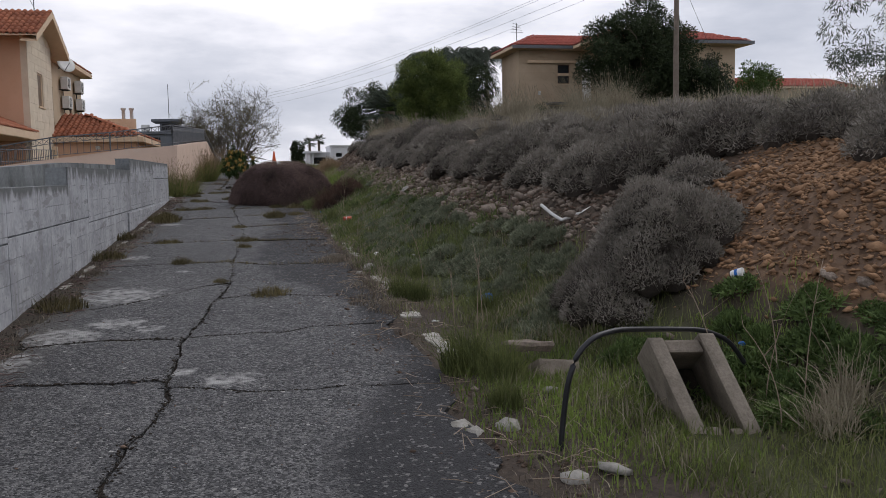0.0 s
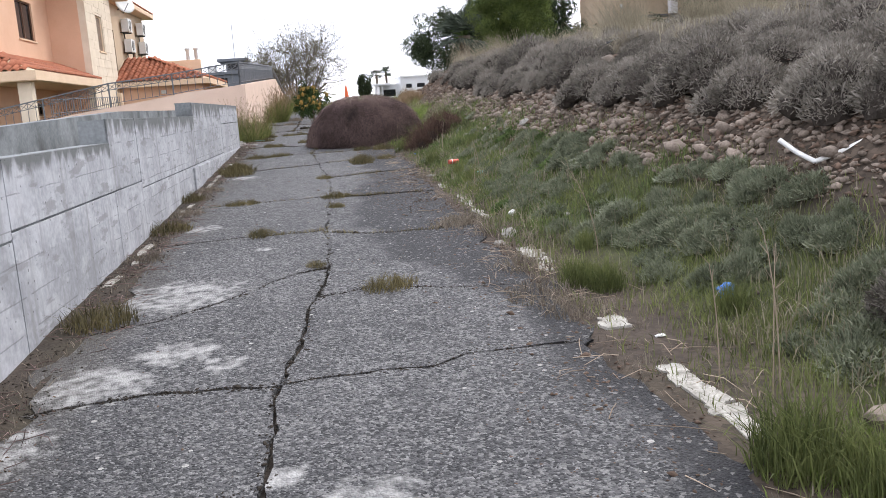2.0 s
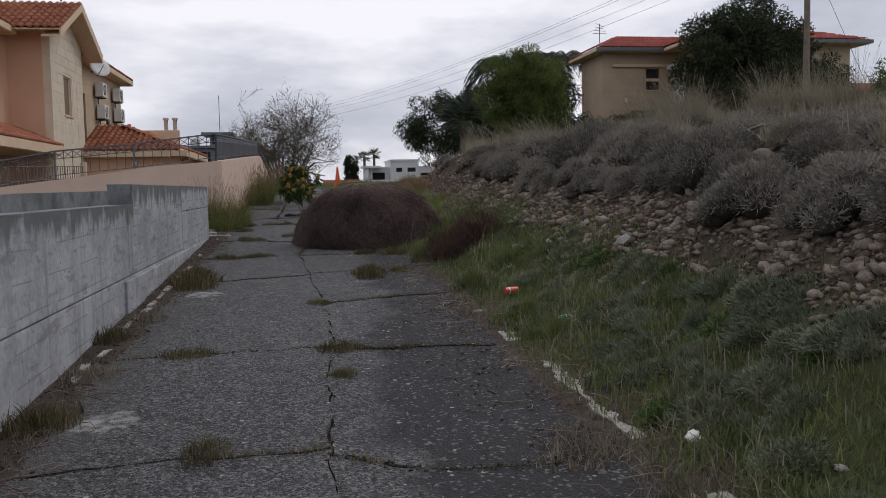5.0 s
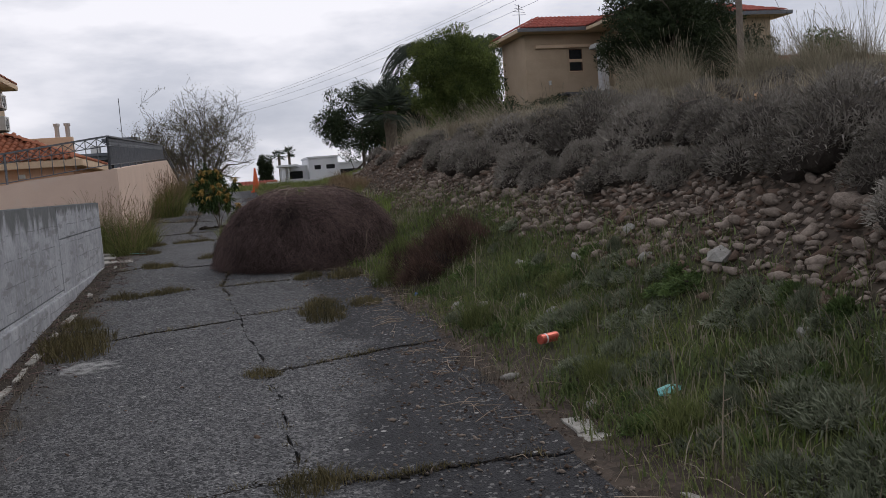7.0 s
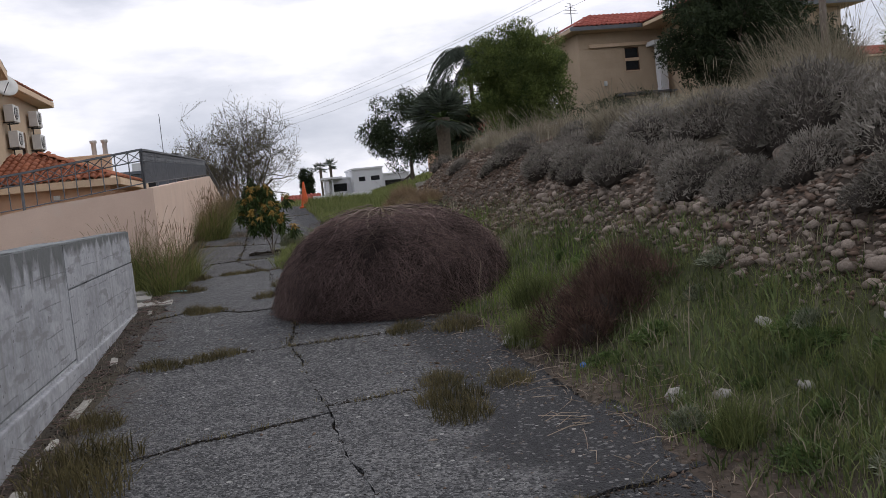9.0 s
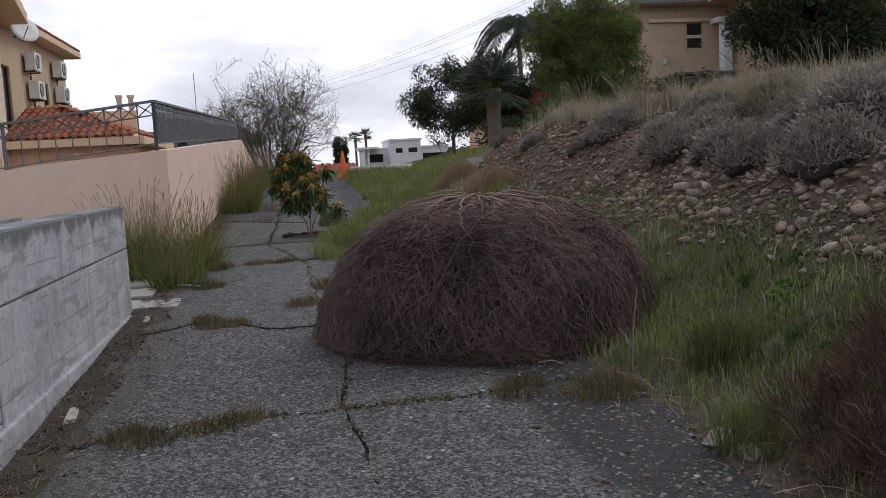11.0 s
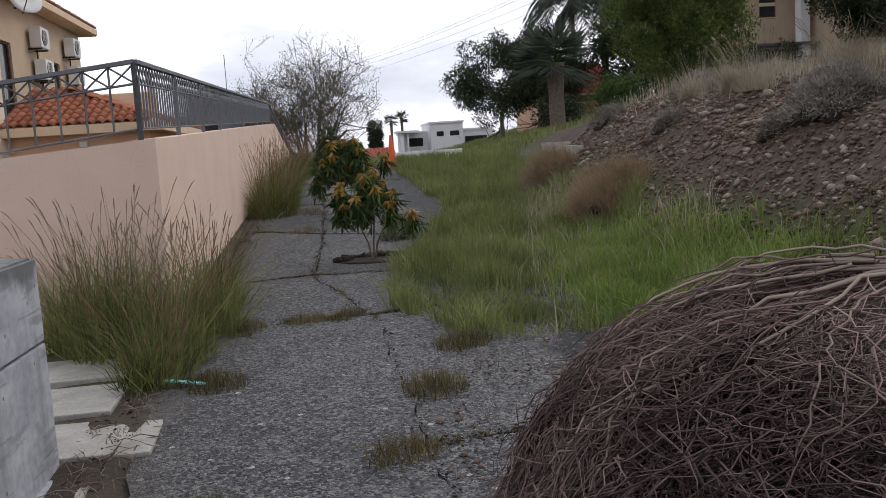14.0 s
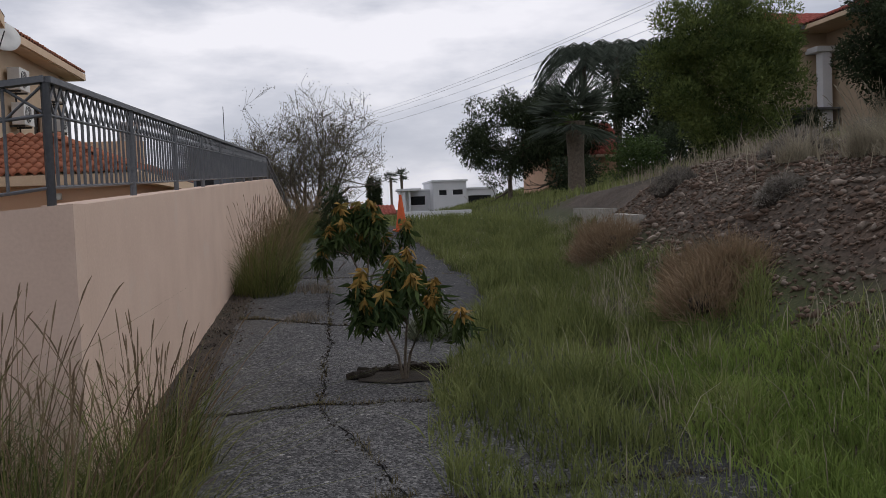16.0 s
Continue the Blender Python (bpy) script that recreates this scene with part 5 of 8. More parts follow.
def blades(r, xy, h, w, lean=0.35, base=None):
    """Grass blades at places xy: corners, quads, triangles."""
    n = len(xy)
    h, w = np.broadcast_to(h, n) * r.uniform(0.55, 1.25, n), np.broadcast_to(w, n) * r.uniform(0.7, 1.3, n)
    z = ground_z(xy[:, 0], xy[:, 1]) - 0.01 if base is None else np.broadcast_to(base, n)
    a, b = r.uniform(0, 2 * np.pi, n), r.uniform(0, 2 * np.pi, n)
    out = np.stack([np.cos(a), np.sin(a)], -1) * (np.abs(r.normal(0, lean, n)) * h)[:, None]
    sd = np.stack([np.cos(b), np.sin(b)], -1) * (w / 2)[:, None]
    root = np.concatenate([xy, z[:, None]], 1)
    up = np.zeros((n, 3))
    up[:, 2] = h
    side3, out3 = np.concatenate([sd, np.zeros((n, 1))], 1), np.concatenate([out, np.zeros((n, 1))], 1)
    m = root + up * 0.6 + out3 * 0.35
    V = np.stack([root - side3, root + side3, m + side3 * 0.75, m - side3 * 0.75, root + up * 0.95 + out3], 1).reshape(-1, 3)
    k = np.arange(n)[:, None] * 5
    return V, k + np.array([0, 1, 2, 3]), k + np.array([3, 2, 4])


def leaf_cards(r, pos, direction, length, width, curl=0.25):
    """Small pointed leaves: each a bent kite of four corners."""
    n = len(pos)
    d = direction / (np.linalg.norm(direction, axis=1, keepdims=True) + 1e-9)
    s = np.cross(d, r.normal(0, 1, (n, 3)))
    s /= np.linalg.norm(s, axis=1, keepdims=True) + 1e-9
    L, W = (length * r.uniform(0.6, 1.3, n))[:, None], (width * r.uniform(0.7, 1.3, n))[:, None]
    up = np.cross(s, d) * curl * L
    V = np.stack([pos, pos + d * L * 0.45 + s * W * 0.5 + up * 0.4, pos + d * L, pos + d * L * 0.45 - s * W * 0.5 + up * 0.4], 1).reshape(-1, 3)
    return V, np.arange(n)[:, None] * 4 + np.array([0, 1, 2, 3])


def stuff(name, me, material, label, category):
    return tagged(mesh_part(name, me, material), label, category, kind="stuff")


def join_blades(sets):
    V, Q, T, off = [], [], [], 0
    for v, q, t in sets:
        V.append(v), Q.append(q + off), T.append(t + off)
        off += len(v)
    return np.concatenate(V), np.concatenate(Q), np.concatenate(T)


def scatter(r, n, x0, x1, y0, y1, density):
    """n places in a rectangle of the plan, thinned by density(x, y) from 0 to 1."""
    xy = np.stack([r.uniform(x0, x1, n), r.uniform(y0, y1, n)], -1)
    return xy[r.uniform(0, 1, n) < density(xy[:, 0], xy[:, 1])]


def patchy(x, y, k=1.0):
    return np.clip(0.5 + 0.6 * wave(k * x + 5, k * y + 2) + 0.3 * wave(2.7 * k * x, 2.7 * k * y), 0, 1)


# ---- grass as stuff ----
r = rs(11)
grass_right_edge = lambda y: np.interp(y, [22, 24.4, 24.75, 25.2, 26.2, 27.6, 29.5, 32, 38, 44], [2.7, 2.3, 0.1, -0.12, -0.4, -0.2, 0.35, 1.0, 1.15, 1.2])
d1 = lambda x, y: np.interp(x - np.where(y < 11, 0.45, 1.0) * bank_shift(y), [1.25, 1.5, 2.1, 2.55, 2.9], [0.12, 0.6, 0.9, 0.45, 0]) * (0.2 + 0.8 * patchy(x, y)) * np.interp(y, [2, 5, 24, 25], [1, 1, 1, 0.3])
xy = scatter(r, 60000, 1.25, 3.4, 2.4, 25, lambda x, y: d1(x, y) * np.clip(patchy(x + 7, y, 1.4) * 1.5 - 0.35, 0, 1))
V, Q, T = join_blades([blades(r, xy, 0.14, 0.006, 0.7)])
stuff("straw_grass", fast_mesh("straw_grass", V, Q, T), M_DRY, "dry straw blades among the verge weeds", "grass")
xy = scatter(r, 55000, 1.25, 3.0, 9.5, 22, lambda x, y: d1(x, y) * np.clip(patchy(x + 2, y + 9, 1.7) * 1.6 - 0.4, 0, 1))
V, Q, T = join_blades([blades(r, xy, 0.1, 0.012, 0.7)])
stuff("verge_clover", fast_mesh("verge_clover", V, Q, T), M_CLOVER, "bright broad-leaved weeds among the verge grass", "weeds")
xy = scatter(r, 220000, 1.2, 3.9, 2.4, 25, d1)
V, Q, T = join_blades([blades(r, xy, 0.095, 0.0055, 0.6)])
stuff("verge_grass", fast_mesh("verge_grass", V, Q, T), M_GRASS, "short mixed green grass and weeds on the verge", "grass")

d2 = lambda x, y: (np.clip(1.15 - np.hypot((x - 1.9) / 0.75, (y - 4.7) / 1.3), 0, 1) + np.clip(1.2 - np.hypot((x - 3.1) / 0.45, (y - 4.75) / 0.5), 0, 1) * 0.8 + np.clip(1.2 - np.hypot((x - 2.0) / 0.55, (y - 12.6) / 2.4), 0, 1) * 0.5 + np.clip(1.2 - np.hypot((x - 1.85) / 0.7, (y - 20.2) / 1.6), 0, 1)
                  + np.clip(1.3 - np.hypot((x - 1.8) / 0.9, (y - 25.4) / 1.3), 0, 1)) * np.interp(x - bank_shift(y), [2.2, 2.6], [1, 0.2]) * (0.3 + 0.7 * patchy(x, y, 1.7))
xy = np.concatenate([scatter(r, 75000, 1.05, 4.4, 3.0, 8.5, d2), scatter(r, 30000, 1.1, 3.2, 9, 24, d2), scatter(r, 34000, 0.8, 3.4, 23.5, 29, d2)])
V, Q, T = join_blades([blades(r, xy, np.interp(xy[:, 1], [5, 18, 21, 30], [0.075, 0.12, 0.15, 0.15]), 0.007, 0.45)])
stuff("lush_grass", fast_mesh("lush_grass", V, Q, T), M_LUSH, "fresh bright green grass tufts", "grass")

d3 = lambda x, y: np.where((x > grass_right_edge(y) + 0.06 * np.sin(7 * y)) & (x < 2.2 + bank_shift(y) + 0.2 * np.sin(3.1 * y)), 1.0, 0.0) * (0.55 + 0.45 * patchy(x, y, 1.3))
xy = scatter(r, 210000, -0.5, 4.4, 23.7, 45.5, lambda x, y: d3(x, y) * np.interp(y, [23.7, 24.6, 33, 45], [0.4, 1, 0.8, 0.5]) * (1 - 0.75 * np.clip(1.3 - np.hypot((x - 2.1) / 1.1, (y - 26.0) / 1.8), 0, 1)))
V, Q, T = join_blades([blades(r, xy, np.interp(xy[:, 1], [23, 26, 34, 46], [0.22, 0.24, 0.27, 0.34]) * (0.25 + 1.2 * patchy(xy[:, 0], xy[:, 1], 1.1) ** 1.5), 0.0085, 0.65)])
stuff("long_grass", fast_mesh("long_grass", V, Q, T), M_OLIVE, "long soft olive-green grass grown over the lane", "grass")

xy = scatter(r, 60000, -0.3, 4.4, 24.2, 44, lambda x, y: d3(x, y) * np.clip(patchy(x + 3, y, 0.8) * 1.6 - 0.6, 0, 1) * np.interp(x - bank_shift(y), [0.6, 1.8, 2.6], [0.15, 0.5, 1.0]))
V, Q, T = join_blades([blades(r, xy, 0.3 * (0.4 + 0.8 * patchy(xy[:, 0], xy[:, 1], 1.7)), 0.007, 0.7)])
stuff("straw_grass", fast_mesh("straw_grass", V, Q, T), M_DRY, "bleached straw standing among the long grass", "grass")
xy = scatter(r, 60000, 1.0, 4.2, 23.6, 29.5, lambda x, y: np.clip(1.35 - np.hypot((x - 2.2) / 1.3, (y - 25.9) / 2.4), 0, 1) * np.interp(x - bank_shift(y), [1.9, 2.35], [1, 0]) * (0.35 + 0.65 * patchy(x, y, 1.9)))
V, Q, T = join_blades([blades(r, xy, 0.17 * (0.4 + 0.8 * patchy(xy[:, 0], xy[:, 1], 1.3)), 0.011, 0.6)])
stuff("lush_grass", fast_mesh("lush_grass", V, Q, T), M_LUSH, "fresh bright green grass beyond the great bush", "grass")

d4 = lambda x, y: np.interp(x - bank_shift(y), [3.4, 4.4, 6.5, 12, 16], [0.0, 0.25, 0.8, 0.8, 0.3]) * np.clip(patchy(x, y, 0.7) * 1.8 - 0.6, 0, 1)
xy = np.concatenate([scatter(r, 42000, 4.0, 15, 9, 46, d4), scatter(r, 9000, 3.2, 9, 24, 46, lambda x, y: np.interp(x - bank_shift(y), [3.3, 4.2, 6], [0, 0.6, 0.9]) * patchy(x, y, 0.9))])
V, Q, T = join_blades([blades(r, xy, 0.36 * (0.5 + 0.8 * patchy(xy[:, 0], xy[:, 1], 0.5)), 0.011, 0.4)])
stuff("dry_grass", fast_mesh("dry_grass", V, Q, T), M_DRY, "tall straw-coloured dry grass along the bank's crest", "grass")

xy = np.concatenate([scatter(r, 16000, 0.95, 1.6, 3, 25, lambda x, y: 0.8 * patchy(x, y, 2.0)), scatter(r, 16000, -2.02, -1.6, 5, 46, lambda x, y: 0.7 * patchy(x, y, 2.0))])
V, Q, T = join_blades([blades(r, xy, 0.05, 0.006, 0.9)])
stuff("dead_grass", fast_mesh("dead_grass", V, Q, T), M_DEAD, "matted dead grass and litter along the lane's edges", "grass")

xy = scatter(r, 9000, -0.4, 2.2, 22.3, 24.9, lambda x, y: np.clip(x * 0.5 + 0.25, 0, 0.8) * patchy(x, y, 2.4))
V, Q, T = join_blades([blades(r, xy, 0.05, 0.006, 0.95, base=np.maximum(ground_z(xy[:, 0], xy[:, 1]), road_z(xy[:, 1]) * (xy[:, 0] < 1.2)) - 0.005)])
stuff("dead_grass", fast_mesh("dead_grass", V, Q, T), M_DEAD, "matted dead grass and straw before the long grass", "grass")

xy = scatter(r, 60000, -14, 30, 46.5, 95, lambda x, y: np.where(np.abs(x - 2) < 22, 0.9, 0.3))
V, Q, T = join_blades([blades(r, xy, 0.3, 0.03, 0.4)])
stuff("field_grass", fast_mesh("field_grass", V, Q, T), M_OLIVE, "rough green grass on the ground beyond the lane", "grass")


# ---- tufts and clumps that stand alone ----
def tuft_mesh(name, seed, n, height, spread, width, lean):
    q = rs(seed)
    a, d = q.uniform(0, 2 * np.pi, n), np.sqrt(q.uniform(0, 1, n)) * spread
    xy_ = np.stack([np.cos(a) * d, np.sin(a) * d], -1)
    V_, Q_, T_ = blades(q, xy_, height * (1 - 0.45 * (d / spread) ** 2), width, lean, base=-0.02)
    return fast_mesh(name, V_, Q_, T_)


TUFTS = [tuft_mesh("grass_tuft", 20 + k, 420, 0.13, 0.17, 0.005, 0.7) for k in range(3)]
for me in TUFTS:
    me.materials.append(M_TUFT)
DRY_TUFTS = [tuft_mesh("dry_tuft", 30 + k, 300, 0.1, 0.2, 0.005, 0.9) for k in range(2)]
for me in DRY_TUFTS:
    me.materials.append(M_DEAD)


def set_tuft(me, x, y, scale, stretch=1.0, turn=0.0, label="olive grass tuft growing from a crack in the asphalt", name="grass_tuft"):
    ob = new(name, me)
    ob.matrix_world = Matrix.Translation((x, y, float(road_z(y)) if -1.95 < x < 1.3 else float(ground_z(x, y)))) @ Matrix.Rotation(turn, 4, "Z") @ Matrix.Diagonal((scale * stretch, scale, scale, 1))
    return tagged(ob, label, "grass", "tufts in the lane")


for k, (x, y, s, st) in enumerate(((-1.76, 8.55, 1.5, 1.0), (0.17, 8.78, 0.95, 1.4), (-0.88, 11.35, 0.8, 1.6), (-1.86, 12.0, 1.35, 1.0), (-1.94, 14.3, 1.3, 0.8), (-1.63, 17.55, 1.6, 1.2), (0.46, 17.7, 1.35, 1.0), (0.5, 18.15, 0.9, 1.2), (-1.7, 18.3, 1.1, 1.0),
                                    (-1.25, 13.6, 0.75, 1.8), (-0.1, 13.6, 0.8, 1.5), (-0.1, 12.8, 0.6, 0.8), (0.45, 17.35, 1.1, 1.0), (-1.59, 17.1, 1.7, 1.0), (-1.03, 19.9, 0.8, 2.0), (0.58, 20.0, 0.9, 1.6), (1.0, 19.8, 1.3, 1.0), (-1.45, 19.8, 0.9, 1.4),
                                    (-1.22, 22.4, 0.75, 1.9), (-0.54, 23.0, 0.85, 1.4), (-1.42, 25.6, 0.85, 1.8), (-0.3, 23.85, 1.1, 1.0), (-1.5, 24.3, 1.0, 1.3), (0.0, 24.7, 1.0, 1.2), (-0.7, 25.75, 0.7, 1.8), (-0.35, 9.7, 0.5, 1.5), (-0.2, 15.7, 0.6, 1.4), (-1.0, 25.7, 0.7, 1.6), (0.9, 17.9, 0.9, 1.2), (-1.35, 22.6, 0.8, 1.2))):
    set_tuft(TUFTS[k % 3], x, y, s, st, k * 0.7)
for k, (x, y, s, st) in enumerate(((1.08, 10.95, 1.3, 1.6), (1.15, 8.2, 1.3, 1.3), (1.22, 7.75, 1.2, 1.2), (1.25, 9.0, 1.5, 1.0), (1.1, 11.2, 1.1, 1.5), (1.45, 9.8, 1.5, 1.0), (-1.8, 15.2, 1.2, 0.8), (1.25, 14.9, 1.0, 1.0), (-1.84, 13.1, 1.2, 0.9), (1.35, 10.4, 1.5, 1.0), (-1.85, 10.6, 1.0, 1.0), (-1.1, 31.0, 1.2, 1.0), (-1.0, 33.2, 1.7, 0.8))):
    set_tuft(DRY_TUFTS[k % 2], x, y, s, st, k * 1.1, "low brown dead tuft at the lane's edge", "dry_tuft")
BUNCH = [tuft_mesh("bunch_grass", 40 + k, 520, 0.36, 0.17, 0.006, 0.55) for k in range(2)]
for me in BUNCH:
    me.materials.append(M_GRASS)
for k, (x, y, s) in enumerate(((1.38, 5.5, 1.05), (1.55, 5.25, 0.9), (1.42, 8.35, 0.75), (1.55, 8.15, 0.7), (2.0, 7.3, 0.6), (1.6, 13.3, 0.7), (1.6, 14.2, 0.6), (1.3, 18.8, 0.9), (1.7, 19.8, 1.1), (1.4, 4.7, 0.6), (1.75, 9.2, 0.5), (2.1, 15.9, 0.6), (1.5, 16.2, 0.7))):
    ob = set_tuft(BUNCH[k % 2], x, y, s, 1.0, k, "dense dark green bunch of grass on the verge", "bunch_grass")
    ob["group"] = "bunches on the verge"


def fountain_grass(x, y, s, seed, stalks=34, lean=(0.0, 0.0)):
    """A tall clump: a skirt of green blades with pale stalks and narrow seed heads above."""
    q = rs(seed)
    z = float(ground_z(x, y)) if not -1.98 < x < 1.3 else float(road_z(y)) - 0.03
    c = thing("fountain_grass", (x, y, z), "tall clump of fountain grass with brown seed heads by the pink wall", "grass", "clumps along the pink wall")
    n = int(900 * s)
    a, d = q.uniform(0, 2 * np.pi, n), np.sqrt(q.uniform(0, 1, n)) * 0.34 * s
    xy_ = np.stack([x + np.cos(a) * d, y + np.sin(a) * d * 1.3], -1)
    V_, Q_, T_ = blades(q, xy_, (0.66 if y < 28 else 0.55) * s * (1.25 - 0.8 * (d / (0.34 * s)) ** 2) * q.uniform(0.5, 1.3, n), 0.0065, 0.95, base=z - 0.02)
    mesh_part("leaf_skirt", fast_mesh("leaf_skirt", V_, Q_, T_), M_FOUNTAIN, c)
    n = int(stalks * s)
    a, d, h = q.uniform(0, 2 * np.pi, n), np.sqrt(q.uniform(0, 1, n)) * 0.26 * s, q.uniform(0.5, 1.1, n) * s
    p0 = np.stack([x + np.cos(a) * d, y + np.sin(a) * d * 1.3, np.full(n, z)], -1)
    bend = np.stack([np.cos(a) * q.uniform(0.02, 0.38, n) * h + lean[0] * h, np.sin(a) * q.uniform(0.02, 0.35, n) * h + lean[1] * h], -1)
    t = np.linspace(0, 1, 6)
    path = p0[:, None, :] + np.concatenate([bend[:, None, :] * (t ** 1.7)[None, :, None], (h[:, None] * (t - 0.06 * t ** 3)[None, :])[..., None]], -1)
    tubes("stalk_spray", path, np.full((n, 6), 0.0027) * np.linspace(1, 0.6, 6), M_SEED, c)
    tip, prev = path[:, -1], path[:, -2]
    dirn = tip - prev
    dirn /= np.linalg.norm(dirn, axis=1, keepdims=True)
    hl = q.uniform(0.09, 0.16, n)[:, None]
    head = np.stack([tip, tip + dirn * hl * 0.35, tip + dirn * hl * 0.7 - np.array([0, 0, 0.01]), tip + dirn * hl - np.array([0, 0, 0.025])], 1)
    tubes("seed_spray", head, np.tile([0.0018, 0.0038, 0.003, 0.001], (n, 1)), M_SEED, c, sides=4)
    return c


for k, (x, y, s) in enumerate(((-1.85, 24.95, 0.85), (-1.72, 25.7, 0.85), (-2.25, 25.4, 1.0), (-1.85, 24.5, 0.6), (-2.55, 25.75, 0.9), (-1.72, 26.5, 0.7), (-1.62, 33.3, 1.15), (-1.6, 34.3, 1.2), (-1.62, 35.2, 1.05), (-1.6, 37.4, 1.1), (-1.62, 39.6, 1.1), (-1.5, 41.5, 1.2), (-1.4, 43.4, 1.2), (-1.2, 45.0, 1.2), (-0.9, 43.0, 0.9), (-0.6, 45.8, 1.2), (-1.6, 36.2, 0.9))):
    fountain_grass(x, y, s, 60 + k, stalks=52, lean=(0.12 if y > 26 else -0.03, -0.05))
r2 = random.Random(9)
for k in range(26):
    y = r2.uniform(9.5, 32)
    x = float(bank_shift(y)) + r2.uniform(3.9, 5.6)
    c = fountain_grass(x, y, r2.uniform(0.45, 0.75), 100 + k, stalks=30, lean=(-0.25, -0.1))
    tagged(c, "straw-coloured clump of wind-bent grass on the bank", "grass", "clumps on the bank's crest")
    c.children[0].data.materials[0] = M_DRY
    for ch in c.children[1:]:
        ch.data.materials[0] = M_DRY
for k in range(12):
    c = fountain_grass(r2.uniform(6.6, 10.6), r2.uniform(21.5, 25.0), r2.uniform(0.8, 1.25), 140 + k, stalks=46, lean=(-0.2, -0.1))
    tagged(c, "tall bleached clump of dry grass on the bank's crest", "grass", "clumps on the bank's crest")
    c.children[0].data.materials[0] = M_DRY
    for ch in c.children[1:]:
        ch.data.materials[0] = M_DRY
for k, (x, y, sz) in enumerate(((2.8, 3.7, 0.36), (3.0, 3.85, 0.34))):
    c = fountain_grass(x, y, sz, 170 + k, stalks=26, lean=(-0.2, -0.05))
    tagged(c, "bleached dry grass clump beside the concrete box", "grass", "dry clumps by the box")
    for ch in c.children:
        ch.data.materials[0] = M_DRY
# lone tall dry stems
for k, (x, y, h, lx) in enumerate(((1.6, 6.1, 0.75, 0.05), (1.66, 6.15, 0.8, -0.06), (1.5, 6.4, 0.6, -0.04), (1.75, 8.9, 0.75, -0.25), (2.55, 4.35, 0.8, -0.25), (2.75, 4.2, 0.7, 0.3), (2.85, 4.0, 0.9, 0.15), (2.65, 3.9, 0.6, -0.35), (2.95, 4.4, 0.65, -0.15), (1.75, 13.6, 0.5, -0.12), (1.55, 12.9, 0.45, 0.1), (1.3, 20.1, 0.55, 0.1), (1.8, 17.2, 0.5, 0.1))):
    z = float(ground_z(x, y))
    st = thing("dead_grass_plant", (x, y, z), "lone bleached dry stem standing in the grass", "grass stem", "dry stems")
    t = np.linspace(0, 1, 7)
    p = np.stack([x + lx * h * t ** 1.8, y + 0.06 * h * t ** 2, z + h * (t - 0.1 * t ** 3)], -1)
    tubes("stem", [p], [np.linspace(0.004, 0.0018, 7)], M_STALK, st, sides=4)
    q = rs(300 + k)
    m_ = 5
    i = q.randint(3, 7, m_)
    br = np.stack([p[i], p[i] + q.normal(0, 0.05, (m_, 3)) * h + np.array([0, 0, 0.06]) * h], 1)
    tubes("side_spray", br, np.tile([0.002, 0.001], (m_, 1)), M_STALK, st)["kind"] = "stuff"


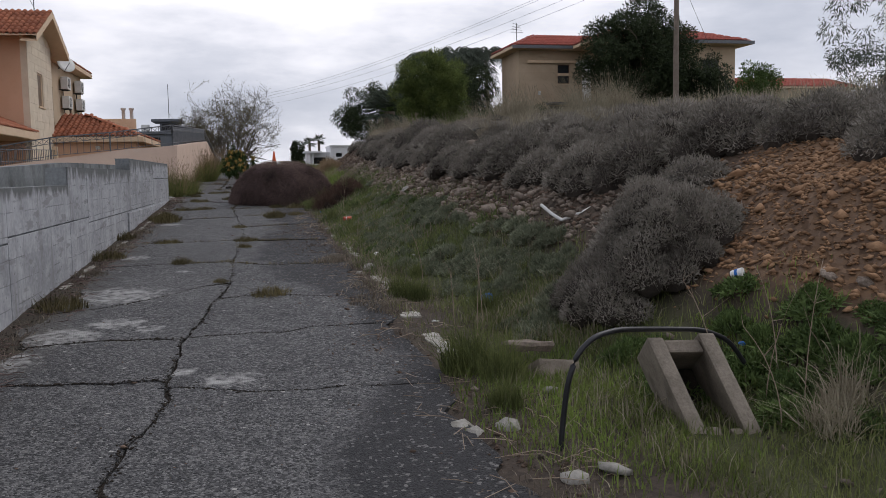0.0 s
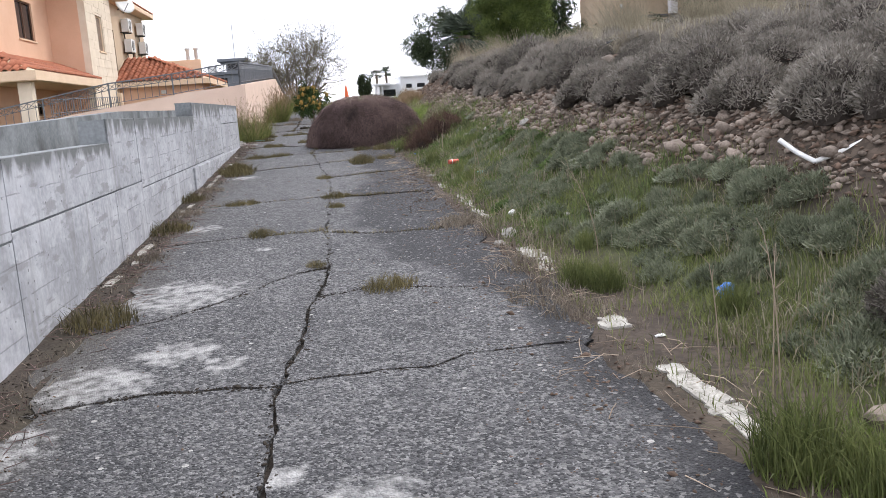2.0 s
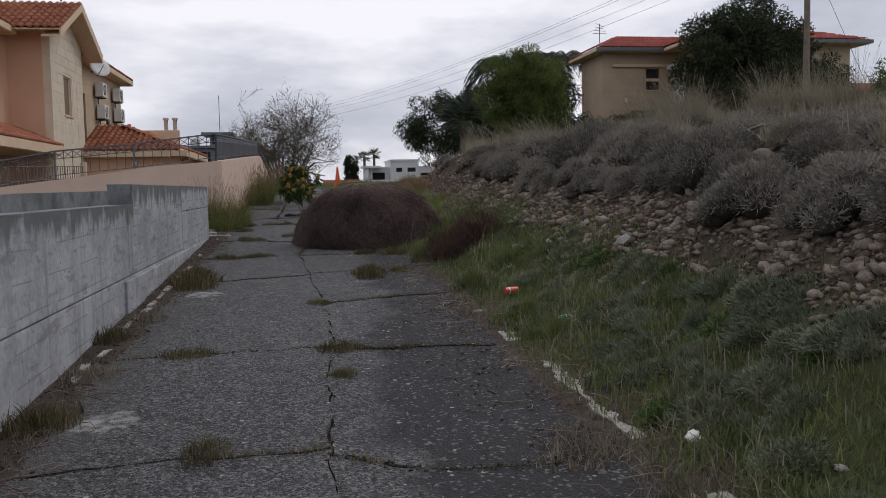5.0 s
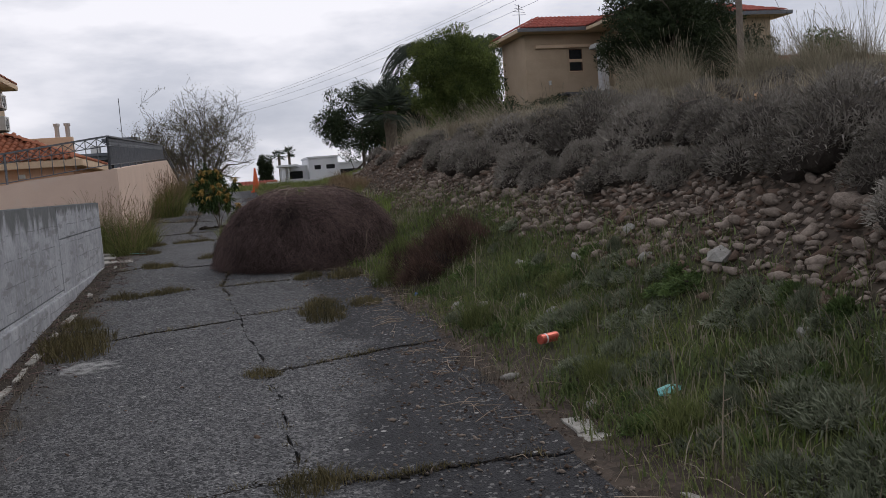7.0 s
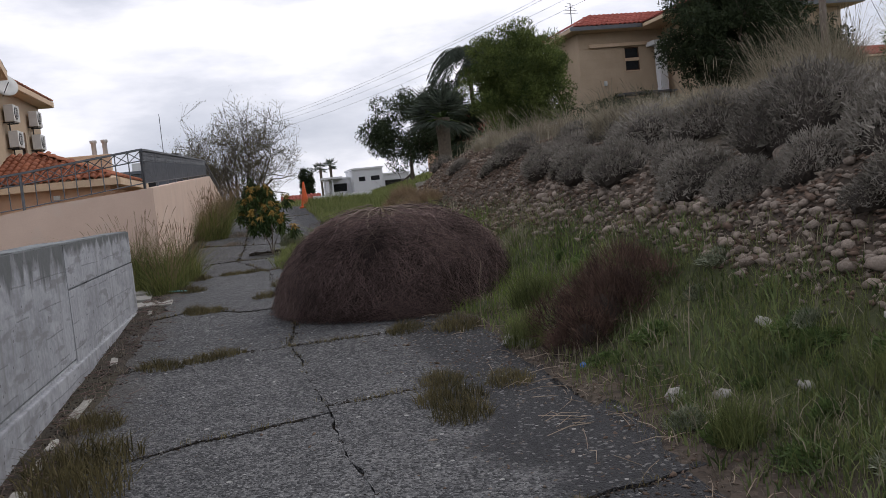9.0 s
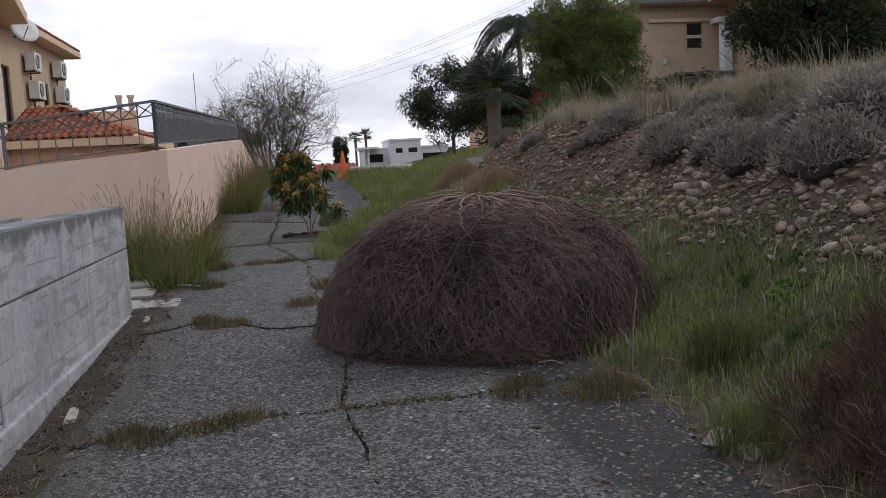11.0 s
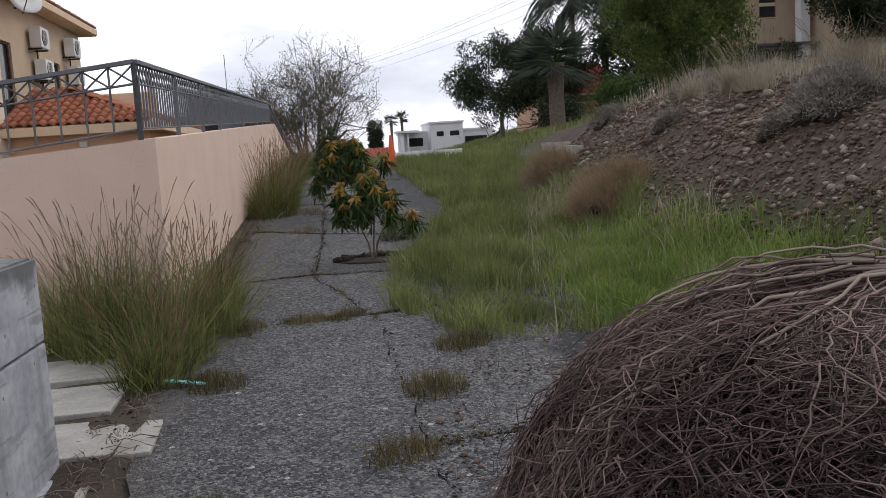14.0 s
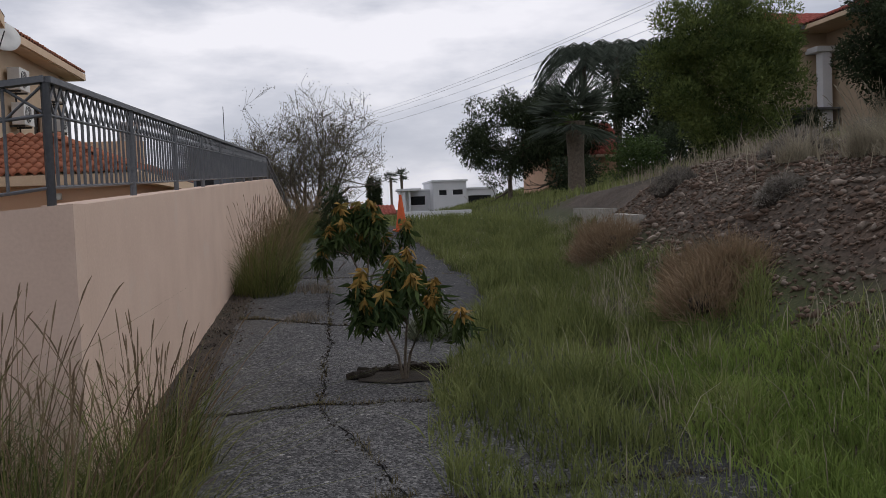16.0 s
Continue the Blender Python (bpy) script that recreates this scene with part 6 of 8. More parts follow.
# ---- shrubs ----
def shrub_meshes(seed, n, length, width, material, flat=0.75, up=0.45, heart=True, lobes_n=11):
    """A rounded cushion about one metre across: sprigs standing thick over a lumpy heart, coloured dark for the shade
    inside.
    """
    q = rs(seed)
    a = np.arange(lobes_n) * 2.4 + q.uniform(0, 6, 1)
    d0 = np.concatenate([[0.0], np.sqrt(np.arange(1, lobes_n) / lobes_n) * 0.36])
    lobes = np.stack([np.cos(a) * d0, np.sin(a) * d0, 0.03 + 0.14 * (1 - (d0 / 0.36) ** 2)], -1) + q.normal(0, 0.025, (lobes_n, 3))
    lr = np.concatenate([[0.32], q.uniform(0.14, 0.23, lobes_n - 1)])
    k = q.choice(lobes_n, n, p=lr ** 2 / np.sum(lr ** 2))
    d = q.normal(0, 1, (n, 3))
    d[:, 2] = np.abs(d[:, 2]) * 0.95 - 0.12
    d /= np.linalg.norm(d, axis=1, keepdims=True)
    p = lobes[k] + d * (lr[k] * q.uniform(0.78, 1.1, n))[:, None]
    inside = np.min(np.linalg.norm(p[:, None] - lobes[None], axis=2) / lr[None], axis=1) < 0.77
    keep = ~inside & (p[:, 2] > -0.02)
    p, d = p[keep], d[keep]
    n = len(p)
    p[:, 2] = np.maximum(p[:, 2] * flat, 0.0) + 0.01
    dirn = d * 0.9 + np.array([0, 0, up]) + q.normal(0, 0.55, (n, 3))
    dirn /= np.linalg.norm(dirn, axis=1, keepdims=True)
    side_ = np.cross(dirn, q.normal(0, 1, (n, 3)))
    side_ /= np.linalg.norm(side_, axis=1, keepdims=True)
    L, W = (length * q.uniform(0.6, 1.4, n))[:, None], (width * q.uniform(0.6, 1.3, n))[:, None]
    bend = q.normal(0, 0.2, (n, 3)) * L
    V_ = np.stack([p - side_ * W * 0.35, p + side_ * W * 0.35, p + dirn * L * 0.6 + side_ * W * 0.5, p + dirn * L + bend, p + dirn * L * 0.6 - side_ * W * 0.5], 1).reshape(-1, 3)
    F_ = np.arange(n)[:, None] * 5
    leaf = fast_mesh("foliage", V_, F_ + np.array([0, 1, 2, 4]), F_ + np.array([4, 2, 3]))
    leaf.materials.append(material)
    # lumpy solid heart whose dark colour stands for shade between the sprigs
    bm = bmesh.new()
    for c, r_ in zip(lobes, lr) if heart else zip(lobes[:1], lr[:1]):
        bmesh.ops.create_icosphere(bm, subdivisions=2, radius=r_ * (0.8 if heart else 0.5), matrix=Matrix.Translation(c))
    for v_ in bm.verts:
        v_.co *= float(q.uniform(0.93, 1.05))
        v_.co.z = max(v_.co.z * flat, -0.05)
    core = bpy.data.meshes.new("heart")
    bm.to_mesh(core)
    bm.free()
    core.materials.append(M_INNER_SHADE)
    return leaf, core


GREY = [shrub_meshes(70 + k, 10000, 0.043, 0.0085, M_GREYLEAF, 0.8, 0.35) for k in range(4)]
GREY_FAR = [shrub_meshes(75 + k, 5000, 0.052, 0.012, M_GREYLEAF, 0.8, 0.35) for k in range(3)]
GREEN = [shrub_meshes(80 + k, 2600, 0.15, 0.022, M_GREYGREEN, 0.7, 1.0, False) for k in range(3)]
LEAFY = [shrub_meshes(85 + k, 1500, 0.16, 0.05, M_LEAF_WEED, 0.7, 0.6, False) for k in range(2)]
TAN = [shrub_meshes(95 + k, 2600, 0.26, 0.008, M_SEED, 0.8, 1.1, False) for k in range(2)]
BROWN = [shrub_meshes(90 + k, 5200, 0.13, 0.0045, M_DEADTWIG, 0.85, 0.7, False) for k in range(2)]


def set_shrub(meshes, x, y, size, height, turn, label, group, name="shrub", sink=0.04):
    s = thing(name, (0, 0, 0), label, "shrub", group)
    for me, nm in zip(meshes, ("foliage", "heart")):
        o = new(nm, me)
        o.parent = s
    slope = float(ground_z(x + 0.3, y) - ground_z(x - 0.3, y)) / 0.6
    s.matrix_world = Matrix.Translation((x, y, float(ground_z(x, y)) - sink)) @ Matrix.Rotation(-0.45 * math.atan(slope), 4, "Y") @ Matrix.Rotation(turn, 4, "Z") @ Matrix.Diagonal((size, size, height, 1))
    return s


r3 = random.Random(21)
spots = []
tries = 0
while len(spots) < 330 and tries < 14000:
    tries += 1
    y = r3.uniform(4.0, 34.0)
    s = r3.choice((3.2, 3.25, 3.3, 3.35, 3.4, 3.5, 3.7, 3.95, 4.3, 4.8, 5.4, 6.2, 7.2)) + r3.uniform(-0.12, 0.2)
    x = float(bank_shift(y)) + s
    if math.hypot((x - 3.85) / 0.9, (y - 5.2) / 1.5) < 1 or (x < 3.7 and y < 8.2):
        continue
    if math.hypot((x - 5.1) / 1.1, (y - 17.7) / 1.7) < 1:
        continue
    size = r3.uniform(0.7, 1.2) * (0.78 if s < 3.4 else 1.0 if s < 4.4 else 0.72) * (0.9 if y > 24.5 else 1.0)
    if y > 24.5 and sum(b > 24.5 for _, b, _ in spots) > 11:
        continue
    if any(math.hypot(x - a, y - b) < 0.37 * (size + c) for a, b, c in spots):
        continue
    spots.append((x, y, size))
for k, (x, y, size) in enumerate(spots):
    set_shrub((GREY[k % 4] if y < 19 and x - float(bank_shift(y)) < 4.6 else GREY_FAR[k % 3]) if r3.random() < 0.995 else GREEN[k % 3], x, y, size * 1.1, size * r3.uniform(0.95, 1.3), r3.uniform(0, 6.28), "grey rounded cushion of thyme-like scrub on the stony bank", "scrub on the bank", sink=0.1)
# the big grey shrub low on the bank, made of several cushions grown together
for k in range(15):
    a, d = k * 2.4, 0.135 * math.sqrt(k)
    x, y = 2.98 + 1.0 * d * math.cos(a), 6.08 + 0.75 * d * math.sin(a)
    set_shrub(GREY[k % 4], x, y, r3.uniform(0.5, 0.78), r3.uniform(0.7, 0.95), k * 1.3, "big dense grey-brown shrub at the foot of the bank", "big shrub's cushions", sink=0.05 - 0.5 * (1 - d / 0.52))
for k in range(310):
    y = 6.3 + 9.5 * r3.random() ** 1.3
    x = float(bank_shift(y)) * 0.7 + r3.uniform(1.65, 2.65)
    if r3.random() > float(patchy(np.array(x), np.array(y), 1.1)) + 0.25 or (y > 13 and r3.random() < 0.35):
        continue
    if math.hypot(x - 2.05, y - 7.3) < 0.4 or math.hypot(x - 1.64, y - 15.0) < 0.4:
        continue
    set_shrub(GREEN[k % 3], x, y, r3.uniform(0.14, 0.42), r3.uniform(0.14, 0.34), r3.uniform(0, 6), "low blue-green weed with soft grey leaves on the verge", "low weeds on the verge", name="weed")
for k in range(46):
    y = r3.uniform(3.6, 5.3)
    x = float(bank_shift(y)) + r3.uniform(1.3, 2.5)
    if math.hypot(x - 2.35, y - 4.1) < 0.42:
        continue
    set_shrub(LEAFY[k % 2], x, y, r3.uniform(0.16, 0.4), r3.uniform(0.14, 0.34), k, "fresh green leafy weed under the dug earth", "leafy weeds", name="weed")
for k in range(110):
    y = r3.uniform(10.5, 20.5)
    x = float(bank_shift(y)) + 1.45 + 1.1 * r3.random()
    if math.hypot(x - 1.64, y - 15.0) < 0.35 or math.hypot(x - 1.8, y - 18.4) < 0.5:
        continue
    set_shrub(LEAFY[k % 2] if k % 3 else GREEN[k % 3], x, y, r3.uniform(0.12, 0.34), r3.uniform(0.1, 0.26), k, "low leafy green weed in the verge grass", "leafy weeds", name="weed")
for x, y, s, h in ((1.8, 18.45, 0.85, 1.05), (2.08, 18.6, 0.75, 1.0), (1.58, 18.3, 0.55, 0.65)):
    set_shrub(BROWN[int(x * 10) % 2], x, y, s, h, x * 5, "reddish-brown twiggy dead shrub by the lane", "dead shrub's cushions")
for k in range(9):
    y = r3.uniform(28.5, 34)
    x = float(bank_shift(y)) + r3.uniform(1.9, 2.4)
    set_shrub(TAN[k % 2], x, y, r3.uniform(0.5, 0.9), r3.uniform(0.5, 0.8), k, "tan-brown dead weeds on the bank", "dead weeds on the bank")


# ---- the great drooping bush on the lane ----
def drooping_bush(cx, cy, z0, rx, ry, h):
    """A dome of bare arching branches that spread from its crown and hang to the ground, thick with twigs."""
    q = rs(123)
    b = thing("drooping_bush", (cx, cy, z0), "large dome of bare brown drooping twigs sprawling over the lane", "bush")
    crown = np.array([-0.08, -0.2])

    def dome(rad, ang, shell):
        s = np.sin(np.clip(rad, 0, 1) * np.pi / 2)
        x, y = crown[0] * (1 - s) + s * np.cos(ang), crown[1] * (1 - s) + s * np.sin(ang)
        z = np.cos(np.clip(rad, 0, 1) * np.pi / 2) ** 0.86 * (1 + 0.07 * np.sin(3 * ang + 1) * s)
        return np.stack([cx + rx * x * shell, cy + ry * y * shell, z0 + h * z * shell], -1)

    def run(rad, ang, shell, rough):
        """Crooked strands over the dome from rows of radius and angle."""
        n, K = rad.shape
        sh = shell[:, None] * (1 + np.cumsum(q.normal(0, 0.009, (n, K)), 1))
        return dome(rad, ang, sh) + q.normal(0, rough, (n, K, 3)) * np.linspace(0.2, 1, K)[None, :, None]

    def fork(rad, ang, shell, n, K, reach, splay):
        """Side shoots that leave given strands at random points and bend away from them."""
        i, k = q.randint(0, len(rad), n), q.randint(1, rad.shape[1] - 2, n)
        t = np.linspace(0, 1, K)[None, :]
        a0 = rad[i, k]
        r_ = a0[:, None] + (np.minimum(a0 + q.uniform(*reach, n), 1.0) - a0)[:, None] * t
        side_ = q.choice([-1.0, 1.0], n) * np.abs(q.normal(splay, splay * 0.5, n)) / np.maximum(a0 + 0.15, 0.25)
        g = ang[i, k][:, None] + side_[:, None] * 0.21 * t ** 0.7 + np.cumsum(q.normal(0, 0.034, (n, K)), 1)
        return r_, g, np.clip(shell[i] * q.uniform(0.96, 1.02, n), 0.5, 1.02)

    n0, K0 = 46, 15
    t0 = np.linspace(0, 1, K0)[None, :]
    a, e = q.uniform(0.0, 0.12, n0), q.uniform(0.5, 0.95, n0)
    rad0 = a[:, None] + (e - a)[:, None] * t0
    ang0 = q.uniform(0, 2 * np.pi, n0)[:, None] + q.normal(0, 0.3, n0)[:, None] * t0 + np.cumsum(q.normal(0, 0.035, (n0, K0)), 1)
    sh0 = q.uniform(0.98, 1.012, n0)
    f1 = fork(rad0, ang0, sh0, 420, 12, (0.2, 0.5), 0.36)
    f2 = fork(*f1, 2300, 9, (0.08, 0.26), 0.5)
    f3 = fork(*f2, 6500, 7, (0.05, 0.16), 0.55)
    f4 = fork(*f3, 9000, 4, (0.025, 0.08), 0.7)
    tubes("branch_work", run(rad0, ang0, sh0, 0.007), np.linspace(0.0066, 0.002, K0)[None] * q.uniform(0.6, 1.15, (n0, 1)), M_BRANCH, b, "pale bare main branches", sides=4)
    sets = [tube_arrays(run(*f1, 0.016), np.tile(np.linspace(0.0036, 0.0018, 12), (420, 1))),
            tube_arrays(run(*f2, 0.017), np.tile(np.linspace(0.0027, 0.0014, 9), (2300, 1))),
            tube_arrays(run(*f3, 0.016), np.tile(np.linspace(0.0022, 0.0012, 7), (6500, 1))),
            tube_arrays(run(*f4, 0.01), np.tile(np.linspace(0.0019, 0.001, 4), (9000, 1)))]
    n = 500
    t = np.linspace(0, 1, 8)[None, :]
    a, e = q.uniform(0.15, 0.8, n), q.uniform(0.85, 1.0, n)
    inner = run(a[:, None] + (e - a)[:, None] * t, q.uniform(0, 2 * np.pi, n)[:, None] + np.cumsum(q.normal(0, 0.07, (n, 8)), 1), q.uniform(0.84, 0.97, n), 0.01)
    sets.append(tube_arrays(inner, np.tile(np.linspace(0.0021, 0.001, 8), (n, 1))))
    n = 5000
    rad, ang, sh = q.uniform(0.02, 1.0, n) ** 0.62, q.uniform(0, 2 * np.pi, n), q.uniform(0.88, 1.01, n)
    p = dome(rad, ang, sh)
    out = np.stack([np.cos(ang) * rad, np.sin(ang) * rad, 0.15 - rad * 0.9], -1) + q.normal(0, 0.5, (n, 3))
    out /= np.linalg.norm(out, axis=1, keepdims=True)
    L = q.uniform(0.03, 0.08, n)[:, None]
    sprig = np.stack([p, p + out * L * 0.5 + q.normal(0, 0.008, (n, 3)), p + out * L + np.array([0, 0, -0.02])], 1)
    sprig[..., 2] = np.maximum(sprig[..., 2], z0 - 0.02)
    sets.append(tube_arrays(sprig, np.tile([0.0019, 0.0015, 0.0008], (n, 1))))
    # shoots that leave the dome's flank, hang free and curl up a little at their tips
    n = 4200
    rad, ang = q.uniform(0.58, 0.94, n), q.uniform(0, 2 * np.pi, n)
    p = dome(rad, ang, q.uniform(0.97, 1.02, n))
    away = np.stack([np.cos(ang), np.sin(ang), np.zeros(n)], -1)
    L, t = q.uniform(0.08, 0.3, n)[:, None, None], np.linspace(0, 1, 6)[None, :, None]
    side_ = np.stack([-np.sin(ang), np.cos(ang), np.zeros(n)], -1) * q.normal(0, 0.45, n)[:, None]
    hang = p[:, None] + L * ((away * 0.35 + side_)[:, None] * t ** 0.8 + np.array([0, 0, -1.0]) * (t - 0.25 * t ** 3)) + np.cumsum(q.normal(0, 0.006, (n, 6, 3)), 1)
    hang[..., 2] = np.maximum(hang[..., 2], z0 + 0.06 + 0.1 * q.uniform(0, 1, (n, 1)) * t[0, :, 0])
    sets.append(tube_arrays(hang, np.tile(np.linspace(0.0021, 0.001, 6), (n, 1))))
    V_, F_, off = [], [], 0
    for v, f in sets:
        V_.append(v), F_.append(f + off)
        off += len(v)
    # solid dome inside the twigs, coloured near-black as the shade in the gaps
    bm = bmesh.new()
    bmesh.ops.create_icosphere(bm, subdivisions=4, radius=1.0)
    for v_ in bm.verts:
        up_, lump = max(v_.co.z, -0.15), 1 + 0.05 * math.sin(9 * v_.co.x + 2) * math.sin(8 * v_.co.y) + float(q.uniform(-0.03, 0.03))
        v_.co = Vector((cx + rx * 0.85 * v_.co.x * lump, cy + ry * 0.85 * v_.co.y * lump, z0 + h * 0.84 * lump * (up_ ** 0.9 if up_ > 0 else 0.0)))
    part("dead_heart", bm, M_INNER_SHADE, b, "dark solid core standing for the shade between the twigs")
    tw = mesh_part("twig_tangle", fast_mesh("twig_tangle", np.concatenate(V_), np.concatenate(F_)), M_TWIG, b, "tangle of thin purple-brown twigs")
    tw["kind"] = "stuff"
    return b


drooping_bush(0.77, 21.5, float(road_z(21.4)) - 0.04, 1.23, 0.98, 1.05)


# ---- trees ----
def grow(q, start, direction, length, radius, depth, out, spread=0.5, droop=0.0, kids=(2, 4)):
    """Branch paths of four points each, growing and forking; out collects (path, radii)."""
    p, d = np.array(start, float), np.array(direction, float)
    path, rad = [p.copy()], [radius]
    for i in range(3):
        d = d + q.normal(0, 0.16, 3) + np.array([0, 0, 0.05 - droop])
        d /= np.linalg.norm(d)
        p = p + d * length / 3
        path.append(p.copy())
        rad.append(radius * (1 - 0.16 * (i + 1)))
    out.append((path, rad))
    if depth <= 0:
        return
    for k in range(q.randint(*kids)):
        i = q.randint(1, 4)
        nd = d * 0.7 + q.normal(0, spread, 3)
        nd /= np.linalg.norm(nd)
        grow(q, path[i], nd, length * q.uniform(0.6, 0.82), rad[i] * q.uniform(0.5, 0.7), depth - 1, out, spread, droop, kids)


def crown_mesh(q, clumps, n_per_m2, length, width, down=0.0, curl=0.25):
    """Leaves on and in uneven clumps (centre, radii): a crown with gaps."""
    V_, Q_, off = [], [], 0
    for c, rr in clumps:
        rr = np.array(rr)
        n = int(n_per_m2 * 4 * np.pi * np.mean(rr) ** 2)
        d = q.normal(0, 1, (n, 3))
        d /= np.linalg.norm(d, axis=1, keepdims=True)
        p = np.array(c) + d * rr * (q.uniform(0.25, 1.0, n) ** 0.5 * q.uniform(0.85, 1.12, n))[:, None]
        dirn = d * 0.6 + q.normal(0, 0.6, (n, 3)) - np.array([0, 0, down])
        v, f = leaf_cards(q, p, dirn, np.full(n, length), np.full(n, width), curl)
        V_.append(v), Q_.append(f + off)
        off += len(v)
    return fast_mesh("crown", np.concatenate(V_), np.concatenate(Q_))


def clump_cloud(q, centre, radii, n, size):
    """Clumps spread through an uneven ellipsoid."""
    out = []
    for i in range(n):
        d = q.normal(0, 1, 3)
        d /= np.linalg.norm(d)
        k = q.uniform(0.35, 1.0) ** 0.6
        s = size * q.uniform(0.6, 1.25)
        out.append((np.array(centre) + d * np.array(radii) * k * 0.85, (s, s, s * 0.8)))
    return out


def leafy_tree(name, label, base, height, centre, radii, material, seed, clumps=40, size=0.8, dens=60, leaf=(0.14, 0.05), down=0.2, trunk=0.16, category="tree"):
    q = rs(seed)
    base = (base[0], base[1], min(base[2], float(ground_z(base[0], base[1]))))
    t = thing(name, base, label, category)
    out = []
    grow(q, (base[0], base[1], base[2] - 0.2), (0, 0, 1), height * 0.45, trunk, 3, out, 0.45)
    tubes("trunk", [p for p, _ in out], [r_ for _, r_ in out], M_BARK, t, sides=6)
    cl = clump_cloud(q, centre, radii, clumps, size)
    mesh_part("crown", crown_mesh(q, cl, dens, leaf[0], leaf[1], down), material, t)
    return t


# the half-bare tree at the lane's end
q = rs(400)
bare = thing("bare_tree", (-1.3, 60.0, 1.8), "wide half-bare tree with a haze of thin twigs", "tree")
out = []
for dx, dy in ((-1.0, 0.0), (0.9, 0.1), (0.1, -0.45), (-0.4, 0.4), (0.45, -0.2), (-0.7, 0.2), (0.65, 0.3), (-0.2, -0.3), (0.3, 0.4), (-0.85, -0.3)):
    grow(q, (-1.3 + dx * 0.4, 60 + dy * 0.4, 1.5), (dx * 0.8, dy, 1.1), 2.5, 0.11, 5, out, 0.45, 0.0, (3, 5))
def in_crown(o):
    d = (np.array(o[0][-1]) - np.array([-1.3, 60.0, 5.1])) / np.array([3.9, 3.2, 3.75])
    e = (np.array(o[0][0]) - np.array([-1.3, 60.0, 5.1])) / np.array([3.9, 3.2, 3.75])
    return (float(d @ d) < 0.95 and float(e @ e) < 0.8) or o[1][0] > 0.06


out = [o for o in out if in_crown(o)]
thick = [o for o in out if o[1][0] > 0.02]
thin = [o for o in out if o[1][0] <= 0.02]
tubes("trunk", [o[0] for o in thick], [o[1] for o in thick], M_TREETWIG, bare, sides=6)
tubes("twig_haze", [o[0] for o in thin], [np.maximum(o[1], 0.0075) for o in thin], M_TREETWIG, bare)["kind"] = "stuff"
tips = np.array([o[0][-1] for o in thin])
tips = tips[q.uniform(0, 1, len(tips)) < 0.85]
tips = np.repeat(tips, 3, 0) + q.normal(0, 0.12, (len(tips) * 3, 3))
v, f = leaf_cards(q, tips, q.normal(0, 1, tips.shape), np.full(len(tips), 0.085), np.full(len(tips), 0.035))
mesh_part("leaf_haze", fast_mesh("leaf_haze", v, f), M_BUDS, bare)["kind"] = "stuff"

leafy_tree("round_tree", "dark weeping evergreen tree with a ragged hanging edge", (10.0, 70.0, 3.2), 6.0, (10.0, 70, 6.2), (3.2, 2.4, 3.0), M_LEAF_DARK, 410, 60, 0.85, 55, (0.2, 0.06), 0.7)
leafy_tree("round_tree", "dark evergreen tree beside the palms", (13.5, 71.0, 3.4), 6.0, (13.2, 71, 6.8), (2.6, 2.2, 2.8), M_LEAF_DARK, 411, 45, 0.85, 55, (0.2, 0.06), 0.5)
leafy_tree("round_tree", "dark leafy tree filling the gap behind the conifer", (16.0, 63.0, 3.6), 5.0, (15.8, 63, 6.6), (2.6, 2.0, 3.0), M_LEAF_DARK, 419, 50, 0.85, 55, (0.2, 0.07), 0.3)
leafy_tree("thuja", "broad green conifer with dense upright foliage", (8.75, 41.4, 3.6), 2.8, (8.75, 41.4, 5.3), (2.0, 1.75, 2.25), M_LEAF_THUJA, 412, 120, 0.5, 190, (0.12, 0.03), -0.5)
leafy_tree("hill_tree", "big dark evergreen tree before the ochre house", (27.6, 58.0, 4.6), 8.4, (27.5, 58, 9.2), (5.0, 3.3, 4.4), M_LEAF_DARK, 414, 130, 1.0, 48, (0.22, 0.08), 0.1, 0.3)
leafy_tree("hill_tree", "bushy dark tree beside the power pole", (31.8, 57.5, 4.8), 5.0, (32.2, 57.5, 7.6), (2.6, 2.2, 2.6), M_LEAF_DARK, 415, 40, 0.8, 50, (0.22, 0.08), 0.1)
leafy_tree("garden_tree", "lighter green bushy tree past the pole", (30.5, 48.0, 4.4), 4.0, (30.5, 48, 6.4), (1.8, 1.6, 1.9), M_LEAF_GREEN, 416, 34, 0.6, 60, (0.16, 0.06), 0.1)
leafy_tree("gum_tree", "grey-green gum tree with loose hanging leaves", (23.0, 28.0, 3.6), 6.0, (23.2, 28, 6.4), (2.9, 2.2, 2.7), M_LEAF_GREY, 417, 46, 0.55, 60, (0.2, 0.035), 0.8)
leafy_tree("hedge_tree", "green bush under the palms", (11.6, 55.0, 3.3), 1.5, (11.6, 55, 4.0), (1.5, 0.8, 0.9), M_LEAF_GREEN, 418, 22, 0.5, 70, (0.14, 0.06), 0.1, 0.06, "bush")
for k, (x, y, s) in enumerate(((10.3, 58, 1.1), (13.8, 56, 1.3), (16.0, 60, 1.4), (18.5, 62, 1.5), (21.0, 62, 1.4), (24.0, 62.5, 1.3))):
    z = float(ground_z(x, y))
    leafy_tree("hedge", "dark clipped garden hedge bush below the trees", (x, y, z), 1.2, (x, y, z + 0.75 * s), (1.3 * s, 0.8, 0.7 * s), M_LEAF_DARK, 430 + k, 18, 0.5, 50, (0.15, 0.07), 0.1, 0.05, "hedge")
